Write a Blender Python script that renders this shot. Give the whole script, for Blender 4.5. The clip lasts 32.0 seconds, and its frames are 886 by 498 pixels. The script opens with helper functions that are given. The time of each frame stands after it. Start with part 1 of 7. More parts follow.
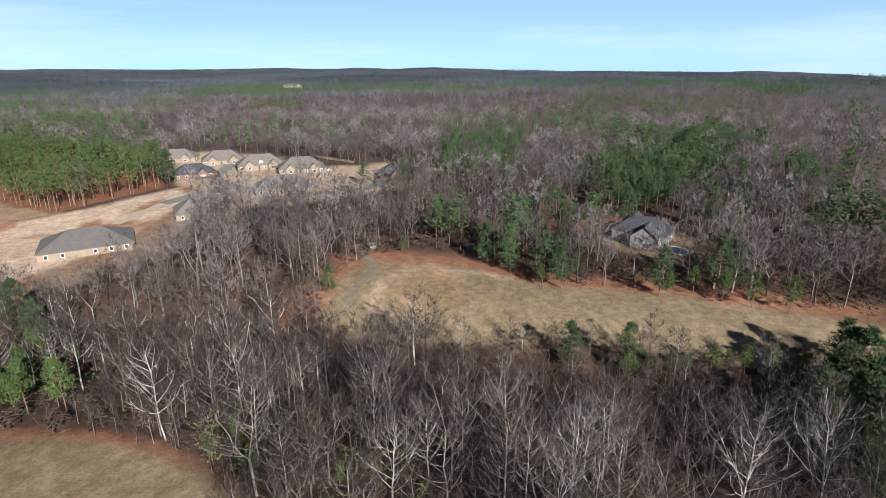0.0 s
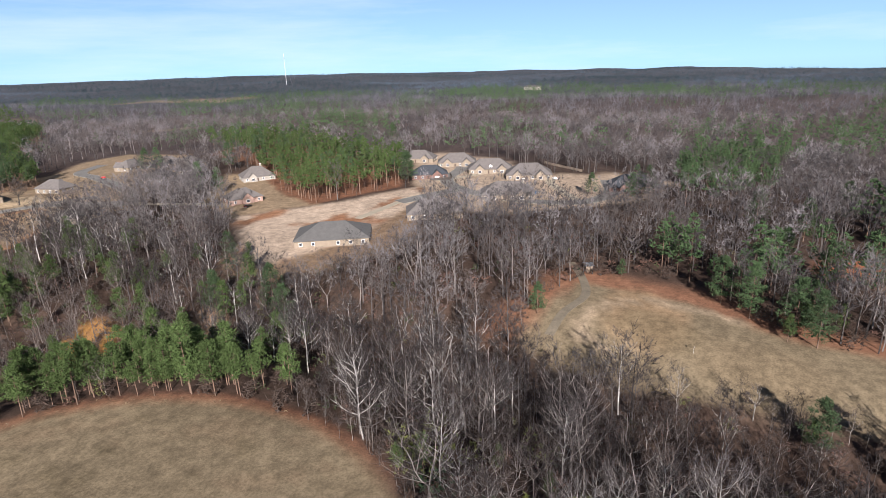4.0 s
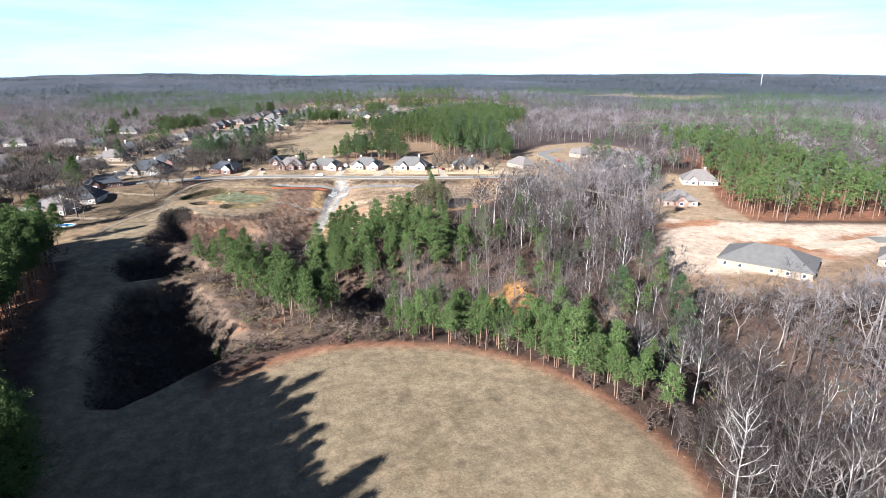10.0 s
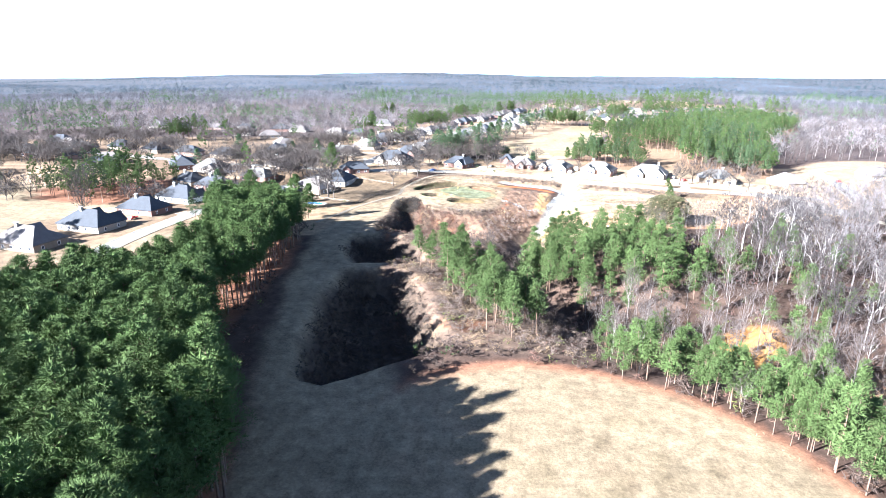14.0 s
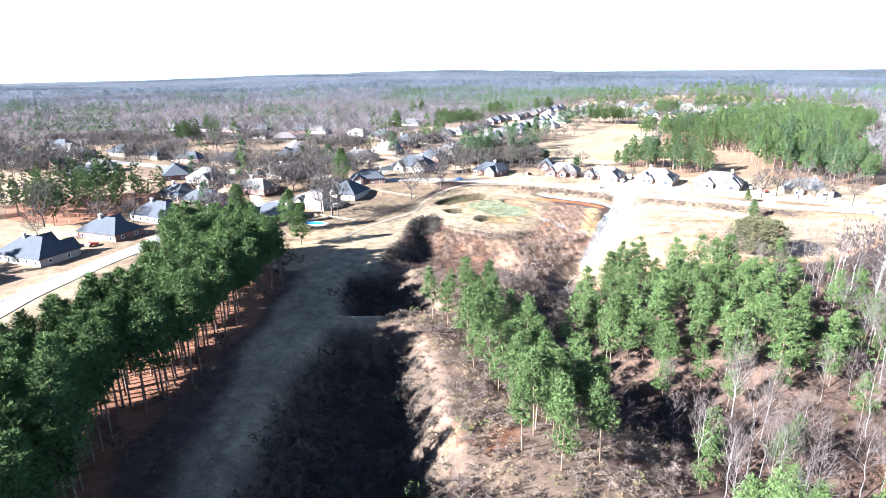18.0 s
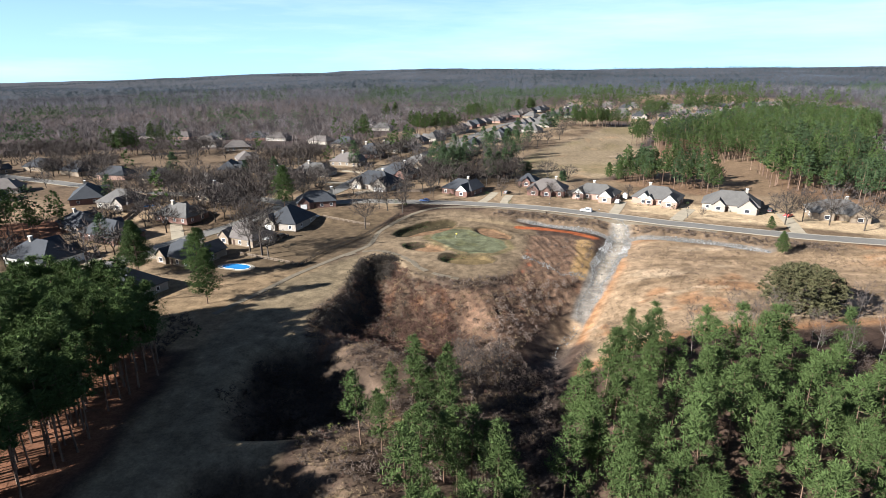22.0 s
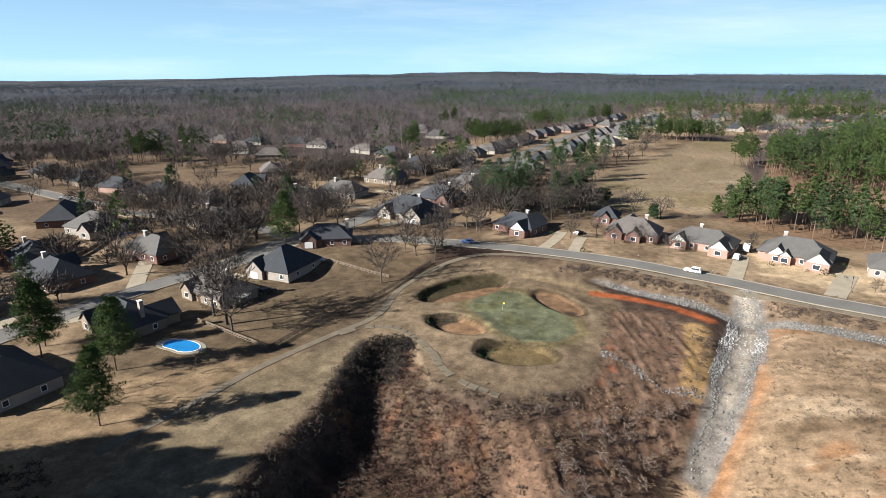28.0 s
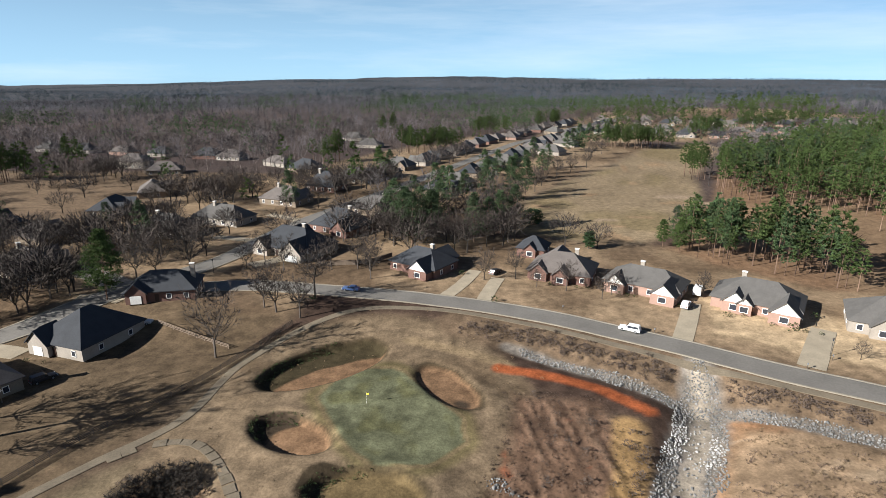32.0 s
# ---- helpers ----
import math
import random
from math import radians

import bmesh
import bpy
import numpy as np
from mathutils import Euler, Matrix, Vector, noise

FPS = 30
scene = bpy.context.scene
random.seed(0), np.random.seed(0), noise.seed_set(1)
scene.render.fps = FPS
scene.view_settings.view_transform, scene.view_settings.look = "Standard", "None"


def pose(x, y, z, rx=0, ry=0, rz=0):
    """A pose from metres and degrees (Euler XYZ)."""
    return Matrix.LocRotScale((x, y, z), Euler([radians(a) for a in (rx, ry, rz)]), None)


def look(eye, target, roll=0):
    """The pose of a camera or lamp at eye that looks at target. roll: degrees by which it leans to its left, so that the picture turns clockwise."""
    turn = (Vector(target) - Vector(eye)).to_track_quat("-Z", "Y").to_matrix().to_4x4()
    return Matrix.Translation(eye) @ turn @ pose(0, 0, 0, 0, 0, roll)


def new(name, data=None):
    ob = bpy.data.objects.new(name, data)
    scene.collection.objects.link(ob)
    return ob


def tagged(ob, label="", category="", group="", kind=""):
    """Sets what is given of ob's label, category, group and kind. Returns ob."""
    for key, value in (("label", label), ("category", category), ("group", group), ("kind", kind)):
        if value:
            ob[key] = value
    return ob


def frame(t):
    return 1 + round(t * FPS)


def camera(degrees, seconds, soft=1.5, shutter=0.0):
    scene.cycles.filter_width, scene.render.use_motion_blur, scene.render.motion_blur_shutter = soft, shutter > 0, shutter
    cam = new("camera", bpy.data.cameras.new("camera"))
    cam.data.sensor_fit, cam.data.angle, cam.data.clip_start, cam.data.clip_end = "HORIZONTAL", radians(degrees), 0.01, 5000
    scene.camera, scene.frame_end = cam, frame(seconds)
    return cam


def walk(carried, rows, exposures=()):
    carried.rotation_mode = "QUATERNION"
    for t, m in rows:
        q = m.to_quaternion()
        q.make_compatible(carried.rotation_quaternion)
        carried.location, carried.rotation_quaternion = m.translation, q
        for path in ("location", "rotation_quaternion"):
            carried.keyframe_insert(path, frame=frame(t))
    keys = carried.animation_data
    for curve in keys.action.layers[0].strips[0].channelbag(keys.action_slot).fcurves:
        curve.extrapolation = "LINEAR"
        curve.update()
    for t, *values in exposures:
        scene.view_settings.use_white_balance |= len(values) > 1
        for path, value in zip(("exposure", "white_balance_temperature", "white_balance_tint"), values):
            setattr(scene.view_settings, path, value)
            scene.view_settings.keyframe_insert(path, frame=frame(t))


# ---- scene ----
cam = camera(75.7, 32.0, soft=0.8)
walk(cam, [
    (0, look((5.71, 1.00, 59.04), (100.54, 6.57, 27.80), -0.75)),
    (0.5, look((6.76, 0.61, 59.45), (101.06, 12.29, 28.29), -0.88)),
    (1, look((7.72, 0.47, 59.90), (101.63, 15.10, 28.79), -1.11)),
    (1.5, look((8.70, 0.36, 60.41), (102.00, 18.67, 29.40), -1.33)),
    (2, look((9.72, 0.18, 60.94), (102.18, 22.42, 29.99), -1.57)),
    (2.5, look((10.89, 0.18, 61.43), (102.30, 26.42, 30.52), -1.74)),
    (4.5, look((14.85, 0.28, 62.12), (96.97, 48.76, 32.03), -1.80)),
    (5, look((15.73, 0.51, 62.20), (94.44, 54.45, 32.27), -1.70)),
    (5.5, look((16.56, 0.99, 62.16), (91.39, 60.29, 32.42), -1.47)),
    (6, look((17.27, 1.56, 62.09), (88.38, 65.38, 32.59), -1.28)),
    (6.5, look((17.66, 1.74, 62.02), (85.13, 69.43, 32.60), -1.19)),
    (7, look((17.80, 1.74, 62.04), (81.57, 72.92, 32.61), -1.06)),
    (7.5, look((17.84, 1.79, 62.14), (77.26, 76.64, 32.72), -0.93)),
    (8, look((17.98, 1.82, 62.36), (73.12, 79.86, 32.87), -0.77)),
    (8.5, look((18.00, 1.85, 62.53), (68.83, 82.73, 32.98), -0.53)),
    (9, look((17.95, 1.94, 62.62), (63.63, 85.83, 33.00), -0.36)),
    (9.5, look((18.13, 2.22, 62.61), (57.92, 89.03, 32.93), -0.15)),
    (10, look((18.05, 2.20, 62.49), (52.11, 91.42, 32.83), -0.10)),
    (10.5, look((18.20, 2.65, 62.41), (46.97, 93.74, 32.83), 0.03)),
    (11, look((18.72, 3.02, 62.33), (42.24, 95.62, 32.79), 0.15)),
    (11.5, look((18.98, 3.38, 62.23), (38.89, 96.82, 32.70), 0.12)),
    (12, look((19.29, 3.93, 62.24), (35.61, 98.05, 32.68), 0.25)),
    (12.5, look((19.73, 4.93, 62.30), (33.21, 99.50, 32.73), 0.27)),
    (13, look((20.16, 6.41, 62.23), (30.33, 101.39, 32.65), 0.21)),
    (13.5, look((20.93, 9.15, 61.83), (24.55, 104.62, 32.28), 0.37)),
    (14, look((22.25, 14.28, 61.00), (18.64, 109.73, 31.40), 0.50)),
    (14.5, look((24.07, 23.16, 59.96), (17.96, 118.33, 29.87), 0.61)),
    (16.5, look((23.41, 50.01, 58.32), (14.84, 145.05, 28.41), 0.19)),
    (17, look((23.35, 56.26, 58.17), (13.89, 151.22, 28.29), -0.01)),
    (17.5, look((23.52, 62.41, 58.24), (13.73, 157.32, 28.30), -0.29)),
    (18, look((23.99, 68.69, 58.46), (14.28, 163.59, 28.45), -0.42)),
    (18.5, look((24.63, 75.11, 58.74), (15.64, 170.06, 28.68), -0.43)),
    (19, look((25.33, 81.58, 59.04), (17.36, 176.57, 28.82), -0.57)),
    (19.5, look((26.08, 88.07, 59.31), (18.65, 183.06, 28.94), -0.66)),
    (20, look((26.87, 94.65, 59.52), (19.73, 189.63, 29.08), -0.68)),
    (20.5, look((27.60, 101.33, 59.66), (20.59, 196.33, 29.24), -0.70)),
    (21, look((28.12, 107.99, 59.71), (20.99, 203.00, 29.35), -0.70)),
    (21.5, look((28.44, 114.54, 59.66), (21.37, 209.59, 29.39), -0.65)),
    (22, look((28.67, 120.93, 59.53), (21.60, 215.99, 29.29), -0.59)),
    (22.5, look((28.89, 127.28, 59.35), (21.44, 222.32, 29.15), -0.48)),
    (23, look((29.02, 133.54, 59.15), (21.03, 228.56, 29.03), -0.37)),
    (23.5, look((28.98, 139.57, 58.95), (20.69, 234.58, 28.88), -0.29)),
    (24, look((28.75, 145.34, 58.74), (18.74, 240.22, 28.79), -0.20)),
    (24.5, look((28.35, 150.96, 58.54), (15.55, 245.53, 28.67), -0.03)),
    (25, look((27.82, 156.53, 58.31), (14.18, 251.00, 28.48), 0.07)),
    (25.5, look((27.26, 162.05, 58.08), (13.06, 256.47, 28.34), 0.11)),
    (27.5, look((27.99, 183.45, 58.05), (10.18, 277.23, 28.26), 0.12)),
    (28, look((28.54, 189.15, 58.06), (10.73, 282.95, 28.30), 0.14)),
    (28.5, look((29.56, 195.18, 58.06), (11.91, 289.01, 28.30), 0.08)),
    (29, look((31.20, 201.43, 57.99), (14.17, 295.38, 28.26), 0.05)),
    (29.5, look((33.35, 207.30, 57.88), (18.33, 301.64, 28.30), -0.00)),
    (30, look((35.60, 213.25, 57.70), (22.11, 307.87, 28.29), -0.07)),
    (30.5, look((37.80, 219.43, 57.46), (24.88, 314.16, 28.16), -0.08)),
    (31, look((39.73, 225.57, 57.20), (27.47, 320.41, 27.98), -0.16)),
    (31.5, look((41.73, 231.47, 56.96), (30.07, 326.42, 27.83), -0.05)),
    (32, look((43.84, 237.39, 56.74), (32.37, 332.41, 27.75), 0.16)),
], ((0, 1.26, 6450, 11.2), (2, 1.18, 6350, 12), (5, 1.35, 6350, 14.5), (7, 1.93, 6150, 13), (9, 2.1, 6000, 10.8), (12, 2.54, 5800, 10.2), (14, 3.36, 5600, 10.2), (17, 3.52, 5550, 9.9), (19, 2.9, 5700, 9.5), (21, 1.99, 6100, 8.5), (23, 1.49, 6400, 8.5), (28, 1.37, 6450, 8.5), (32, 1.18, 6500, 8.5)))

# ---- world, sun ----
SUN_FROM = Vector((-0.86, -0.51, 0.48)).normalized()
world = bpy.data.worlds.new("sky")
scene.world = world
world.use_nodes = True
wt = world.node_tree
wt.nodes.clear()
w_out = wt.nodes.new("ShaderNodeOutputWorld")
w_bg = wt.nodes.new("ShaderNodeBackground")
w_sky = wt.nodes.new("ShaderNodeTexSky")
w_sky.sky_type = "NISHITA"
w_sky.sun_disc = False
w_sky.sun_elevation = math.asin(SUN_FROM.z)
w_sky.sun_rotation = math.atan2(SUN_FROM.x, SUN_FROM.y)
w_sky.altitude = 100
w_sky.air_density = 0.3
w_sky.dust_density = 0.1
w_sky.ozone_density = 2.0
w_bg.inputs["Strength"].default_value = 0.052
# thin streaks of high cloud
w_co = wt.nodes.new("ShaderNodeTexCoord")
w_map = wt.nodes.new("ShaderNodeMapping")
w_map.inputs["Rotation"].default_value = (0, 0, radians(20))
w_map.inputs["Scale"].default_value = (0.7, 0.9, 7.0)
w_noise = wt.nodes.new("ShaderNodeTexNoise")
w_noise.inputs["Scale"].default_value = 1.6
w_noise.inputs["Detail"].default_value = 7
w_noise.inputs["Roughness"].default_value = 0.6
w_ramp = wt.nodes.new("ShaderNodeMapRange")
w_ramp.inputs["From Min"].default_value = 0.5
w_ramp.inputs["From Max"].default_value = 0.8
w_ramp.inputs["To Max"].default_value = 0.5
w_mix = wt.nodes.new("ShaderNodeMix")
w_mix.data_type = "RGBA"
w_mix.inputs["B"].default_value = (4.8, 7.5, 9.4, 1)
wt.links.new(w_co.outputs["Generated"], w_map.inputs["Vector"])
wt.links.new(w_map.outputs["Vector"], w_noise.inputs["Vector"])
wt.links.new(w_noise.outputs["Fac"], w_ramp.inputs["Value"])
# pale haze that thins with height
w_xyz = wt.nodes.new("ShaderNodeSeparateXYZ")
w_haze = wt.nodes.new("ShaderNodeMapRange")
w_haze.interpolation_type = "SMOOTHSTEP"
w_haze.inputs["From Min"].default_value = -0.05
w_haze.inputs["From Max"].default_value = 0.4
w_haze.inputs["To Min"].default_value = 0.7
w_haze.inputs["To Max"].default_value = 0.0
wt.links.new(w_co.outputs["Generated"], w_xyz.inputs["Vector"])
wt.links.new(w_xyz.outputs["Z"], w_haze.inputs["Value"])
wt.links.new(w_haze.outputs["Result"], w_mix.inputs["Factor"])
w_cloud = wt.nodes.new("ShaderNodeMix")
w_cloud.data_type = "RGBA"
w_cloud.inputs["B"].default_value = (8.6, 9.4, 10.2, 1)
wt.links.new(w_ramp.outputs["Result"], w_cloud.inputs["Factor"])
wt.links.new(w_mix.outputs["Result"], w_cloud.inputs["A"])
w_tint = wt.nodes.new("ShaderNodeVectorMath")
w_tint.operation = "MULTIPLY"
w_tint.inputs[1].default_value = (0.70, 0.90, 1.03)
wt.links.new(w_sky.outputs["Color"], w_tint.inputs[0])
wt.links.new(w_tint.outputs["Vector"], w_mix.inputs["A"])
wt.links.new(w_cloud.outputs["Result"], w_bg.inputs["Color"])
wt.links.new(w_bg.outputs["Background"], w_out.inputs["Surface"])
sun = new("sun", bpy.data.lights.new("sun", "SUN"))
sun.data.energy = 5.0
sun.data.angle = radians(0.5)
sun.data.color = (1.0, 0.965, 0.92)
sun.matrix_world = look(SUN_FROM * 500, (0, 0, 0))


# ---- materials ----
def mat(name, base, rough=0.85, var=0.22, big=0.15, fine=3.0, bump=0.3, metal=0.0, spread=0.0, soil=False, spec=0.3, glass=False, depth=0.05):
    """A procedural surface: base colour with two scales of noise, fine relief and a little change from object to object."""
    m = bpy.data.materials.new(name)
    m.use_nodes = True
    nt = m.node_tree
    b = nt.nodes["Principled BSDF"]
    b.inputs["Roughness"].default_value = rough
    b.inputs["Metallic"].default_value = metal
    b.inputs["Specular IOR Level"].default_value = spec
    geo = nt.nodes.new("ShaderNodeNewGeometry")
    pos = geo.outputs["Position"]
    factor = None
    for scale, amount in ((big, var), (fine, var * 0.8)):
        n = nt.nodes.new("ShaderNodeTexNoise")
        n.inputs["Scale"].default_value = scale
        n.inputs["Detail"].default_value = 5
        n.inputs["Roughness"].default_value = 0.6
        nt.links.new(pos, n.inputs["Vector"])
        r = nt.nodes.new("ShaderNodeMapRange")
        r.inputs["From Min"].default_value, r.inputs["From Max"].default_value = 0.3, 0.7
        r.inputs["To Min"].default_value, r.inputs["To Max"].default_value = 1 - amount, 1 + amount
        nt.links.new(n.outputs["Fac"], r.inputs["Value"])
        if factor is None:
            factor = r.outputs["Result"]
        else:
            mul = nt.nodes.new("ShaderNodeMath")
            mul.operation = "MULTIPLY"
            nt.links.new(factor, mul.inputs[0])
            nt.links.new(r.outputs["Result"], mul.inputs[1])
            factor = mul.outputs[0]
        last = n
    if spread:
        for source in (nt.nodes.new("ShaderNodeObjectInfo").outputs["Random"], geo.outputs["Random Per Island"]):
            r = nt.nodes.new("ShaderNodeMapRange")
            r.inputs["To Min"].default_value, r.inputs["To Max"].default_value = 1 - spread, 1 + spread
            nt.links.new(source, r.inputs["Value"])
            mul = nt.nodes.new("ShaderNodeMath")
            mul.operation = "MULTIPLY"
            nt.links.new(factor, mul.inputs[0])
            nt.links.new(r.outputs["Result"], mul.inputs[1])
            factor = mul.outputs[0]
    tone = nt.nodes.new("ShaderNodeVectorMath")
    tone.operation = "SCALE"
    if soil:
        at = nt.nodes.new("ShaderNodeAttribute")
        at.attribute_name = "soil"
        nt.links.new(at.outputs["Color"], tone.inputs[0])
    else:
        tone.inputs[0].default_value = base
    nt.links.new(factor, tone.inputs["Scale"])
    nt.links.new(tone.outputs["Vector"], b.inputs["Base Color"])
    if bump:
        bp = nt.nodes.new("ShaderNodeBump")
        bp.inputs["Strength"].default_value = bump
        bp.inputs["Distance"].default_value = depth
        nt.links.new(last.outputs["Fac"], bp.inputs["Height"])
        nt.links.new(bp.outputs["Normal"], b.inputs["Normal"])
    return m


M_GROUND = mat("ground_cover", (0.234, 0.195, 0.117), 0.95, 0.30, 0.45, 2.2, 0.7, soil=True, spec=0.1, depth=0.1)
M_ASPHALT = mat("asphalt", (0.150, 0.140, 0.126), 0.9, 0.14, 0.12, 2.0, 0.2)
M_CONCRETE = mat("concrete", (0.242, 0.215, 0.172), 0.9, 0.16, 0.3, 3.0, 0.2)
M_BARK = mat("grey_bark", (0.150, 0.129, 0.118), 0.95, 0.25, 0.3, 6.0, 0.4, spread=0.22)
M_PALEBARK = mat("pale_bark", (0.338, 0.312, 0.290), 0.9, 0.2, 0.5, 6.0, 0.3, spread=0.15)
M_TWIG = mat("bare_twigs", (0.066, 0.052, 0.046), 0.95, 0.3, 0.04, 0.4, 0, spread=0.25)
M_PINEBARK = mat("pine_bark", (0.133, 0.086, 0.062), 0.95, 0.3, 0.4, 5.0, 0.4, spread=0.15)
M_NEEDLE = mat("pine_needles", (0.052, 0.079, 0.025), 0.85, 0.3, 0.08, 1.2, 0, spread=0.12, spec=0.1)
M_YOUNGNEEDLE = mat("young_pine_needles", (0.055, 0.081, 0.027), 0.85, 0.3, 0.1, 1.2, 0, spread=0.12, spec=0.1)
M_CEDAR = mat("cedar_foliage", (0.027, 0.051, 0.020), 0.8, 0.3, 0.2, 2.0, 0, spread=0.2)
M_OAKLEAF = mat("olive_leaves", (0.082, 0.078, 0.035), 0.8, 0.3, 0.2, 2.0, 0, spread=0.25)
M_DRYBRUSH = mat("dry_brush", (0.125, 0.094, 0.077), 0.95, 0.3, 0.1, 1.5, 0, spread=0.25)
M_SHRUB = mat("green_shrub_leaves", (0.039, 0.058, 0.017), 0.8, 0.3, 0.2, 2.0, 0, spread=0.3)
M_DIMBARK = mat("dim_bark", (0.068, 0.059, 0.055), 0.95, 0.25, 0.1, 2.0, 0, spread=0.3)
M_DRIVE = mat("pale_drive_concrete", (0.312, 0.265, 0.195), 0.9, 0.14, 0.3, 3.0, 0.2)
M_PATH = mat("worn_path_concrete", (0.148, 0.121, 0.086), 0.9, 0.2, 0.3, 3.0, 0.2)
M_TWIGS = [mat("bare_twigs_" + k, c, 0.95, 0.3, 0.04, 0.4, 0, spread=0.25) for k, c in (("pale", (0.067, 0.058, 0.056)), ("brown", (0.040, 0.030, 0.026)), ("dark", (0.026, 0.020, 0.019)))]
M_MIDTWIGS = [mat("twig_crowns_" + k, c, 0.95, 0.25, 0.03, 0.3, 0, spread=0.15) for k, c in (("pale", (0.146, 0.131, 0.131)), ("grey", (0.090, 0.078, 0.077)), ("brown", (0.070, 0.056, 0.051)), ("dark", (0.040, 0.035, 0.036)))]
# far crowns cooled, distant twigs and needles blued: haze put into their colour
M_FARTWIGS = [mat("hazed_crowns_" + k, c, 0.95, 0.25, 0.01, 0.15, 0, spread=0.15) for k, c in (("pale", (0.112, 0.104, 0.112)), ("grey", (0.068, 0.064, 0.070)), ("dark", (0.034, 0.033, 0.037)))]
M_DISTWIG = mat("hazed_twigs", (0.075, 0.098, 0.128), 0.95, 0.3, 0.004, 0.06, 0, spread=0.2)
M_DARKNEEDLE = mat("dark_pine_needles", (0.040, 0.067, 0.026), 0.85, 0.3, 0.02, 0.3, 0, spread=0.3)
M_FARNEEDLE = mat("hazed_needles", (0.042, 0.066, 0.078), 0.9, 0.3, 0.006, 0.1, 0, spread=0.2)
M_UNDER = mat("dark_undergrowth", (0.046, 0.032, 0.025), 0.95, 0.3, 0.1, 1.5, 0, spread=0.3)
M_GARDENTWIG = mat("garden_tree_twigs", (0.058, 0.047, 0.041), 0.95, 0.26, 0.05, 0.6, 0, spread=0.2)
M_OLIVE = mat("yellow_green_leaves", (0.094, 0.101, 0.027), 0.8, 0.3, 0.2, 2.0, 0, spread=0.3)


# ---- number helpers ----
def lattice(ix, iy, seed):
    h = (ix.astype(np.int64) * 374761393 + iy.astype(np.int64) * 668265263 + seed * 974711) & 0xFFFFFFFF
    h = ((h ^ (h >> 13)) * 1274126177) & 0xFFFFFFFF
    return ((h ^ (h >> 16)) & 0xFFFF) / 65535.0


def vnoise(x, y, seed=0):
    ix, iy = np.floor(x), np.floor(y)
    fx, fy = x - ix, y - iy
    fx, fy = fx * fx * (3 - 2 * fx), fy * fy * (3 - 2 * fy)
    a, b = lattice(ix, iy, seed), lattice(ix + 1, iy, seed)
    c, d = lattice(ix, iy + 1, seed), lattice(ix + 1, iy + 1, seed)
    return (a + (b - a) * fx) * (1 - fy) + (c + (d - c) * fx) * fy


def fbm(x, y, seed=0, octaves=3):
    total, amp, norm = 0.0, 1.0, 0.0
    for o in range(octaves):
        total = total + amp * vnoise(x * 2**o + 17.3 * o, y * 2**o - 9.1 * o, seed + o)
        norm += amp
        amp *= 0.5
    return total / norm - 0.5


def step(v, a, b):
    t = np.clip((v - a) / (b - a), 0, 1)
    return t * t * (3 - 2 * t)


def along(x, y, pts):
    """Distance to a polyline."""
    best = np.full(np.shape(x), 1e9)
    for (x0, y0), (x1, y1) in zip(pts, pts[1:]):
        dx, dy = x1 - x0, y1 - y0
        t = np.clip(((x - x0) * dx + (y - y0) * dy) / (dx * dx + dy * dy), 0, 1)
        best = np.minimum(best, np.hypot(x - x0 - t * dx, y - y0 - t * dy))
    return best


def within(x, y, pts):
    """Signed distance to a closed outline, positive inside."""
    inside = np.zeros(np.shape(x), bool)
    closed = list(pts) + [pts[0]]
    for (x0, y0), (x1, y1) in zip(closed, closed[1:]):
        cross = (y0 > y) != (y1 > y)
        with np.errstate(divide="ignore", invalid="ignore"):
            inside ^= cross & (x < (x1 - x0) * (y - y0) / ((y1 - y0) or 1e-9) + x0)
    d = along(x, y, closed)
    return np.where(inside, d, -d)


def oval(x, y, cx, cy, rx, ry, turn=0.0):
    """Signed distance, about, to an ellipse, positive inside."""
    c, s = math.cos(radians(turn)), math.sin(radians(turn))
    u, v = (x - cx) * c + (y - cy) * s, (y - cy) * c - (x - cx) * s
    return (1 - np.hypot(u / rx, v / ry)) * min(rx, ry)


# ---- plan ----
CREEK = ((57, 278), (45, 250), (36, 222), (42, 190), (72, 164), (112, 146), (132, 100), (122, 40), (108, -25), (106, -80), (112, -150))
LEFTWAY = ((0, 60), (-3, 105), (-13, 150), (-21, 195), (-24, 240), (-21, 275), (-6, 300))
ROAD = ((-50, 375), (-29, 381), (-4, 380), (20, 377.5), (40, 373.5), (58, 367.5), (82, 356.5), (100, 347), (116, 340), (146, 328), (180, 318), (206, 308))
STREET = ((-103, 150), (-112, 210), (-104, 275), (-86, 330), (-64, 366), (-48, 400), (-42, 440), (-32, 480), (-16, 530), (8, 620), (40, 740), (80, 860), (140, 990))
SIDEROAD = ((-60, 374), (-90, 388), (-150, 400), (-230, 430), (-330, 470))
DRIVE_EAST = ((350, 60), (316, 52), (290, 62), (285, 95), (300, 130), (325, 152), (365, 160), (395, 178))
CULDESAC = ((300, 132), (268, 146), (262, 149))
NORTHROAD = ((180, 318), (203, 290), (220, 300), (245, 365), (255, 400), (285, 420))
GREEN = (23.0, 331.0)
FAIRWAY_N = ((45, 446), (63, 440), (93, 437), (103, 452), (112, 472), (138, 528), (152, 588), (200, 700), (222, 768), (197, 772), (153, 735), (109, 630), (72, 563), (50, 506))
LOT = ((84, 336), (74, 312), (64, 290), (52, 262), (52, 246), (70, 253), (92, 256), (108, 258), (136, 262), (170, 290), (178, 312), (120, 330))
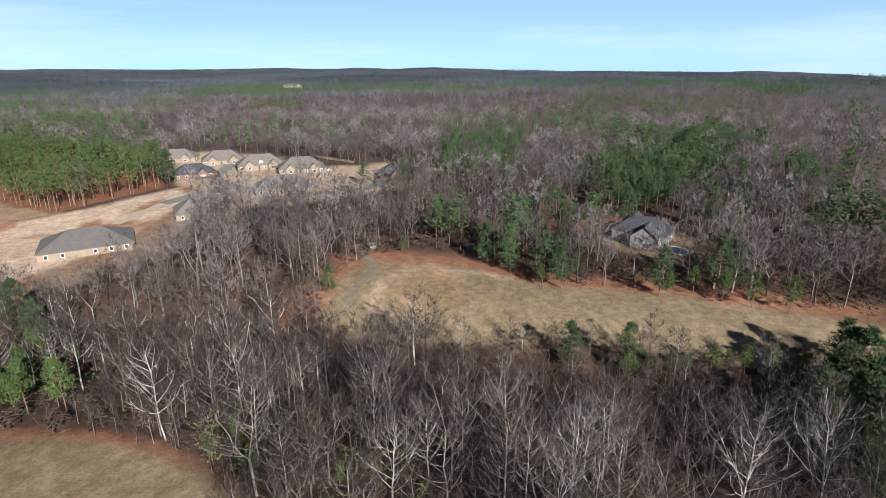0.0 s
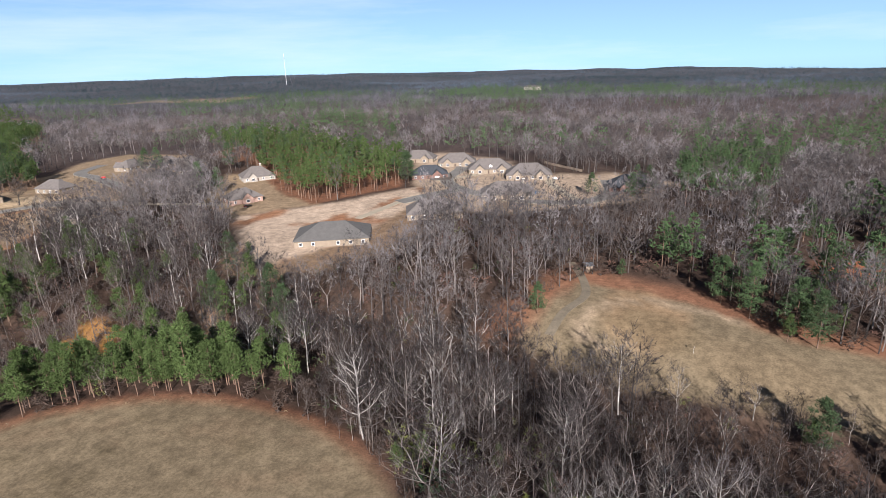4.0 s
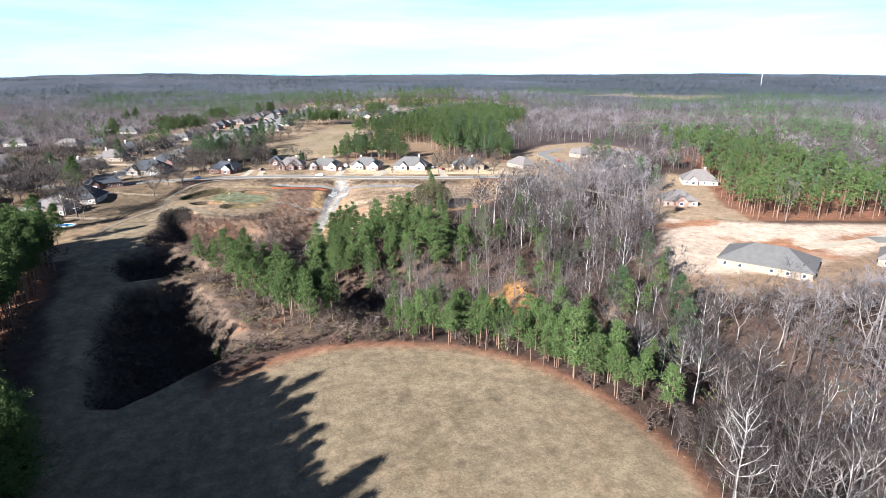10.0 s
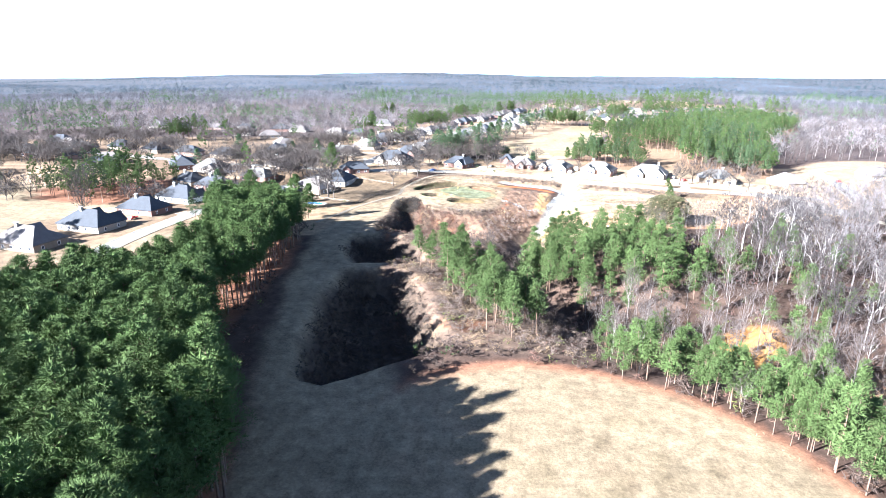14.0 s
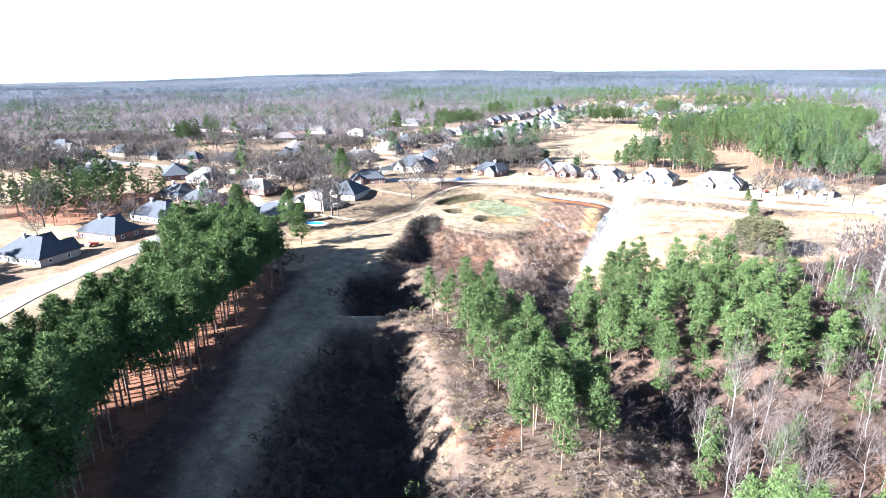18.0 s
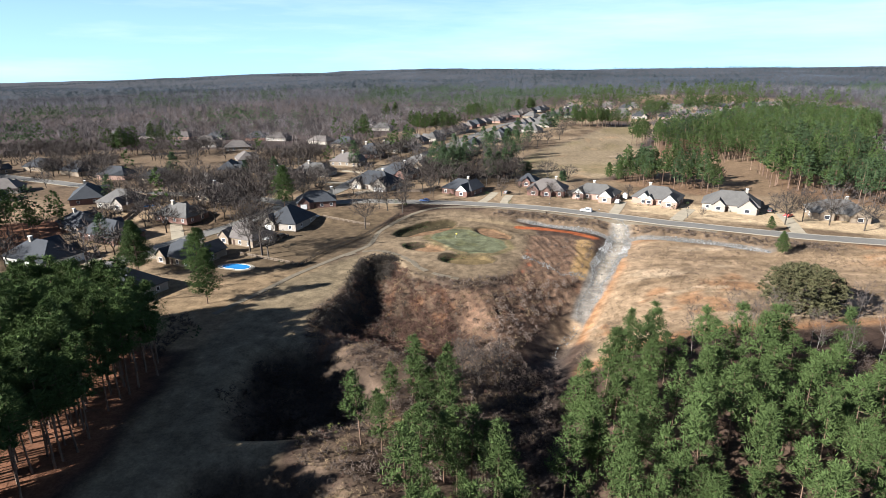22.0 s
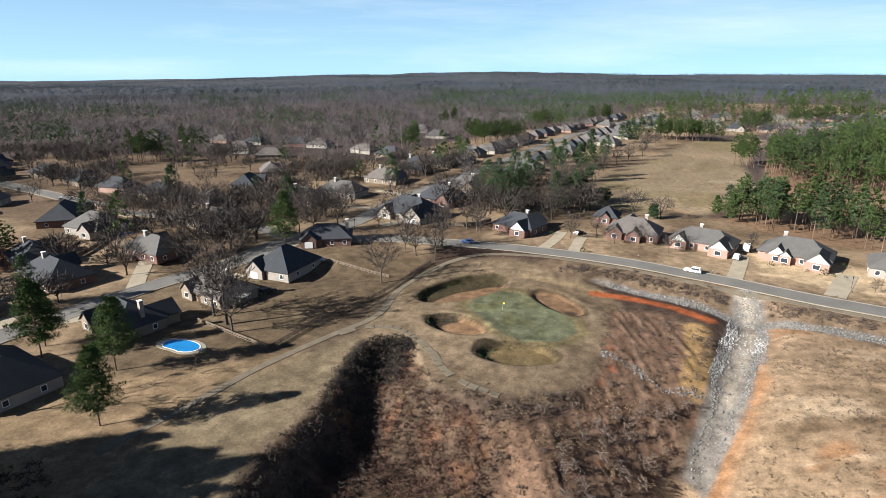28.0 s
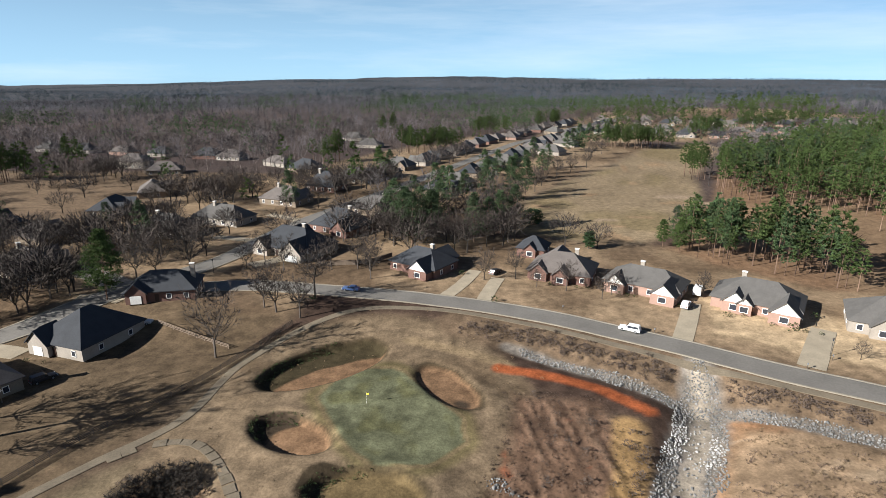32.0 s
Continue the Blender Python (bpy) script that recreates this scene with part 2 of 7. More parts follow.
BRUSH = ((-14, 306), (-13, 285), (-17, 262), (-13, 235), (-5, 205), (6, 170), (14, 144), (30, 139), (52, 140), (60, 165), (40, 200), (45, 240), (58, 278), (66, 300), (70, 332), (50, 340), (46, 318), (38, 303), (22, 288), (4, 296))
LOWER_FAIRWAY = ((142, 45), (182, 38), (178, 8), (162, -20), (155, -58), (132, -120), (112, -150), (104, -140), (114, -90), (126, -58), (132, -22), (134, 12))
CLEAR_EAST = ((148, 158), (148, 136), (168, 118), (190, 106), (218, 108), (238, 126), (262, 116), (266, 140), (225, 155), (180, 165))
CLAY_EAST = ((152, 156), (176, 176), (208, 210), (250, 182), (300, 158), (285, 140), (255, 138), (225, 136), (190, 132), (165, 142))
LOTS_EAST = ((208, 210), (222, 248), (285, 296), (310, 280), (262, 226), (245, 186))
ROW_EAST = ((255, 120), (255, 90), (300, 35), (352, 22), (372, 60), (360, 95), (405, 150), (430, 205), (400, 215), (330, 180), (300, 160))
NORTH_EAST = ((180, 340), (176, 300), (200, 275), (240, 310), (300, 330), (345, 400), (330, 455), (290, 450), (240, 410), (200, 420))
HOME_ROW = ((-45, 386), (20, 381), (60, 370), (118, 342), (205, 312), (235, 400), (180, 425), (120, 432), (60, 440), (0, 440), (-50, 500))
WEST_HOMES = ((-26, 300), (-8, 375), (-40, 400), (-20, 500), (20, 640), (70, 800), (10, 850), (-55, 700), (-95, 565), (-300, 560), (-420, 480), (-330, 330), (-210, 250), (-125, 180), (-95, 255), (-60, 272), (-40, 270))
WEST_EDGE = ((-110, 190), (-145, 180), (-260, 240), (-330, 330), (-200, 330))
FAR_HOMES = ((60, 820), (180, 800), (480, 900), (620, 1080), (420, 1250), (130, 1120))
STAND_W = ((-8, 50), (-16, 88), (-28, 118), (-40, 146), (-41, 168), (-40, 185), (-40, 208), (-44, 232), (-60, 242), (-80, 246), (-76, 230), (-68, 205), (-63, 185), (-62, 165), (-64, 146), (-76, 127), (-100, 108), (-96, 60), (-60, 15), (-20, 25))
STAND_FW = ((-160, 284), (-152, 298), (-140, 318), (-146, 352), (-185, 345), (-215, 320), (-200, 295))
STAND_N = ((100, 432), (112, 417), (125, 404), (134, 397), (143, 400), (147, 412), (144, 428), (136, 440), (122, 450), (110, 449))
STAND_B = ((147, 532), (157, 514), (180, 494), (191, 488), (206, 530), (226, 600), (246, 660), (205, 668), (168, 605))
BREAK_N = ((110, 449), (136, 440), (147, 412), (160, 400), (172, 436), (191, 488), (157, 514), (147, 532), (128, 495))
STAND_M = ((170, 414), (181, 394), (196, 378), (208, 366), (221, 384), (228, 422), (262, 488), (330, 590), (440, 760), (420, 840), (300, 790), (244, 690), (214, 566), (198, 505), (180, 452))
STRIP_N = ((30, 470), (46, 500), (50, 506), (72, 563), (109, 630), (153, 735), (160, 790), (120, 830), (70, 800), (20, 640), (-10, 530), (0, 480))
GAP_N = ((140, 398), (175, 398), (186, 450), (204, 505), (218, 566), (240, 660), (228, 660), (180, 530), (150, 450))
STAND_E = ((243, 192), (296, 168), (325, 182), (352, 205), (420, 330), (400, 400), (352, 380), (318, 300), (268, 236))
STAND_R = ((42, 220), (52, 230), (64, 244), (74, 241), (90, 233), (101, 218), (99, 190), (86, 178), (70, 181), (52, 189), (44, 205))
STAND_S = ((9, 227), (20, 231), (29, 215), (33, 195), (39, 178), (47, 166), (41, 150), (30, 150), (23, 175), (13, 205))
BUNKERS = ((5.2, 344.2, 15, 7.6, 43), (7.2, 319.8, 8.6, 5.0, -22), (23.5, 307.6, 9.6, 5.2, 6), (32.5, 339.0, 10.2, 4.6, -50))
HOLLOW = ((-3, 309), (-9, 309), (-13.5, 303), (-14, 290), (-13, 277), (-16, 264), (-17, 254), (-9, 247), (6, 243), (20, 246), (22, 262), (18, 283), (6, 291), (0, 303))
PIT_N = ((-27, 239), (-20, 243.5), (-5, 241), (7, 229), (11, 214), (-4, 206), (-18, 204), (-25, 218))
PIT_S = ((-21, 197), (-8, 201), (6, 198), (12, 180), (16, 162), (21, 146), (14, 137), (4, 130), (-8, 121), (-18, 124), (-21, 150), (-23, 172))
PLOUGH = ((46, 337), (62, 337), (66, 318), (62, 303), (55, 288), (46, 274), (36, 260), (23, 260), (19, 281), (34, 289), (41, 305), (45, 320))
GULLY_W = ((-1, 309.5), (-9, 309.5), (-14, 303), (-14.5, 290), (-13.5, 277), (-16.5, 264), (-17.5, 254), (-9, 246), (6, 241), (24, 230), (36, 222))
GULLY_E = ((-1, 309.5), (1, 303), (6, 292), (20, 286), (30, 286), (46, 268))
WEST_LAWN = ((-70, 60), (-66, 140), (-72, 200), (-82, 245), (-95, 262), (-120, 200), (-170, 220), (-160, 120), (-100, 30))
ROADLINE = ((-5000, -60, 20, 58, 116, 206, 5000), (372, 374, 377, 367, 340, 308, 300))
CHUTE = ((84, 350), (80, 332), (73.5, 318), (67, 302), (57, 281), (50, 267), (45, 256))
DITCH = ((44, 356), (54, 351), (64, 347), (76, 340.5), (88, 336), (100, 332), (112, 327), (128, 319))


def ground(x, y):
    """Height of the land."""
    x, y = np.asarray(x, float), np.asarray(y, float)
    z = -3.4 + 3.4 * step(y - np.interp(x, *ROADLINE), -30, -4)
    d = along(x, y, CREEK)
    z = z - 9.0 * np.exp(-((d / 24) ** 2)) - 1.5 * np.exp(-((d / 4) ** 2))
    z = z + 0.4 * np.exp(-((np.hypot(x - 21, y - 330) / 36) ** 4))
    near = np.hypot(x - GREEN[0], y - GREEN[1])
    for n, (cx, cy, rx, ry, turn) in enumerate(BUNKERS):
        s = oval(x, y, cx, cy, rx, ry, turn)
        z = z - (1.5, 1.4, 1.4, 0.7)[n] * step(s, -0.1, 0.9) + 0.3 * step(s, -4.5, -1.0) * (1 - step(s, -1.0, -0.1))
    # the cut under the red bank and the stone chute
    chute = along(x, y, CHUTE)
    bank = step(along(x, y, ROAD), 4.5, 12)
    z = z - bank * 2.6 * np.exp(-((chute / 6.5) ** 2))
    ditch = along(x, y, DITCH)
    z = z - bank * 1.3 * np.exp(-((ditch / 4.0) ** 2))
    slope = within(x, y, PLOUGH)
    z = z + 0.8 * step(slope, -1, 3) * fbm((x * 0.97 + y * 0.24) / 1.1, (y * 0.97 - x * 0.24) / 6, 301, 3)
    rough = 0.5 * step(d, 60, 10)
    z = z + rough * fbm(x / 9, y / 9, 3) * 2.4 + 0.35 * fbm(x / 14, y / 14, 5, 2) * step(near, 20, 60)
    # the gully under the green: a steep western bank, a gentler eastern one
    gully = within(x, y, GULLY_W + ((45, 250), (46, 268)) + GULLY_E[4:0:-1]) > 0
    drop = 7.6 * step(along(x, y, GULLY_W), 0, 9.5) * step(along(x, y, GULLY_E), -3, 19)
    z = np.where(gully, np.minimum(z, -3.4 - drop + 1.2 * fbm(x / 5, y / 5, 307, 3) * step(drop, 0.5, 3)), z)
    r = np.hypot(x - 30, y - 120)
    z = z + 26 * fbm(x / 330, y / 330, 11, 3) * step(r, 420, 1000)
    turn = np.degrees(np.arctan2(y - 60, x - 25))
    skyline = 58 + 4900 * np.tan(np.radians(np.interp(turn, (-90, -33, -18, 3, 23, 40, 61, 80, 96, 112, 123, 134, 180), (-1.2, -1.25, -0.95, -0.5, -0.3, -0.08, -0.1, -0.12, 0.05, -0.2, -0.7, -0.9, -0.9)))) - 14
    z = z + (skyline + 2) * step(r, 1500, 4700) + 34 * fbm(x / 1300, y / 1300, 23, 4) * step(r, 1300, 2600) * (1 - 0.75 * step(r, 3800, 4700))
    # two deep hollows between the way and the ravine
    for zone, deep, bank in ((PIT_N, 5.5, 9), (PIT_S, 8.5, 12)):
        z = z - deep * step(within(x, y, zone) + 2 * fbm(x / 9, y / 9, 331, 2), -1, bank)
    return z


def h(x, y):
    return float(ground(np.array([x]), np.array([y]))[0])


# ---- mesh helpers ----
def mesh_np(name, verts, faces, material, smooth=False):
    """A mesh from arrays: verts (n, 3), faces (m, 3) or (m, 4)."""
    verts, faces = np.asarray(verts, np.float32), np.asarray(faces, np.int32)
    me = bpy.data.meshes.new(name)
    k = faces.shape[1]
    me.vertices.add(len(verts))
    me.vertices.foreach_set("co", verts.ravel())
    me.loops.add(faces.size)
    me.loops.foreach_set("vertex_index", faces.ravel())
    me.polygons.add(len(faces))
    me.polygons.foreach_set("loop_start", np.arange(0, faces.size, k, dtype=np.int32))
    me.polygons.foreach_set("use_smooth", np.full(len(faces), smooth))
    me.update(calc_edges=True)
    me.materials.append(material)
    return me


class Shape:
    """Collects boxes, prisms and other plain solids into one mesh."""

    def __init__(self):
        self.v, self.f = [], []

    def add(self, verts, faces):
        n = len(self.v)
        self.v += [tuple(p) for p in verts]
        self.f += [tuple(n + i for i in f) for f in faces]
        return self

    def box(self, x0, x1, y0, y1, z0, z1):
        return self.add([(x0, y0, z0), (x1, y0, z0), (x1, y1, z0), (x0, y1, z0), (x0, y0, z1), (x1, y0, z1), (x1, y1, z1), (x0, y1, z1)],
                        [(3, 2, 1, 0), (4, 5, 6, 7), (0, 1, 5, 4), (1, 2, 6, 5), (2, 3, 7, 6), (3, 0, 4, 7)])

    def hip(self, w, d, z0, z1, ridge, thick=0.22):
        """A hipped roof over w x d, its ridge along the longer way."""
        a, b = w / 2, d / 2
        r = ridge / 2
        ends = [(-r, 0, z1), (r, 0, z1)] if w >= d else [(0, -r, z1), (0, r, z1)]
        v = [(-a, -b, z0), (a, -b, z0), (a, b, z0), (-a, b, z0), (-a, -b, z0 + thick), (a, -b, z0 + thick), (a, b, z0 + thick), (-a, b, z0 + thick)] + ends
        low = [(3, 2, 1, 0), (0, 1, 5, 4), (1, 2, 6, 5), (2, 3, 7, 6), (3, 0, 4, 7)]
        return self.add(v, low + ([(4, 5, 9, 8), (5, 6, 9), (6, 7, 8, 9), (7, 4, 8)] if w >= d else [(4, 5, 8), (5, 6, 9, 8), (6, 7, 9), (7, 4, 8, 9)]))

    def prism(self, outline, y0, y1):
        """An outline of x, z pairs drawn out from y0 to y1."""
        n = len(outline)
        v = [(x, y0, z) for x, z in outline] + [(x, y1, z) for x, z in outline]
        return self.add(v, [tuple(range(n)), tuple(range(2 * n - 1, n - 1, -1))] + [(i, i + n, (i + 1) % n + n, (i + 1) % n) for i in range(n)])

    def ring(self, x0, x1, z0, z1, edge, y0, y1):
        """A rectangular frame in the x-z plane."""
        o = [(x0, z0), (x1, z0), (x1, z1), (x0, z1)]
        q = [(x0 + edge, z0 + edge), (x1 - edge, z0 + edge), (x1 - edge, z1 - edge), (x0 + edge, z1 - edge)]
        v = [(x, y, z) for y in (y0, y1) for x, z in o + q]
        f = []
        for i in range(4):
            k = (i + 1) % 4
            f += [(i, k, 4 + k, 4 + i), (8 + k, 8 + i, 12 + i, 12 + k), (k, i, 8 + i, 8 + k), (4 + i, 4 + k, 12 + k, 12 + i)]
        return self.add(v, f)

    def gable(self, x0, x1, y0, y1, z0, z1, thick=0.2):
        """A gabled roof with its ridge along y."""
        c = (x0 + x1) / 2
        v = [(x0, y0, z0), (c, y0, z1), (x1, y0, z0), (x0, y1, z0), (c, y1, z1), (x1, y1, z0)]
        v += [(x, y, z + thick) for x, y, z in v]
        return self.add(v, [(0, 1, 4, 3), (1, 2, 5, 4), (6, 9, 10, 7), (7, 10, 11, 8), (0, 6, 7, 1), (1, 7, 8, 2), (3, 4, 10, 9), (4, 5, 11, 10), (0, 3, 9, 6), (2, 8, 11, 5)])

    def wedge(self, x0, x1, y0, y1, z0, z1):
        """A triangular prism, its ridge along y."""
        c = (x0 + x1) / 2
        return self.add([(x0, y0, z0), (x1, y0, z0), (c, y0, z1), (x0, y1, z0), (x1, y1, z0), (c, y1, z1)],
                        [(0, 1, 2), (5, 4, 3), (0, 3, 4, 1), (1, 4, 5, 2), (2, 5, 3, 0)])

    def tube(self, p0, p1, r0, r1, sides=8):
        p0, p1 = Vector(p0), Vector(p1)
        q = (p1 - p0).to_track_quat("Z", "Y")
        ring = [q @ Vector((math.cos(math.tau * i / sides), math.sin(math.tau * i / sides), 0)) for i in range(sides)]
        v = [p0 + r0 * e for e in ring] + [p1 + r1 * e for e in ring]
        f = [(i, (i + 1) % sides, sides + (i + 1) % sides, sides + i) for i in range(sides)]
        return self.add(v, f + [tuple(range(sides))[::-1], tuple(range(sides, 2 * sides))])

    def mesh(self, name, material, smooth=False):
        me = bpy.data.meshes.new(name)
        me.from_pydata(self.v, [], self.f)
        me.materials.append(material)
        if smooth:
            me.polygons.foreach_set("use_smooth", np.full(len(me.polygons), True))
        me.update()
        return me


def part(name, mesh, parent, label="", at=None):
    ob = new(name, mesh)
    ob.parent = parent
    if at is not None:
        ob.matrix_basis = at
    return tagged(ob, label)


def thing(name, label, category, m, group="", kind=""):
    ob = new(name)
    ob.matrix_basis = m
    return tagged(ob, label, category, group, kind)


def spline(pts, gap=2.0):
    """Points at even steps along a smooth line through pts."""
    p = np.array(pts, float)
    ext = np.vstack([2 * p[0] - p[1], p, 2 * p[-1] - p[-2]])
    out = []
    for i in range(len(p) - 1):
        a, b, c, d = ext[i : i + 4]
        for t in np.linspace(0, 1, 24, endpoint=False):
            out.append(0.5 * (2 * b + (c - a) * t + (2 * a - 5 * b + 4 * c - d) * t**2 + (3 * b - a - 3 * c + d) * t**3))
    out = np.array(out + [p[-1]])
    s = np.r_[0, np.cumsum(np.linalg.norm(np.diff(out, axis=0), axis=1))]
    n = max(2, int(s[-1] / gap) + 1)
    u = np.linspace(0, s[-1], n)
    return np.stack([np.interp(u, s, out[:, k]) for k in range(2)], 1)


def ribbon(pts, left, right, lift, thick, gap=2.0, across=4):
    """A strip that lies on the land along a line, from left to right of it (metres), as a slab."""
    c = spline(pts, gap)
    t = np.gradient(c, axis=0)
    t /= np.linalg.norm(t, axis=1)[:, None]
    nrm = np.stack([t[:, 1], -t[:, 0]], 1)
    offs = np.linspace(left, right, across)
    xy = c[:, None, :] + nrm[:, None, :] * offs[None, :, None]
    z = ground(xy[..., 0], xy[..., 1]) + lift
    top = np.concatenate([xy, z[..., None]], 2)
    low = top - [0, 0, thick]
    n, k = len(c), across
    v = np.concatenate([top.reshape(-1, 3), low.reshape(-1, 3)])
    i, j = np.meshgrid(np.arange(n - 1), np.arange(k - 1), indexing="ij")
    a = (i * k + j).ravel()
    f = [np.stack([a, a + 1, a + k + 1, a + k], 1)[:, ::-1]]
    e = np.arange(n - 1) * k
    m = n * k
    f.append(np.stack([e, e + k, e + k + m, e + m], 1)[:, ::-1])
    e = e + k - 1
    f.append(np.stack([e + k, e, e + m, e + k + m], 1)[:, ::-1])
    return v, np.concatenate(f)


# ---- land ----
def axis_of(lo, a, b, e, f, c, d, hi, fine, mid):
    """Grid lines: closest from e to f, fine from b to c, middling from a to d, growing out to lo and hi."""
    core = list(np.arange(a, b, mid)) + list(np.arange(b, e, fine)) + list(np.arange(e, f, 0.55)) + list(np.arange(f, c, fine)) + list(np.arange(c, d, mid))
    up, s = [d], mid
    while up[-1] < hi:
        s *= 1.10
        up.append(up[-1] + min(s, 140))
    down, s = [a], mid
    while down[-1] > lo:
        s *= 1.10
        down.append(down[-1] - min(s, 140))
    return np.array(down[:0:-1] + core + up)


gx = axis_of(-4900, -140, -40, -16, 68, 125, 300, 4950, 1.4, 3.4)
gy = axis_of(-2500, -110, 130, 258, 360, 385, 520, 4950, 1.4, 3.4)
X, Y = np.meshgrid(gx, gy)
X, Y = X.ravel(), Y.ravel()
Z = ground(X, Y)

wx = X + 5 * fbm(X / 11, Y / 11, 41, 3)
wy = Y + 5 * fbm(X / 11, Y / 11, 57, 3)
fx = X + 0.9 * fbm(X / 4, Y / 4, 71, 2)
fy = Y + 0.9 * fbm(X / 4, Y / 4, 77, 2)
soil = np.empty((len(X), 3))
soil[:] = (0.098, 0.068, 0.052)
soil *= (1 + 0.5 * fbm(X / 25, Y / 25, 13, 4))[:, None]


def lay(colour, mask):
    """Lay a ground cover where its mask is one."""
    global soil
    soil = soil + (np.array(colour) - soil) * np.clip(mask, 0, 1)[:, None]


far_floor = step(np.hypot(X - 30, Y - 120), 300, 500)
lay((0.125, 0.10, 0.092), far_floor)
# distant soil turned blue-grey, haze put into its colour
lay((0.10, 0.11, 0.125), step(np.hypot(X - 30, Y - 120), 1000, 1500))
DRYLAWN, TAN, CLAY, STRAW = (0.40, 0.308, 0.20), (0.285, 0.235, 0.152), (0.37, 0.20, 0.115), (0.27, 0.135, 0.08)
for zone in (WEST_HOMES, STRIP_N, WEST_EDGE, WEST_LAWN, HOME_ROW, FAR_HOMES, NORTH_EAST, LOTS_EAST, ROW_EAST):
    # WEST_LAWN takes the dry lawn colour darkened for the tree shade on it
    lay((0.30, 0.235, 0.155) if zone is WEST_LAWN else DRYLAWN if zone is not WEST_EDGE else TAN, step(within(wx, wy, zone), -3, 4))
lawn_blotch = fbm(X / 30, Y / 30, 91, 4)
for zone in (WEST_HOMES, HOME_ROW, STRIP_N, FAR_HOMES):
    lay((0.21, 0.155, 0.10), step(within(wx, wy, zone), -3, 4) * step(lawn_blotch, -0.05, 0.15))
lay((0.19, 0.14, 0.095), step(within(wx, wy, WEST_HOMES), -3, 4) * step(-X - 0.2 * Y, -10, 60) * step(Y, 370, 410) * 0.7)
# garden lawn browned, with its tree shade put into the colour as well
lay((0.175, 0.135, 0.086), step(within(wx, wy, ((-19, 312), (-15, 345), (-10, 362), (-60, 372), (-100, 330), (-80, 290), (-40, 270), (-26, 290))), -2, 3) * 0.85)
lay((0.70, 0.56, 0.36), step(within(wx, wy, ((92, 364), (130, 347), (200, 322), (196, 350), (150, 368), (112, 384), (96, 390))), -2, 2) * 0.9)
for zone in (STAND_W, STAND_FW, STAND_E, BREAK_N, STAND_N, STAND_B, STAND_M, STAND_R):
    lay({id(STAND_R): (0.15, 0.105, 0.078), id(STAND_N): (0.30, 0.20, 0.125), id(STAND_B): (0.30, 0.20, 0.125), id(BREAK_N): (0.36, 0.25, 0.155), id(STAND_M): (0.30, 0.20, 0.125)}.get(id(zone), STRAW), step(within(wx, wy, zone), -3, 2))
lay((0.32, 0.23, 0.145), step(within(wx, wy, GAP_N), -2, 3))
lay((0.36, 0.27, 0.165), step(within(wx, wy, ((-100, 265), (-82, 247), (-60, 243), (-42, 236), (-24, 240), (-24, 300), (-60, 280))), -2, 3))
lay((0.30, 0.215, 0.14), step(within(wx, wy, CLEAR_EAST), -3, 4))
lay((0.64, 0.525, 0.40), np.maximum(step(within(wx, wy, CLAY_EAST), -3, 4), step(within(wx, wy, ROW_EAST), -3, 4) * 0.7))
lay(CLAY, step(within(wx, wy, CLAY_EAST), -5, 3) * step(fbm(X / 14, Y / 14, 19, 4), 0.08, 0.24))
lay((0.37, 0.30, 0.195), step(within(wx, wy, FAIRWAY_N), -3, 4))
lay((0.31, 0.255, 0.145), step(within(wx, wy, FAIRWAY_N), 0, 6) * step(fbm(X / 30, Y / 40, 33, 3), 0.0, 0.2))
lay((0.42, 0.31, 0.19), step(within(wx, wy, FAIRWAY_N), 0, 6) * step(fbm(X / 14, Y / 8, 35, 3), 0.14, 0.22))
for cx, cy, rx, ry in ((82, 472, 8, 2.2), (124, 527, 11, 6), (136, 512, 7, 4)):
    lay((0.52, 0.42, 0.30), step(oval(fx, fy, cx, cy, rx, ry, 20) + 2.5 * fbm(X / 4, Y / 3, 671, 2), 0, 1.2) * 0.85)
# open ground of the field, the way along the pines and the raised green
field = oval(fx, fy, 41, 79, 48, 54, 12)
edge = (step(field, -4.5, 0) * (1 - step(field, 1.5, 7)))
way = 15 - along(wx, wy, LEFTWAY)
lay((0.34, 0.17, 0.10), step(field, -3.5, -1.0) * step(X + Y, 110, 160) * 0.7)
lay(TAN, np.maximum(step(field, -1, 2), step(way, -2, 3)))
lay((0.262, 0.217, 0.140), step(field, 0, 8) * step(fbm(X / 16, Y / 10, 3, 4), -0.1, 0.3) * 0.8)
lay((0.34, 0.25, 0.16), step(field, 0, 8) * step(fbm((X + Y) / 5, (X - Y) / 22, 8, 3), 0.08, 0.25) * 0.35)
lay((0.34, 0.19, 0.115), step(field, -1.5, 0.5) * (1 - step(field, 0.0, 3.5)) * step(X + Y, 110, 160) * 0.65)
lay((0.20, 0.165, 0.10), step(field, 2, 8) * step(fbm(X / 7, Y / 5, 501, 4), 0.1, 0.22) * 0.55)
lay((0.17, 0.135, 0.085), step(field, 2, 8) * step(fbm((X + Y) / 2.2, (X - Y) / 9, 503, 3), 0.2, 0.3) * 0.5)
mound = oval(fx, fy, 16, 328, 34, 38)
slope = within(fx, fy, PLOUGH)
brush = within(wx, wy, BRUSH)
lay((0.175, 0.13, 0.095), step(brush, -3, 2))
lay((0.31, 0.23, 0.155), step(brush, 0, 4) * step(fbm((X + Y) / 10, (X - Y) / 3, 29, 4), 0.06, 0.2) * 0.75)
lay((0.33, 0.15, 0.075), step(brush, 0, 4) * step(fbm(X / 12, Y / 12, 37, 4), 0.14, 0.25) * 0.7)

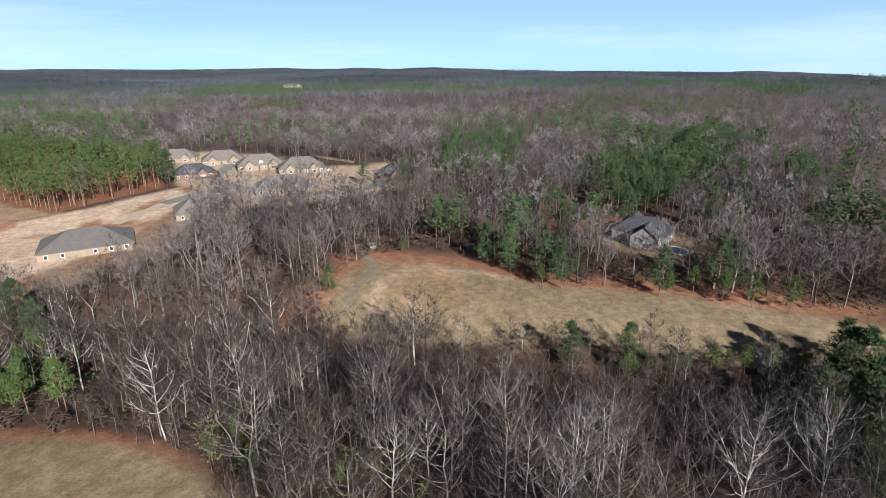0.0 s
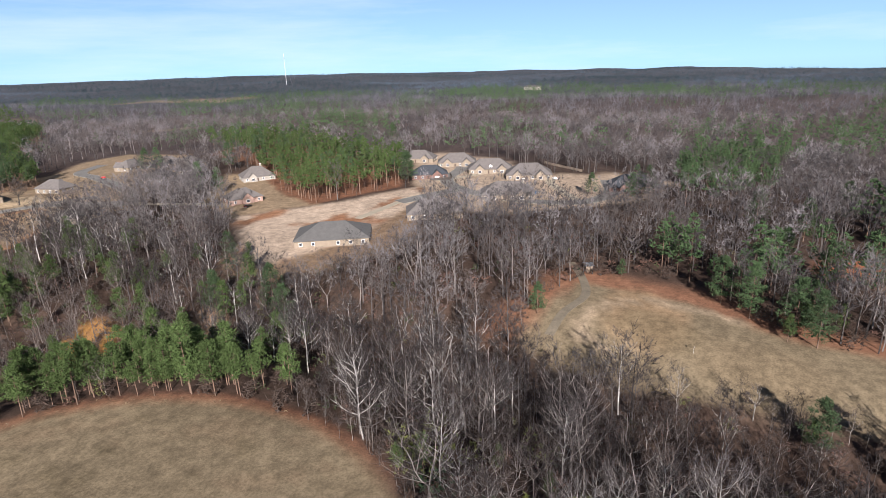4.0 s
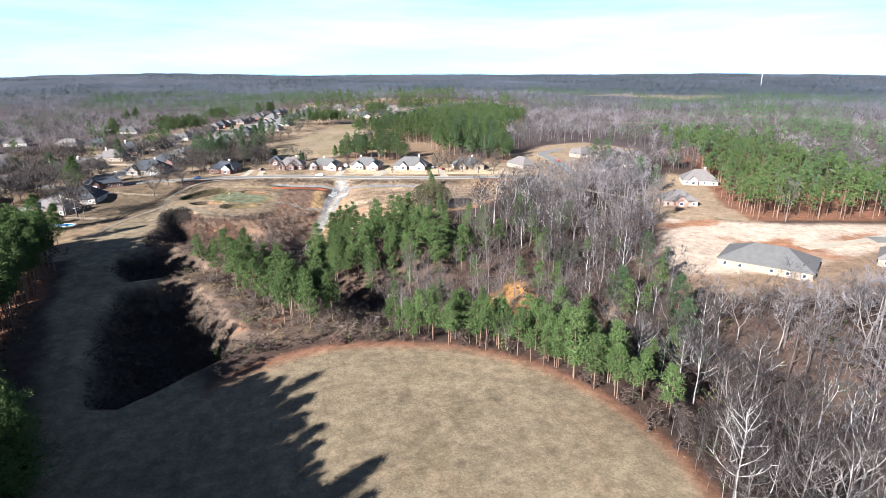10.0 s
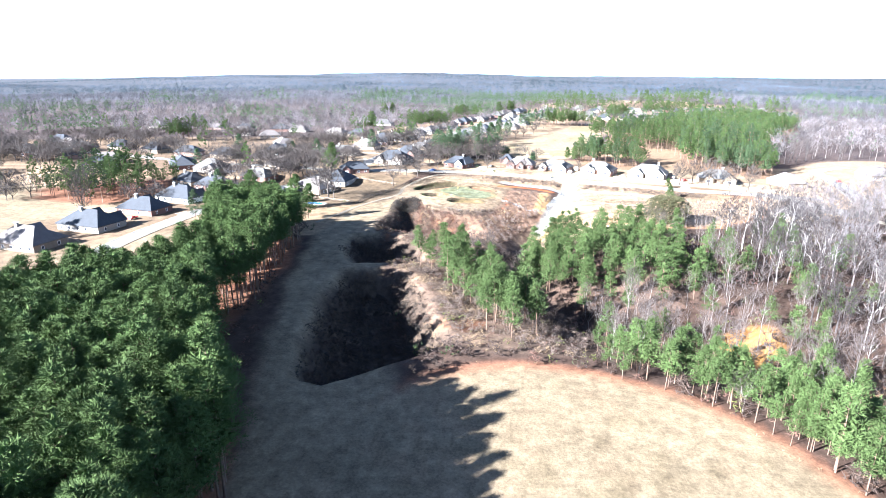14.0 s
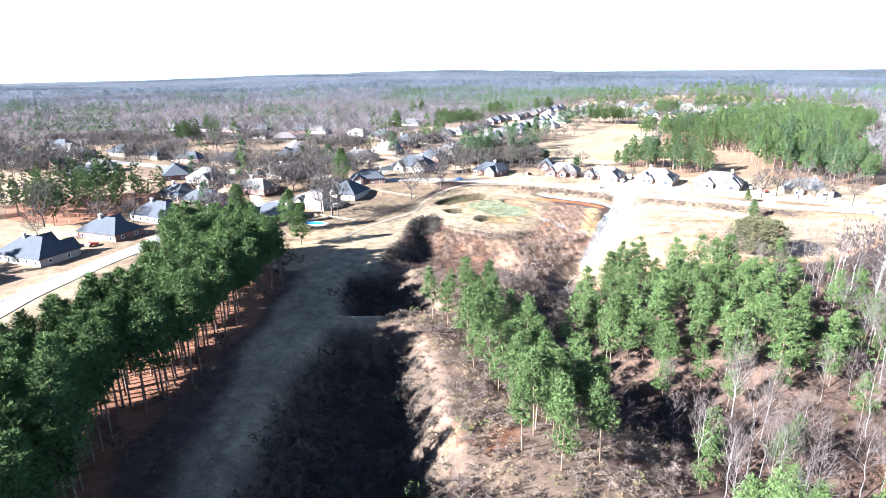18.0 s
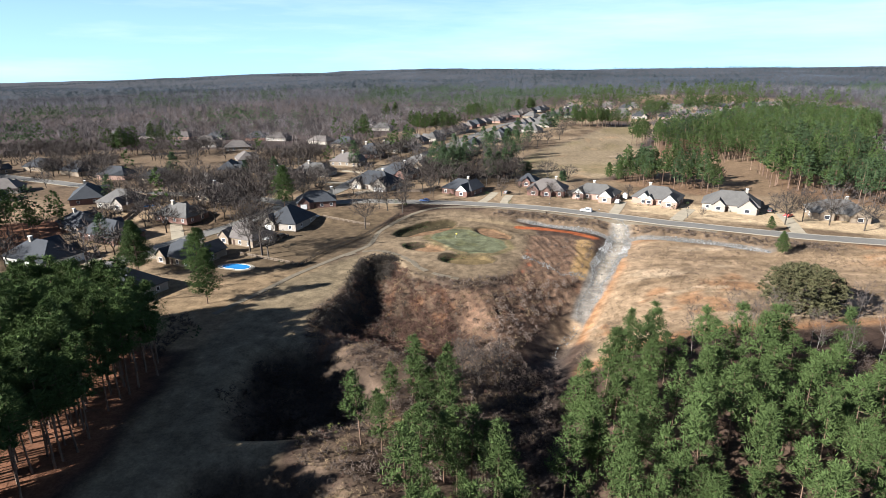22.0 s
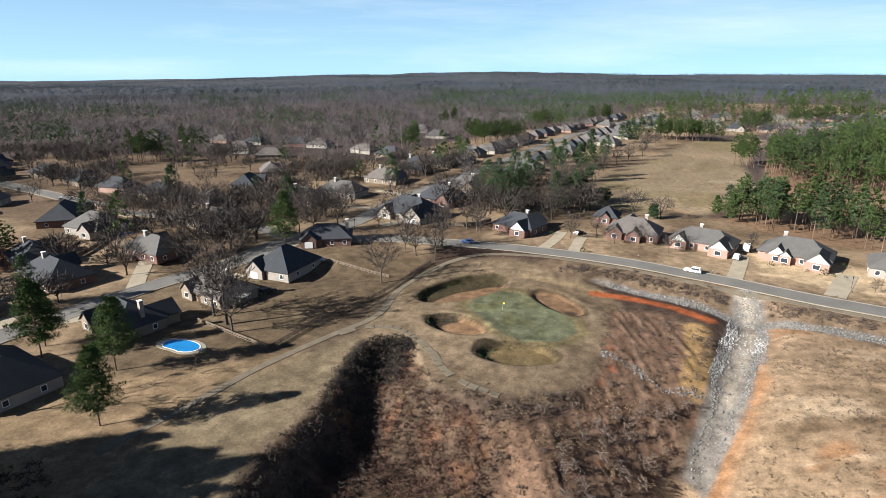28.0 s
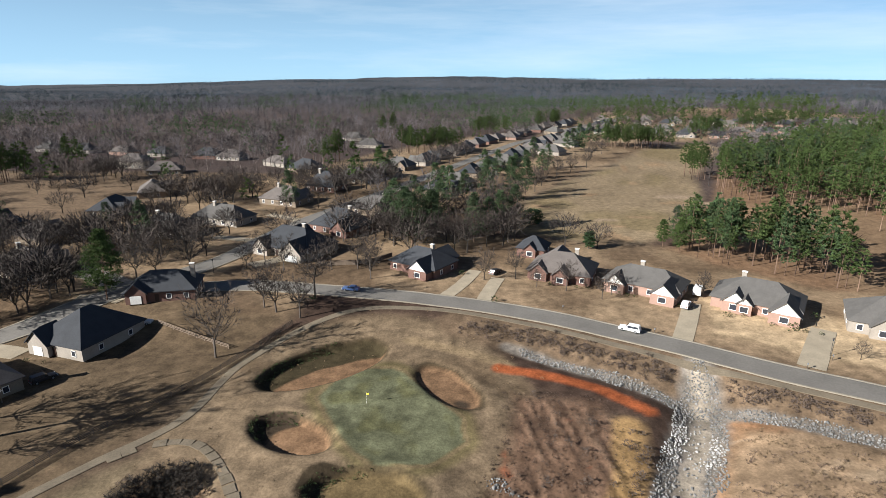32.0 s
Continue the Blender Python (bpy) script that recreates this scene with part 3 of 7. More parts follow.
lay((0.27, 0.212, 0.14), step(mound, -3, 2))
lay((0.20, 0.15, 0.095), step(mound, -3, 2) * step(fbm(X / 9, Y / 9, 63, 4), 0.06, 0.25) * 0.7)
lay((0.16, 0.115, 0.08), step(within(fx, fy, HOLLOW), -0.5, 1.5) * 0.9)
lay((0.30, 0.16, 0.09), step(within(fx, fy, HOLLOW), -0.5, 1.5) * step(fbm(X / 4, Y / 7, 653, 3), 0.08, 0.2) * 0.7)
green = within(fx, fy, ((8, 331.5), (9.5, 337), (13, 342.5), (20, 344.5), (24, 341.5), (36, 327.5), (37.5, 321), (32, 314.5), (24, 313), (18, 317.5)))
lay((0.215, 0.185, 0.095), step(green, -4, -1.5))
lay((0.30, 0.235, 0.145), step(green, -1.4, -0.7) * (1 - step(green, -0.5, 0)) * 0.6)
lay((0.185, 0.205, 0.125), step(green, -0.3, 0.3))
lay((0.155, 0.165, 0.085), step(green, 0.5, 2) * step(fbm(X / 4, Y / 4, 43, 3), -0.05, 0.2))
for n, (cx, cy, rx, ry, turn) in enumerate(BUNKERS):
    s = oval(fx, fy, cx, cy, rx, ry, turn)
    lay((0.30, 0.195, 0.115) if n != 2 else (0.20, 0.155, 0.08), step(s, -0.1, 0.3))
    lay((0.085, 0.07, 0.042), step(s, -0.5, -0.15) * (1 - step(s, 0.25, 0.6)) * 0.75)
# rough grassy banks of the bunkers, darkened further to paint in their shade
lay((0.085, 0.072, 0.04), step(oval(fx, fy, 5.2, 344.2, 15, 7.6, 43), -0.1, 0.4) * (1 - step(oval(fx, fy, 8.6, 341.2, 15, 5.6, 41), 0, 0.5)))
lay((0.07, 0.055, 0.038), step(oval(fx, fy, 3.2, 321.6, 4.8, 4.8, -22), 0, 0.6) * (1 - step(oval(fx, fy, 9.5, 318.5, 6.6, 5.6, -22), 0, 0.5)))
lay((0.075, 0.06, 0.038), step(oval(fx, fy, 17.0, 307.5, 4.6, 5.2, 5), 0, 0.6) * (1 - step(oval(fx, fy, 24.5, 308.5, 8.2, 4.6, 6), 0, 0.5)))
# dark spot at the eastern bunker's end
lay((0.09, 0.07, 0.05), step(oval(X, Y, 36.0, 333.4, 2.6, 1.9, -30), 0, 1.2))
lay((0.42, 0.33, 0.20), step(2.2 - along(fx, fy, ((22, 356), (36, 352), (45, 348))), 0, 1.5) * 0.6)
furrow = fbm((X * 0.97 + Y * 0.24) / 1.1, (Y * 0.97 - X * 0.24) / 6, 301, 3)
lay((0.235, 0.155, 0.105), step(slope, -2, 2))
lay((0.33, 0.235, 0.165), step(slope, -1, 2) * step(furrow, 0.05, 0.25) * 0.6)
lay((0.14, 0.098, 0.072), step(slope, -1, 2) * step(-furrow, 0.05, 0.25) * 0.6)
lay((0.40, 0.14, 0.07), step(slope, -4, 2) * step(fbm(X / 5, Y / 5, 305, 3), 0.26, 0.34) * 0.8)
# cut lot, red bank, stone beds
lot = within(wx, wy, LOT)
lay((0.40, 0.30, 0.195), step(lot, -3, 3))
lay((0.42, 0.215, 0.10), step(lot, -2, 1) * np.maximum(0.7 - 0.7 * step(lot, 1, 5), 0.6 * step(fbm(X / 13, Y / 13, 5, 4), 0.12, 0.24)))
lay((0.56, 0.45, 0.31), step(lot, 0, 4) * step(fbm((X - Y * 0.5) / 16, Y / 5, 25, 4), 0.1, 0.2) * 0.8)
lay((0.22, 0.16, 0.10), step(lot, 0, 4) * step(fbm(X / 26, Y / 6, 15, 4), 0.1, 0.24) * 0.8)
verge = along(X, Y, ((34, 364), (58, 357), (80, 346), (100, 337), (120, 328), (150, 318)))
lay((0.24, 0.18, 0.12), step(7.5 - verge, -1, 3))
lay((0.46, 0.14, 0.055), step(1.8 - along(fx, fy, ((43, 347), (54, 345), (62, 342), (71, 335.5))), -0.4, 0.8))
lay((0.50, 0.34, 0.16), step(3.2 - along(fx, fy, ((66.5, 330), (65, 318), (61.5, 305))), -0.8, 1.2))
lay((0.27, 0.255, 0.225), step(np.interp(Y, (255, 275, 300, 335, 351), (1.2, 2.2, 4.2, 5.0, 3.2)) - along(fx, fy, CHUTE), -0.5, 1))
lay((0.27, 0.255, 0.225), step(1.8 - along(fx, fy, DITCH), -0.5, 1))
lay((0.44, 0.405, 0.33), step(1.7 - along(fx, fy, CHUTE), -0.5, 1) * step(Y, 300, 306))
lay((0.46, 0.34, 0.22), step(4.0 - along(fx, fy, ((55, 280), (49, 266))), -1, 1.5))
# ravine floor darkened, the shade between the pine stands painted in
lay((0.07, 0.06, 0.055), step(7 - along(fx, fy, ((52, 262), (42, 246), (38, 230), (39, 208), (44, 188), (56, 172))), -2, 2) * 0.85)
lay((0.55, 0.30, 0.10), step(oval(wx, wy, 102, 160, 11, 7, 30), -1, 2))
lay((0.40, 0.27, 0.17), step(oval(wx, wy, 124, 138, 12, 6, 20), -1, 2))
# dark leaf litter of the two hollows between the way and the ravine, shade painted in
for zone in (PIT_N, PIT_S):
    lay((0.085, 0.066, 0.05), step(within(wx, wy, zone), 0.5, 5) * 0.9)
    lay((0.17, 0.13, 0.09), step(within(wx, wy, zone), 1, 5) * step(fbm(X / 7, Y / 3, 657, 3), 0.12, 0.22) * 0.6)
# near-black oval patch beside the creek
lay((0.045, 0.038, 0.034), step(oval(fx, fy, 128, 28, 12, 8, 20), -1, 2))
# low fairway with its bare clay rim, the yard beyond it
low = within(wx, wy, LOWER_FAIRWAY)
lay((0.34, 0.18, 0.11), step(low, -16, -6) * step(X, 138, 150))
lay(TAN, step(low, -2, 2))
lay((0.40, 0.29, 0.175), step(oval(wx, wy, 165, 16, 22, 13, 20), 0, 5))
lay((0.27, 0.215, 0.135), step(oval(wx, wy, 147, -12, 14, 22, -25), 0, 8) * 0.7)
lay((0.52, 0.42, 0.29), step(2.2 - along(fx, fy, ((146, 22), (150, 30), (157, 31), (169, 26), (175, 16), (173, 3), (168, -8))), -0.5, 1.2) * 0.8)
lay((0.25, 0.20, 0.12), step(oval(wx, wy, 158, 12, 9, 14, -30), -1, 3) * 0.7)
lay((0.05, 0.04, 0.035), step(1.8 - along(fx, fy, ((137, -78), (131, -76), (124, -73))), -0.5, 0.8))
lay((0.33, 0.24, 0.16), step(oval(wx, wy, 206, -62, 26, 20, 20), 0, 6))
lay((0.38, 0.16, 0.08), step(oval(wx, wy, 226, -45, 22, 12, -60), 0, 6))
for c, size in (((1099, 1275), 110), ((517, 633), 38)):
    lay((0.36, 0.27, 0.18), step(oval(wx, wy, c[0], c[1], size * 1.6, size * 0.6, -30), 0, 10))

soil *= np.array((0.565, 0.525, 0.510)) * (1 + (0.5 - 0.28 * step(oval(X, Y, 41, 79, 48, 54, 12), 0, 6)) * fbm(X / 5, Y / 5, 131, 3) + 0.7 * fbm(X / 1.9, Y / 1.9, 139, 2) * (np.hypot(X - 40, Y - 300) < 110) + 0.4 * fbm(X / 45, Y / 45, 137, 3))[:, None]
gi, gj = np.meshgrid(np.arange(len(gy) - 1), np.arange(len(gx) - 1), indexing="ij")
g0 = (gi * len(gx) + gj).ravel()
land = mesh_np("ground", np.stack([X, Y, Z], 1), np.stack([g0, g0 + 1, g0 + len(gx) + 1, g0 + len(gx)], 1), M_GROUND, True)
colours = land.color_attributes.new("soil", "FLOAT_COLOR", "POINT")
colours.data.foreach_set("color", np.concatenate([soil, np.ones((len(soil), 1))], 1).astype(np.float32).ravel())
tagged(new("ground", land), "dry winter grass, red clay and leaf litter on rolling land", "ground", kind="structure")


# ---- roads ----
def strip(name, pts, left, right, lift, material, label, category, thick=0.3, gap=2.0, parent=None):
    v, f = ribbon(pts, left, right, lift, thick, gap)
    ob = new(name, mesh_np(name, v, f, material, False))
    if parent:
        ob.parent = parent
        return ob
    return tagged(ob, label, category, kind="structure")


for name, pts, half in (("road", ROAD, 3.6), ("road", STREET, 3.8), ("road", SIDEROAD, 3.6), ("road", DRIVE_EAST, 4.0), ("road", CULDESAC, 5.0), ("road", NORTHROAD, 3.8)):
    r = strip(name, pts, -half, half, 0.10 if pts is ROAD else 0.13, M_ASPHALT, "worn grey asphalt residential road with pale kerbs", "road")
    for side in (-1, 1):
        strip("kerb", pts, side * (half + 0.22) - 0.22, side * (half + 0.22) + 0.22, 0.20, M_CONCRETE, "", "", 0.4, 2.0, r)
cart = ((-44, 258), (-38, 272), (-32, 288), (-26, 300), (-21, 309), (-14, 322), (-13, 342), (-6, 357), (6, 368), (20, 370.5), (34, 369), (55, 362), (79, 350.5), (100, 341), (116, 333.5))
strip("pavement", cart, -0.95, 0.95, 0.09, M_PATH, "pale concrete cart path along the fence", "path")
walk_ = thing("pavement", "broken concrete slabs of a cart path round the mound", "path", Matrix.Identity(4), kind="structure")
line_ = spline(((-20, 309), (-15.5, 313.5), (-10, 315.2), (-5.5, 313.8), (0, 309), (4.5, 303.5), (7, 299), (10, 295), (15, 291.8), (21, 290)), 2.3)
slab_rng = np.random.default_rng(61)
for (x0, y0), (x1, y1) in zip(line_, line_[1:]):
    if slab_rng.uniform() < 0.12:
        continue
    tx, ty = (x1 - x0) * 0.46, (y1 - y0) * 0.46
    cx, cy = (x0 + x1) / 2 + slab_rng.normal() * 0.08, (y0 + y1) / 2 + slab_rng.normal() * 0.08
    k = slab_rng.uniform(0.75, 0.98) / math.hypot(tx, ty)
    nx, ny = -ty * k, tx * k
    tip = [(cx - tx - nx, cy - ty - ny), (cx + tx - nx, cy + ty - ny), (cx + tx + nx, cy + ty + ny), (cx - tx + nx, cy - ty + ny)]
    top = [(a, b, h(a, b) + slab_rng.uniform(0.08, 0.14)) for a, b in tip]
    part("slab", Shape().add([(a, b, c - 0.35) for a, b, c in top] + top, [(3, 2, 1, 0), (4, 5, 6, 7), (0, 1, 5, 4), (1, 2, 6, 5), (2, 3, 7, 6), (3, 0, 4, 7)]).mesh("slab", M_PATH), walk_)
strip("pavement", ((200, 44), (186, 37), (172, 33), (160, 36), (148, 37)), -1.3, 1.3, 0.09, M_PATH, "dirt cart path out of the woods", "path")


# ---- trees ----
def tubes(segs, sides=3):
    """Tapered limbs: rows of x0 y0 z0 r0 x1 y1 z1 r1."""
    s = np.asarray(segs, float)
    p0, r0, p1, r1 = s[:, 0:3], s[:, 3], s[:, 4:7], s[:, 7]
    d = p1 - p0
    d /= np.linalg.norm(d, axis=1)[:, None] + 1e-9
    ref = np.where(np.abs(d[:, 2:3]) > 0.9, [[1.0, 0, 0]], [[0, 0, 1.0]])
    u = np.cross(d, ref)
    u /= np.linalg.norm(u, axis=1)[:, None]
    w = np.cross(d, u)
    a = np.arange(sides) * math.tau / sides
    ring = np.cos(a)[None, :, None] * u[:, None] + np.sin(a)[None, :, None] * w[:, None]
    v = np.concatenate([p0[:, None] + ring * r0[:, None, None], p1[:, None] + ring * r1[:, None, None]], 1)
    n = np.arange(len(s))[:, None] * 2 * sides
    f = []
    for i in range(sides):
        j = (i + 1) % sides
        f += [np.concatenate([n + i, n + j, n + sides + j], 1), np.concatenate([n + i, n + sides + j, n + sides + i], 1)]
    return v.reshape(-1, 3), np.concatenate(f)


def blades(p, d, length, width, rng):
    """Thin pointed slips from p along d."""
    p, d = np.asarray(p, float), np.asarray(d, float)
    d = d / (np.linalg.norm(d, axis=1)[:, None] + 1e-9)
    side = np.cross(d, rng.normal(size=p.shape))
    side /= np.linalg.norm(side, axis=1)[:, None] + 1e-9
    length, width = np.broadcast_to(length, len(p))[:, None], np.broadcast_to(width, len(p))[:, None]
    v = np.stack([p - side * width / 2, p + side * width / 2, p + d * length], 1).reshape(-1, 3)
    return v, np.arange(len(v)).reshape(-1, 3)


def unit(v):
    return v / (np.linalg.norm(v) + 1e-9)


def bare_tree(seed, height, limbs=15, spread=1.0, forks=1, near=True, stout=1.0, low=0.30, twig=0.07, dense=3):
    """Limbs and twigs of a leafless broadleaf tree: a leading stem or two, ascending limbs, branchlets and fine twigs."""
    rng = np.random.default_rng(seed)
    segs, thin, tw_p, tw_d, tw_l = [], [], [], [], []
    r0 = height * 0.0125 * stout
    split = rng.uniform(0.22, 0.38) if forks > 1 else 0.0
    if split:
        segs.append((0, 0, 0, r0 * 1.15, 0, 0, split * height, r0))
    for fork in range(forks):
        a0 = math.tau * fork / forks + rng.uniform(-0.4, 0.4)
        lean = np.array([math.cos(a0), math.sin(a0), 0]) * (0.34 if forks > 1 else 0.03)
        stations = np.linspace(split, rng.uniform(0.8, 0.9), 6)
        pts = np.array([lean * height * (s - split) ** 0.8 + rng.normal(size=3) * (0.008, 0.008, 0) * height for s in stations])
        pts[0] = (0, 0, 0)
        pts[:, 2] = stations * height
        rad = r0 * (1.08 - stations) * (0.8 if forks > 1 else 1.0)
        for k in range(5):
            segs.append((*pts[k], rad[k], *pts[k + 1], rad[k + 1]))
        for k in range(limbs // forks):
            f = max(split + 0.06, low + (0.90 - low) * ((k + rng.uniform(0, 1)) / (limbs // forks)))
            at = np.array([np.interp(f, stations, pts[:, c]) for c in range(3)])
            a = 2.4 * k + rng.uniform(-0.5, 0.5) + a0
            up = rng.uniform(0.75, 1.25) + 0.9 * max(0, f - 0.55)
            d = unit(np.array([math.cos(a), math.sin(a), up / spread]))
            length = height * (0.40 * (1.0 - f) + 0.12) * rng.uniform(0.75, 1.2)
            r = np.interp(f, stations, rad) * 0.55
            p = at
            bits = 3 if near else 2
            for b in range(bits):
                q = p + d * length / bits
                (segs if near else thin).append((*p, r * (1 - 0.27 * b), *q, r * (0.73 - 0.27 * b)))
                for _ in range(2 if near else 3):
                    e = unit(d + rng.normal(size=3) * 0.5 + (0, 0, 0.3))
                    l2 = height * rng.uniform(0.09, 0.17)
                    s0 = p + (q - p) * rng.uniform(0.3, 1)
                    thin.append((*s0, r * 0.42, *(s0 + e * l2), 0.0))
                    for _ in range(7 if near else dense):
                        tw_p.append(s0 + e * l2 * rng.uniform(0.25, 0.95)), tw_d.append(e + rng.normal(size=3) * 0.5 + (0, 0, 0.2)), tw_l.append(height * rng.uniform(0.045, 0.10))
                p = q
                d = unit(d + (0, 0, 0.22) + rng.normal(size=3) * 0.12)
            for _ in range(5):
                tw_p.append(p), tw_d.append(d + rng.normal(size=3) * 0.45), tw_l.append(height * rng.uniform(0.06, 0.12))
    g = np.array(thin)
    v1, f1 = tubes(np.array(segs), 3)
    v2, f2 = blades(g[:, 0:3], g[:, 4:7] - g[:, 0:3], np.linalg.norm(g[:, 4:7] - g[:, 0:3], axis=1), g[:, 3] * 2.2, rng)
    twigs = blades(np.array(tw_p), np.array(tw_d), np.array(tw_l), twig * height / 18, rng)
    return (np.concatenate([v1, v2]), np.concatenate([f1, f2 + len(v1)])), twigs


def round_tree(seed, height, wide, count):
    """A low leafless garden tree from afar: forked stems and a dense domed crown of twigs."""
    rng = np.random.default_rng(seed)
    segs = [(0, 0, 0, height * 0.022, 0, 0, height * 0.2, height * 0.018)]
    for k in range(6):
        a = k * 1.05 + rng.uniform(-0.3, 0.3)
        q = rng.uniform(0.3, 0.75) * wide
        segs.append((0, 0, height * 0.2, height * 0.012, math.cos(a) * q, math.sin(a) * q, height * rng.uniform(0.55, 0.8), height * 0.003))
    a, q = rng.uniform(0, math.tau, count), np.sqrt(rng.uniform(0.02, 1, count))
    dome = np.sqrt(1 - 0.75 * q * q)
    z = height * (0.28 + rng.uniform(0.1, 1, count) ** 0.6 * 0.58 * dome)
    p = np.stack([np.cos(a) * q * wide * 0.85, np.sin(a) * q * wide * 0.85, z], 1)
    d = np.stack([np.cos(a) * q, np.sin(a) * q, rng.uniform(0.3, 1.1, count)], 1) + rng.normal(size=(count, 3)) * 0.45
    v2, f2 = blades(p, d, rng.uniform(0.12, 0.26, count) * height, rng.uniform(0.012, 0.026, count) * height, rng)
    return tubes(segs, 3), (v2, f2)


def broom(seed, height, count=64):
    """A far leafless tree: fine upswept twigs that fill a domed crown, a few pale limbs and a stem."""
    rng = np.random.default_rng(seed)
    a = rng.uniform(0, math.tau, count)
    q = np.sqrt(rng.uniform(0, 1, count))
    z = (0.42 + 0.42 * rng.uniform(0, 1, count) * np.sqrt(1 - 0.8 * q * q)) * height
    d = np.stack([np.cos(a) * q, np.sin(a) * q, rng.uniform(0.3, 1.2, count)], 1) + rng.normal(size=(count, 3)) * 0.35
    p = np.stack([np.cos(a) * q * 0.27 * height, np.sin(a) * q * 0.27 * height, z], 1)
    v1, f1 = blades(p, d, rng.uniform(0.11, 0.2, count) * height, rng.uniform(0.012, 0.026, count) * height, rng)
    k = 5
    a = rng.uniform(0, math.tau, k)
    d = np.stack([np.cos(a) * 0.4, np.sin(a) * 0.4, np.ones(k)], 1)
    v2, f2 = blades(np.tile((0, 0, 0.2 * height), (k, 1)), d, rng.uniform(0.4, 0.6, k) * height, 0.016 * height, rng)
    v3, f3 = blades(np.zeros((1, 3)), np.array([[0.02, 0, 1]]), height * 0.8, 0.02 * height, rng)
    return np.concatenate([v1, v2, v3]), np.concatenate([f1, f2 + len(v1), f3 + len(v1) + len(v2)])


def tufts(centres, radius, count, rng, lift=0.25, width=0.42):
    """Leaf or needle clumps: pointed slips that spread from each centre."""
    c = np.repeat(np.asarray(centres, float), count, 0)
    r = np.repeat(np.broadcast_to(radius, len(centres)), count)
    d = rng.normal(size=c.shape)
    d[:, 2] = np.abs(d[:, 2]) * 0.8 - 0.3 + lift
    d /= np.linalg.norm(d, axis=1)[:, None]
    return blades(c - d * r[:, None] * 0.25, d, r * rng.uniform(0.8, 1.35, len(c)), r * width, rng)


def pine(seed, height, start=0.5, wide=0.15, clumps=64, each=13, limbs=True, slip=1.1, puff=0.085):
    """Trunk and crown of a pine."""
    rng = np.random.default_rng(seed)
    bend = rng.normal(size=2) * 0.02 * height
    r = height * 0.0105
    stations = np.linspace(0, 0.97, 6)
    pts = np.stack([bend[0] * stations**2, bend[1] * stations**2, stations * height], 1)
    segs = [(*pts[i], r * (1.05 - stations[i]), *pts[i + 1], r * (1.05 - stations[i + 1])) for i in range(5)]
    u = rng.uniform(0, 1, clumps) ** 0.85
    z = start + (0.99 - start) * u
    prof = np.where(u < 0.25, 0.55 + 1.8 * u, 1.0 - 0.85 * np.clip((u - 0.25) / 0.75, 0, 1) ** 1.35)
    rad = wide * height * prof * np.sqrt(rng.uniform(0.15, 1, clumps)) * rng.uniform(0.8, 1.15, clumps)
    a = rng.uniform(0, math.tau, clumps)
    lean = np.stack([bend[0] * z**2, bend[1] * z**2], 1)
    c = np.stack([rad * np.cos(a) + lean[:, 0], rad * np.sin(a) + lean[:, 1], z * height - rad * 0.12], 1)
    if limbs:
        for i in range(0, clumps, 3):
            zz = max(0.1, z[i] - 0.035) * height
            segs.append((lean[i, 0], lean[i, 1], zz, r * 0.28, *c[i], r * 0.08))
        for i in range(7):
            a0, zz = rng.uniform(0, math.tau), rng.uniform(start * 0.6, start) * height
            k = rng.uniform(0.4, 0.9) * wide * height
            segs.append((0, 0, zz, r * 0.18, math.cos(a0) * k, math.sin(a0) * k, zz + rng.uniform(-0.3, 0.5), r * 0.05))
    size = height * ((0.062 if clumps < 100 else 0.05) if limbs else puff if clumps > 12 else 0.12) * (0.8 + 0.4 * (1 - u))
    if not limbs:
        return tubes(segs, 3), tufts(c, size, each, rng)
    heart = c.copy()
    heart[:, :2] = (c[:, :2] - lean) * 0.55 + lean
    v1, f1 = tufts(heart, size * 1.05, 3, rng, 0.25, 0.6)
    # needle sprays round each clump
    k = np.repeat(np.arange(clumps), each * 3)
    d = rng.normal(size=(len(k), 3))
    d /= np.linalg.norm(d, axis=1)[:, None]
    at = c[k] + d * size[k, None] * rng.uniform(0.25, 0.8, (len(k), 1)) * (1, 1, 0.6)
    d = d + (0, 0, 0.45)
    v2, f2 = blades(at, d, rng.uniform(0.36, 0.66, len(k)) * slip, 0.115 * slip**1.3, rng)
    return tubes(segs, 5), (np.concatenate([v1, v2]), np.concatenate([f1, f2 + len(v1)]))


def bush(seed, height, wide, clumps, each, width=0.3, size=0.2):
    rng = np.random.default_rng(seed)
    a, q = rng.uniform(0, math.tau, clumps), np.sqrt(rng.uniform(0.02, 1, clumps))
    z = rng.uniform(0.12, 0.95, clumps)
    k = np.sqrt(np.clip(1 - (2 * z - 0.85) ** 2 / 1.4, 0.05, 1))
    c = np.stack([np.cos(a) * q * k * wide, np.sin(a) * q * k * wide, z * height], 1)
    return tufts(c, height * size, each, rng, 0.15, width)


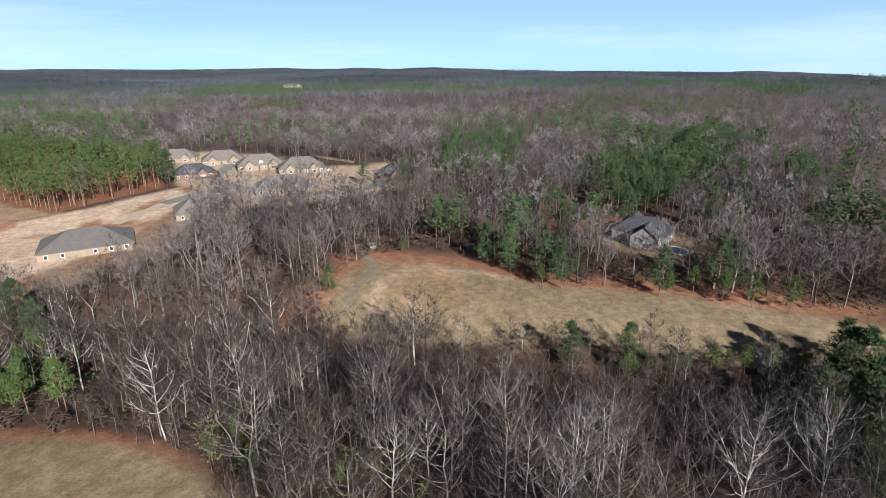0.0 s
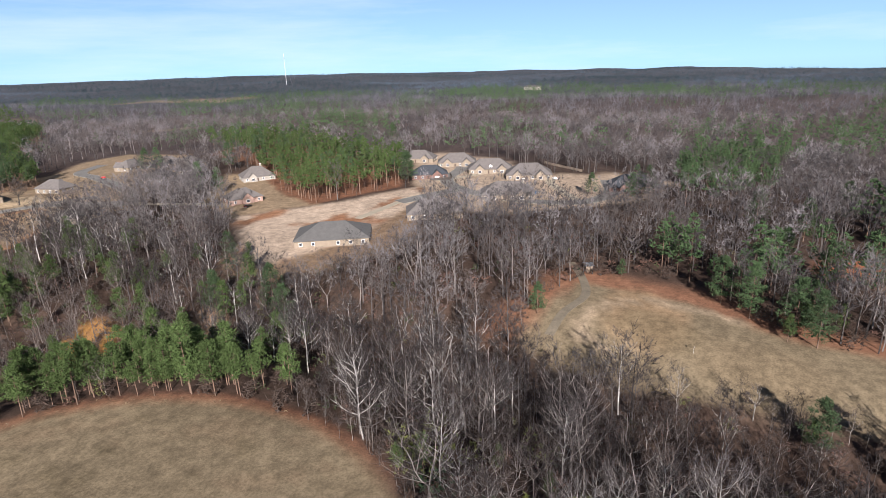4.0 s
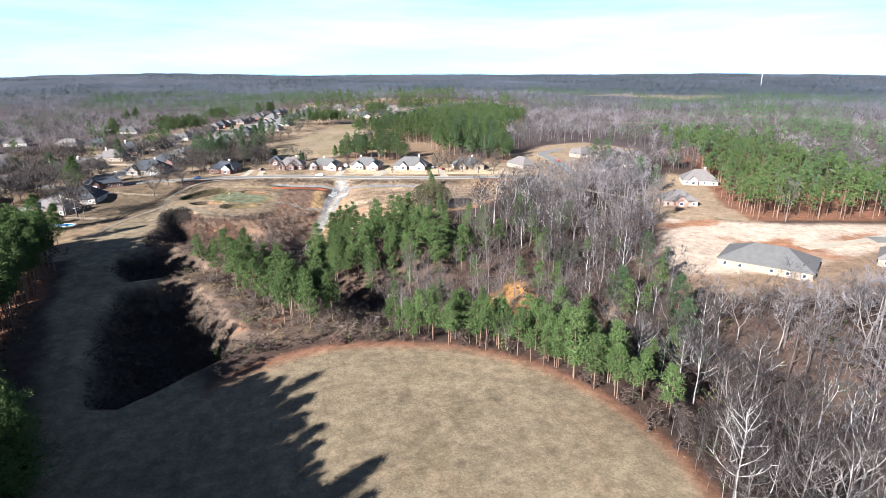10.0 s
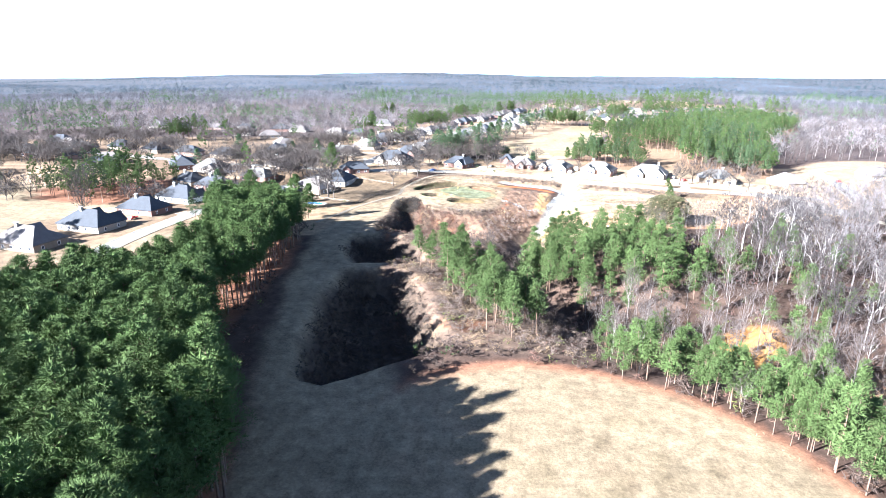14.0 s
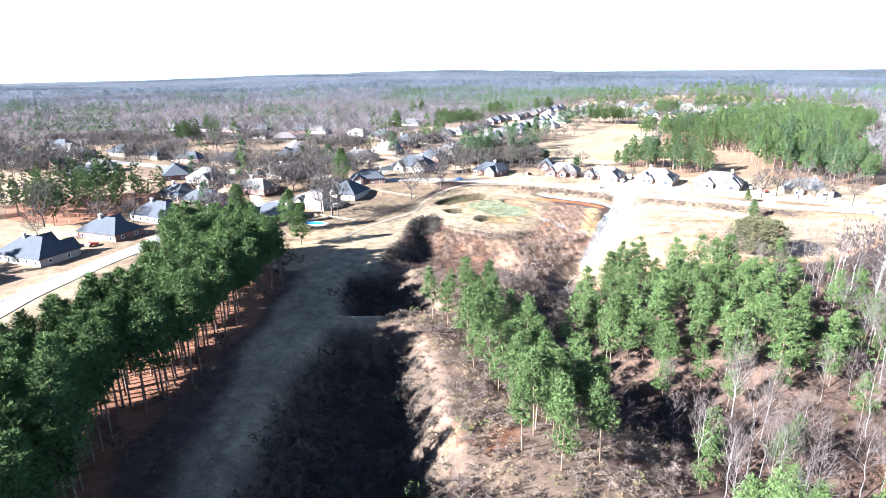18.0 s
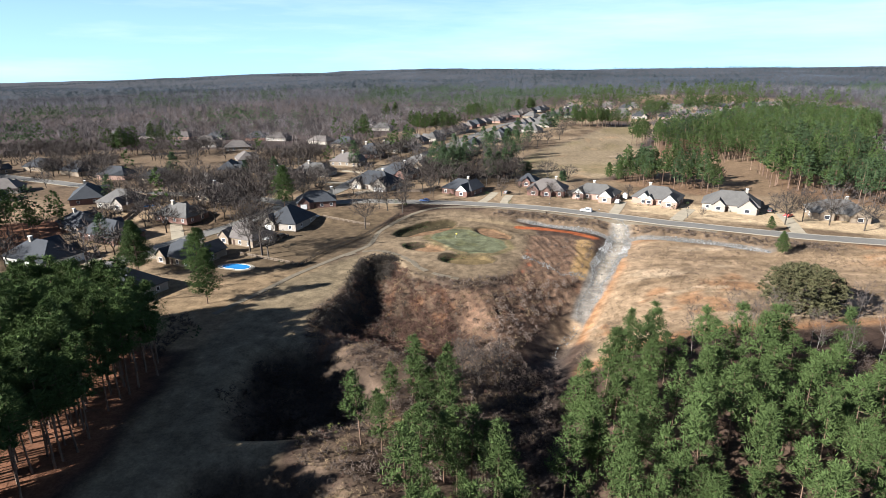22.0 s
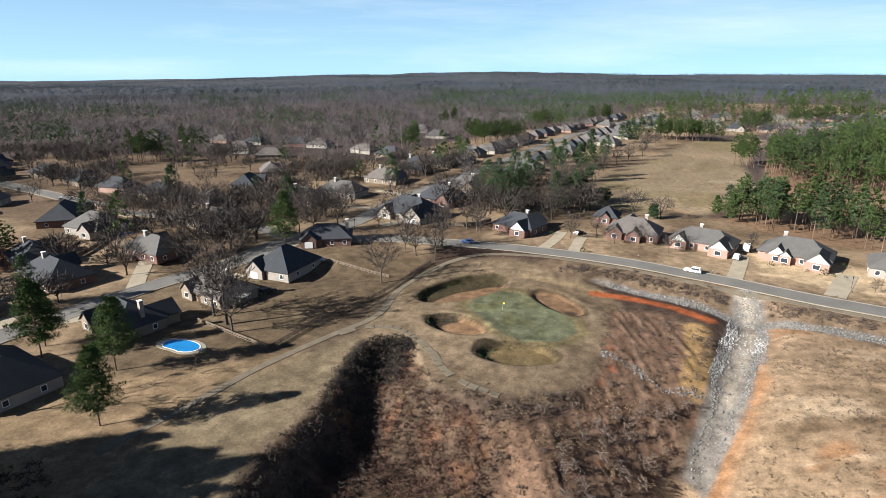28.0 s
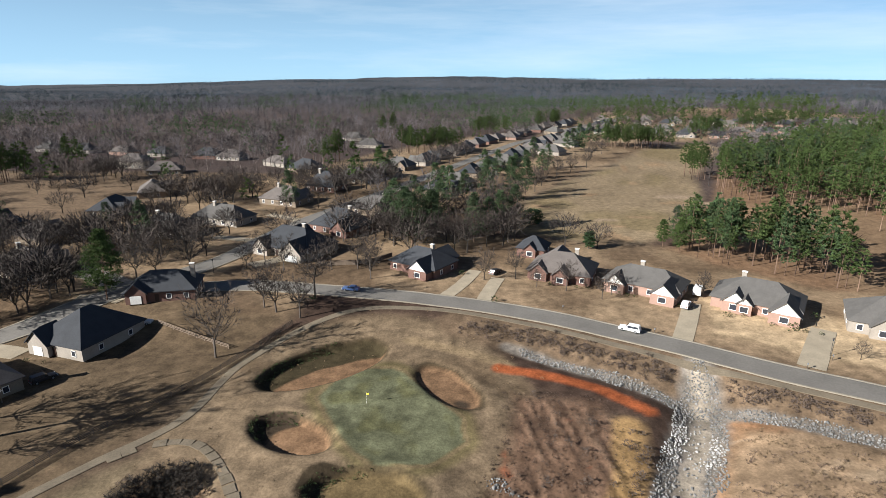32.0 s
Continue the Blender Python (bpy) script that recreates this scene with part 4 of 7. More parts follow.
def scatter(kinds, places, rng, lean=0.03):
    """Join copies of the given (verts, faces) at rows of x, y, z, scale."""
    places = np.asarray(places, float)
    which = rng.integers(0, len(kinds), len(places))
    vs, fs, base = [], [], 0
    for k, (v, f) in enumerate(kinds):
        p = places[which == k]
        if not len(p):
            continue
        a = rng.uniform(0, math.tau, len(p))
        c, s = np.cos(a)[:, None], np.sin(a)[:, None]
        q = p[:, 3:4]
        vary = rng.uniform(0.9, 1.12, (len(p), 1))
        x = (v[None, :, 0] * c - v[None, :, 1] * s) * q * vary + p[:, 0:1]
        y = (v[None, :, 0] * s + v[None, :, 1] * c) * q * vary + p[:, 1:2]
        z = v[None, :, 2] * q + p[:, 2:3]
        vs.append(np.stack([x, y, z], 2).reshape(-1, 3))
        fs.append((f[None] + (base + np.arange(len(p)) * len(v))[:, None, None]).reshape(-1, 3))
        base += len(v) * len(p)
    return np.concatenate(vs), np.concatenate(fs)


def toned(name, kinds, places, materials, label, category, seed):
    """The same in several tones, tree by tree."""
    which = np.random.default_rng(seed).integers(0, len(materials), len(places))
    for n, material in enumerate(materials):
        if (which == n).any():
            stuff(name, kinds, places[which == n], material, label, category, np.random.default_rng(seed + n))


def stuff(name, kinds, places, material, label, category, rng):
    v, f = scatter(kinds, places, rng)
    return tagged(new(name, mesh_np(name, v, f, material)), label, category, kind="stuff")


def jitter(x0, x1, y0, y1, gap, rng):
    gx_, gy_ = np.meshgrid(np.arange(x0, x1, gap), np.arange(y0, y1, gap))
    x, y = gx_.ravel() + rng.uniform(-0.48, 0.48, gx_.size) * gap, gy_.ravel() + rng.uniform(-0.48, 0.48, gx_.size) * gap
    return x, y


def open_land(x, y):
    """How far inside ground without woods a place lies (negative: among the trees)."""
    wx_, wy_ = x + 6 * fbm(x / 13, y / 13, 41, 2), y + 6 * fbm(x / 13, y / 13, 57, 2)
    m = oval(x, y, 41, 79, 48, 54, 12)
    m = np.maximum(m, 17 - along(x, y, LEFTWAY))
    m = np.maximum(m, 46 - np.hypot(x - 21, y - 330))
    for zone in (FAIRWAY_N, LOT, BRUSH, LOWER_FAIRWAY, CLEAR_EAST, CLAY_EAST, LOTS_EAST, ROW_EAST, NORTH_EAST, HOME_ROW, WEST_HOMES, WEST_EDGE, WEST_LAWN, FAR_HOMES, STAND_W, STAND_FW, STAND_N, STAND_B, BREAK_N, STAND_M, GAP_N, STRIP_N, STAND_E, STAND_R):
        m = np.maximum(m, within(wx_, wy_, zone))
    m = np.maximum(m, oval(wx_, wy_, 200, -58, 25, 15, -15))
    m = np.maximum(m, oval(wx_, wy_, 166, 14, 26, 22, 20))
    m = np.maximum(m, oval(wx_, wy_, 226, -45, 22, 12, -60))
    m = np.maximum(m, oval(x, y, 129, 28, 10, 6, 20))
    m = np.maximum(m, within(x, y, LOT) + 4)
    m = np.maximum(m, 7 - along(x, y, ROAD))
    m = np.maximum(m, 17 - np.hypot(x - 112, y - 266))
    m = np.maximum(m, within(x, y, ((166, 138), (172, 152), (190, 160), (206, 150), (208, 124), (196, 108), (180, 116))))
    m = np.maximum(m, np.maximum(17 - along(x, y, DITCH), 15 - along(x, y, CHUTE)))
    for c, size in (((1099, 1275), 110), ((517, 633), 38)):
        m = np.maximum(m, oval(wx_, wy_, c[0], c[1], size * 1.6, size * 0.6, -30))
    return m


def in_view(x, y):
    """The quarter of the land that the flight looks over."""
    a = np.degrees(np.arctan2(y - 0, x - 5))
    return (a > -52) & (a < 142)


AXIS = ((20, 0), (30, 120), (42, 240))
rng = np.random.default_rng(7)
BARE = [bare_tree(100 + i, 17, 20, 1.15 + 0.2 * (i % 3), 1 + (i % 3 == 1) + (i == 6), True, 0.9, 0.26, 0.055) for i in range(7)]
SLIM = [bare_tree(150 + i, 15, 12, 0.7 + 0.1 * (i % 3), 1, True, 0.6, 0.35, 0.05) for i in range(4)]
MIDBARE = [bare_tree(200 + i, 17, 10, 1.05 + 0.12 * (i % 3), 1 + (i % 3 == 2), False, 1.0, 0.3, 0.18) for i in range(7)]
HALFBARE = [bare_tree(250 + i, 17, 11, 1.0 + 0.12 * (i % 3), 1 + (i % 3 == 2), False, 1.0, 0.3, 0.105, 6) for i in range(7)]
FARBARE = [broom(300 + i, 15, 60) for i in range(8)]
DIMBARE = [broom(330 + i, 15, 24) for i in range(8)]
TALLPINE = [pine(400 + i, 21, 0.45 + 0.04 * (i % 4), 0.18 + 0.02 * (i % 3), 86, 18, True, 0.8) for i in range(7)]
YOUNGPINE = [pine(450 + i, 13, 0.28 + 0.05 * (i % 4), 0.2 + 0.02 * (i % 3), 56, 9) for i in range(7)]
FINEPINE = [pine(520 + i, 20, 0.34 + 0.05 * (i % 3), 0.19 + 0.02 * (i % 2), 66, 14, False, 1.0, 0.055) for i in range(6)]
MIDPINE = [pine(500 + i, 20, 0.42, 0.19, 30, 11, False, 1.0, 0.068) for i in range(6)]
FARPINE = [pine(550 + i, 18, 0.3, 0.2, 16, 6, False, 1.0, 0.08)[1] for i in range(6)]


def tree_kind(name, limbs, twigs, m_limb, m_twig, label, category, group, crown="crown"):
    """One tree as a thing with a trunk and a crown."""
    return (name, mesh_np("trunk", *limbs, m_limb, True), mesh_np(crown, *twigs, m_twig), label, category, group)


def plant(kind, x, y, scale, rng_, sink=0.15):
    name, trunk, crown, label, category, group = kind
    t = thing(name, label, category, pose(x, y, h(x, y) - sink, rng_.normal() * 1.5, rng_.normal() * 1.5, rng_.uniform(0, 360)) @ Matrix.Diagonal((scale, scale, scale * rng_.uniform(0.92, 1.1), 1)), group)
    part("trunk", trunk, t)
    part("crown", crown, t)
    return t


def low_wood(x, y):
    """Lower growth beside the low fairway and before the new house."""
    return 1 - 0.3 * step(within(x, y, ((96, -90), (96, 0), (112, 14), (136, 8), (134, -20), (124, -60), (114, -95))), -3, 4) - 0.38 * step(within(x, y, ((138, 128), (150, 100), (178, 96), (196, 104), (186, 122), (166, 150))), -4, 4)


# leafless woods
K_BARE = [tree_kind("bare_tree", *BARE[i], M_PALEBARK if i in (0, 3) else M_BARK, M_TWIGS[(1, 1, 2, 0, 1, 2, 2)[i]], "tall leafless grey hardwood tree in the winter woods", "tree", "bare trees in the woods") for i in range(7)]
x, y = jitter(-70, 420, -170, 330, 6.2, rng)
free = open_land(x, y)
keep = (free < -2) & in_view(x, y) & ~((x < 56) & (y > 112) & (y < 350))
x, y = x[keep], y[keep]
d = along(x, y, AXIS)
ravine_pines = np.maximum(within(x, y, STAND_S), np.maximum(within(x, y, STAND_R), within(x, y, ((60, 136), (92, 124), (108, 84), (103, 74), (90, 76), (90, 96), (82, 118)))))
keep = (ravine_pines < 0) & (rng.uniform(size=len(x)) < np.where(d < 200, 0.86 + 0.9 * fbm(x / 22, y / 22, 431, 2), 0.75))
x, y, d = x[keep], y[keep], d[keep]
order = np.argsort(d)
x, y, d = x[order], y[order], d[order]
K_SLIM = [tree_kind("bare_tree", *SLIM[i], M_BARK, M_TWIG, "slender leafless grey sapling in the ravine", "tree", "bare trees in the woods") for i in range(4)]
for i in range(min(290, len(x))):
    ravine = x[i] < 122 and y[i] > 118
    plant(K_SLIM[rng.integers(4)] if ravine else K_BARE[rng.integers(7)], x[i], y[i], rng.choice((0.55, 0.7, 0.8, 0.95, 1.05, 1.2)) * rng.uniform(0.9, 1.1) * low_wood(x[i], y[i]), rng)
rest = np.stack([x, y, ground(x, y) - 0.2, rng.uniform(0.6, 1.2, len(x)) * (1 + 0.5 * fbm(x / 40, y / 40, 401, 2)) * low_wood(x, y)], 1)[290:]
mid = rest[:, :2]
dm = along(mid[:, 0], mid[:, 1], AXIS)
close, half = dm < 72, dm < 165
seedling = np.random.default_rng(21)
evergreen = (mid[:, 0] > 185) & (mid[:, 1] < 20) & (fbm(mid[:, 0] / 38, mid[:, 1] / 38, 87, 2) > 0.07)
stuff("pine_stand_trunks", [k[0] for k in FINEPINE], rest[evergreen], M_PINEBARK, "trunks of pines scattered in the eastern woods", "woods", np.random.default_rng(33))
stuff("pine_stand_crowns", [k[1] for k in FINEPINE], rest[evergreen], M_DARKNEEDLE, "dark green pines scattered in the eastern woods", "woods", np.random.default_rng(33))
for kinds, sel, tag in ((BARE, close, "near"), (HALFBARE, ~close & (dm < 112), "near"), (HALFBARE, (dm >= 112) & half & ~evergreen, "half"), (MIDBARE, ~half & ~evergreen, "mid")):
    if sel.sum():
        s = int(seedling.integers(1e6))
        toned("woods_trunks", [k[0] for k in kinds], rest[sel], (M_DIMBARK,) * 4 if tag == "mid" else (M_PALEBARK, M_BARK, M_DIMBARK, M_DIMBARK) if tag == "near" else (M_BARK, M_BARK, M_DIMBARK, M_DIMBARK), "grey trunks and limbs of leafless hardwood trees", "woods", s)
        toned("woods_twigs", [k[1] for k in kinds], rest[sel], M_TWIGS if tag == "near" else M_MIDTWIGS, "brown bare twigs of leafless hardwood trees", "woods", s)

# saplings and evergreens at the edge of the field
x, y = jitter(48, 135, -95, 76, 3.1, rng)
rim_ = open_land(x, y)
keep = (rim_ < 0.5) & (rng.uniform(size=len(x)) < np.clip(0.75 + 0.02 * rim_ + fbm(x / 15, y / 15, 701, 2), 0.2, 0.95))
rim = np.stack([x, y, ground(x, y) - 0.2, rng.uniform(0.28, 0.62, len(x))], 1)[keep]
toned("sapling_stems", [k[0] for k in SLIM], rim, (M_BARK, M_DIMBARK, M_DIMBARK), "grey stems of young leafless trees at the edge of the woods", "woods", 31)
toned("sapling_twigs", [k[1] for k in SLIM], rim, M_TWIGS[1:], "brown twigs of young leafless trees at the edge of the woods", "woods", 31)

# woods farther off
x, y = jitter(-1500, 1750, -900, 1700, 11.0, rng)
d = along(x, y, AXIS)
keep = in_view(x, y) & (d < 1500) & ~((x > -70) & (x < 420) & (y > -170) & (y < 330))
x, y, d = x[keep], y[keep], d[keep]
keep = (open_land(x, y) < -3) & (rng.uniform(size=len(x)) < np.where(d < 800, 1, 0.75))
x, y, d = x[keep], y[keep], d[keep]
ever = 0.12 * step(oval(x, y, 1020, 150, 420, 230, 0), 0, 90) - 0.03 + 1.1 * fbm(x / 90, y / 90, 81, 3) + 0.6 * fbm(x / 500, y / 500, 85, 2) + 0.02 * rng.normal(size=len(x))
pines = (ever > np.where(x > 250, 0.075, 0.14) - 0.06 * step(d, 600, 1300)) | (rng.uniform(size=len(x)) < 0.025)
far = np.stack([x, y, ground(x, y) - 0.3, rng.uniform(0.65, 1.25, len(x)) * (1 + 0.7 * fbm(x / 60, y / 60, 403, 3))], 1)
branched = ~pines & (d < 400)
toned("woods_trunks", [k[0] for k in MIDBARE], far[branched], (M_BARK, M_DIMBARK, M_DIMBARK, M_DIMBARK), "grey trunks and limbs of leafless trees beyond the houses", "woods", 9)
toned("woods_twigs", [k[1] for k in MIDBARE], far[branched], M_MIDTWIGS, "brown bare twigs of leafless trees beyond the houses", "woods", 9)
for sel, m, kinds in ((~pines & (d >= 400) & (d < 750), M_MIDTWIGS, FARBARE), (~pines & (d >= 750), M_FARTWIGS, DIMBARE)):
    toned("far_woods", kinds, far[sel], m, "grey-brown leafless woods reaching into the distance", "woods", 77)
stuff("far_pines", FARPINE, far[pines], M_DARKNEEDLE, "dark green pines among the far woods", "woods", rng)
x, y = jitter(-3600, 4200, -2300, 4300, 36.0, rng)
d = along(x, y, AXIS)
keep = in_view(x, y) & (d > 1480) & (d < 4300)
x, y, d = x[keep], y[keep], d[keep]
ever = fbm(x / 420, y / 420, 83, 4) + 0.05 * rng.normal(size=len(x))
pines = ever > -0.06
far = np.stack([x, y, ground(x, y) - 3, rng.uniform(0.8, 1.15, len(x)) * np.where(d > 2600, 0.75, 1)], 1)
flat = np.array([2.4, 2.4, 1.0])
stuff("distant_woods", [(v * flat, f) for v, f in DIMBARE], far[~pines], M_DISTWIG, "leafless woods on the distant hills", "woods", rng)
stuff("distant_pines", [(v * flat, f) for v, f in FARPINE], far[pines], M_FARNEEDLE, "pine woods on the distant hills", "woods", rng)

# pines
K_TALL = [tree_kind("pine_tree", *k, M_PINEBARK, M_NEEDLE, "tall pine with a bare trunk and dark green crown", "tree", "pines beside the fairway") for k in TALLPINE]
K_LONE = [tree_kind("pine_tree", *pine(430 + i, 20, 0.22 + 0.05 * (i % 2), 0.29, 220, 24, True, 0.95), M_PINEBARK, M_NEEDLE, "full-crowned pine standing alone in a lawn", "tree", "lone pines") for i in range(4)]
K_YOUNG = [tree_kind("young_pine", *k, M_PINEBARK, M_YOUNGNEEDLE, "bushy young pine with bright green needles", "tree", "young pines by the ravine") for k in YOUNGPINE]


def stand(zone, gap, pad=0.0):
    xs, ys = [p[0] for p in zone], [p[1] for p in zone]
    a, b = jitter(min(xs), max(xs), min(ys), max(ys), gap, rng)
    ok = within(a + 9 * fbm(a / 14, b / 14, 441, 2), b + 9 * fbm(a / 14, b / 14, 447, 2), zone) > pad
    return a[ok], b[ok]


x, y = stand(STAND_W, 3.45, 0.0)
order = np.argsort(along(x, y, LEFTWAY))
x, y = x[order], y[order]
for a, b in zip(x[:150], y[:150]):
    plant(K_TALL[rng.integers(7)], a, b, rng.uniform(0.82, 1.05) * (1.2 if b < 145 else 1.02), rng)
rows = np.stack([x, y, ground(x, y) - 0.2, rng.uniform(0.85, 1.08, len(x)) * np.where(y < 145, 1.15, 1)], 1)[150:]
stuff("pine_stand_trunks", [k[0] for k in TALLPINE], rows, M_PINEBARK, "bare trunks at the back of the pine stand", "woods", np.random.default_rng(5))
stuff("pine_stand_crowns", [k[1] for k in TALLPINE], rows, M_NEEDLE, "needle crowns at the back of the pine stand", "woods", np.random.default_rng(5))
for a, b, q in ((-49, 265, 0.8), (-81, 285, 0.92), (-85, 290, 0.86), (-60.5, 283, 0.88), (-61, 366, 1.0), (101, 430, 0.6), (97, 436, 0.5), (136, 335, 0.3), (130, 313, 0.42)):
    plant(K_LONE[rng.integers(4)], a, b, q, rng)
for zone, gap in ((STAND_R, 4.7), (STAND_S, 4.6)):
    x, y = stand(zone, gap)
    for a, b in zip(x, y):
        if rng.uniform() < 0.88:
            plant(K_YOUNG[rng.integers(7)], a + rng.normal() * 1.5, b + rng.normal() * 1.5, rng.uniform(0.7, 1.35), rng)
for k in range(38):
    t = k / 37
    a = radians(104 - 106 * t)
    for ring in (0, 1):
        q = 1.04 + 0.08 * ring + rng.uniform(-0.02, 0.06)
        u, v = 48 * q * math.cos(a + rng.normal() * 0.02), 54 * q * math.sin(a + rng.normal() * 0.02)
        c, s = math.cos(radians(12)), math.sin(radians(12))
        if 41 + u * c - v * s > 57:
            plant(K_YOUNG[rng.integers(7)], 41 + u * c - v * s, 79 + u * s + v * c, rng.uniform(0.65, 1.25), rng)
for zone, gap in ((STAND_N, 5.0), (STAND_B, 5.4), (STAND_M, 5.8), (STAND_E, 5.8), (STAND_FW, 6.0)):
    x, y = stand(zone, gap)
    gaps = fbm(x / 24, y / 24, 409, 3) > (-0.2 if zone is STAND_E else -0.16)
    x, y = x[gaps], y[gaps]
    rows = np.stack([x, y, ground(x, y) - 0.2, rng.uniform(0.62, 1.12, len(x)) * (1 + 0.8 * fbm(x / 30, y / 30, 413, 2))], 1)
    front = (along(x, y, ((100, 440), (130, 404), (220, 392), (250, 420))) < 60) | (x < 0)
    tone = rng.uniform(size=len(x)) + 1.2 * fbm(x / 18, y / 18, 419, 2)
    for kinds, sel in ((FINEPINE, front), (MIDPINE, ~front)):
        for needle, part_of in ((M_NEEDLE, tone < 0.45), (M_YOUNGNEEDLE, (tone >= 0.45) & (tone < 0.75)), (M_DARKNEEDLE, tone >= 0.75)):
            pick = sel & part_of
            if pick.sum():
                s = int(rng.integers(1e6))
                stuff("pine_stand_trunks", [k[0] for k in kinds], rows[pick], M_PINEBARK, "straight bare trunks of a pine stand", "woods", np.random.default_rng(s))
                stuff("pine_stand_crowns", [k[1] for k in kinds], rows[pick], needle, "dark green needle crowns of a pine stand", "woods", np.random.default_rng(s))


# ---- houses ----
M_ROOFS = {k: mat("shingle_" + k, c, 0.9, 0.12, 0.5, 4.0, 0.4, spread=0.05) for k, c in (("grey", (0.094, 0.089, 0.084)), ("dark", (0.039, 0.042, 0.048)), ("brown", (0.118, 0.103, 0.095)))}
M_WALLS = {k: mat(k, c, 0.9, 0.12, 0.4, 5.0, 0.3) for k, c in (("red_brick", (0.150, 0.086, 0.069)), ("pink_brick", (0.30, 0.195, 0.155)), ("tan_brick", (0.211, 0.168, 0.125)), ("white_siding", (0.62, 0.60, 0.56)), ("grey_siding", (0.172, 0.168, 0.164)), ("pale_brick", (0.281, 0.250, 0.215)))}
M_TRIM = mat("white_trim", (0.74, 0.73, 0.70), 0.6, 0.06, 0.5, 4.0, 0.05)
M_GLASS = mat("dark_window_glass", (0.03, 0.035, 0.045), 0.2, 0.1, 0.5, 2.0, 0, spec=0.6)
M_DOOR = mat("dark_door", (0.06, 0.035, 0.025), 0.5, 0.1, 0.5, 4.0, 0.1)
M_BRICKCHIM = M_WALLS["pale_brick"]
SHARED, HOMES = {}, []


def shared(key, make):
    if key not in SHARED:
        SHARED[key] = make()
    return SHARED[key]


def window(parent, x, y, z, w, hh, turn=0):
    """A framed window on a wall, its front towards -y before the turn."""
    fr = shared(("frame", w, hh), lambda: Shape().ring(-w / 2 - 0.1, w / 2 + 0.1, 0, hh, 0.12, -0.08, 0.02).mesh("window", M_TRIM))
    pane = shared(("pane", w, hh), lambda: Shape().box(-w / 2 + 0.021, w / 2 - 0.021, -0.035, -0.01, 0.121, hh - 0.121).mesh("pane", M_GLASS))
    o = part("window", fr, parent, "", pose(x, y, z, 0, 0, turn))
    part("pane", pane, o)


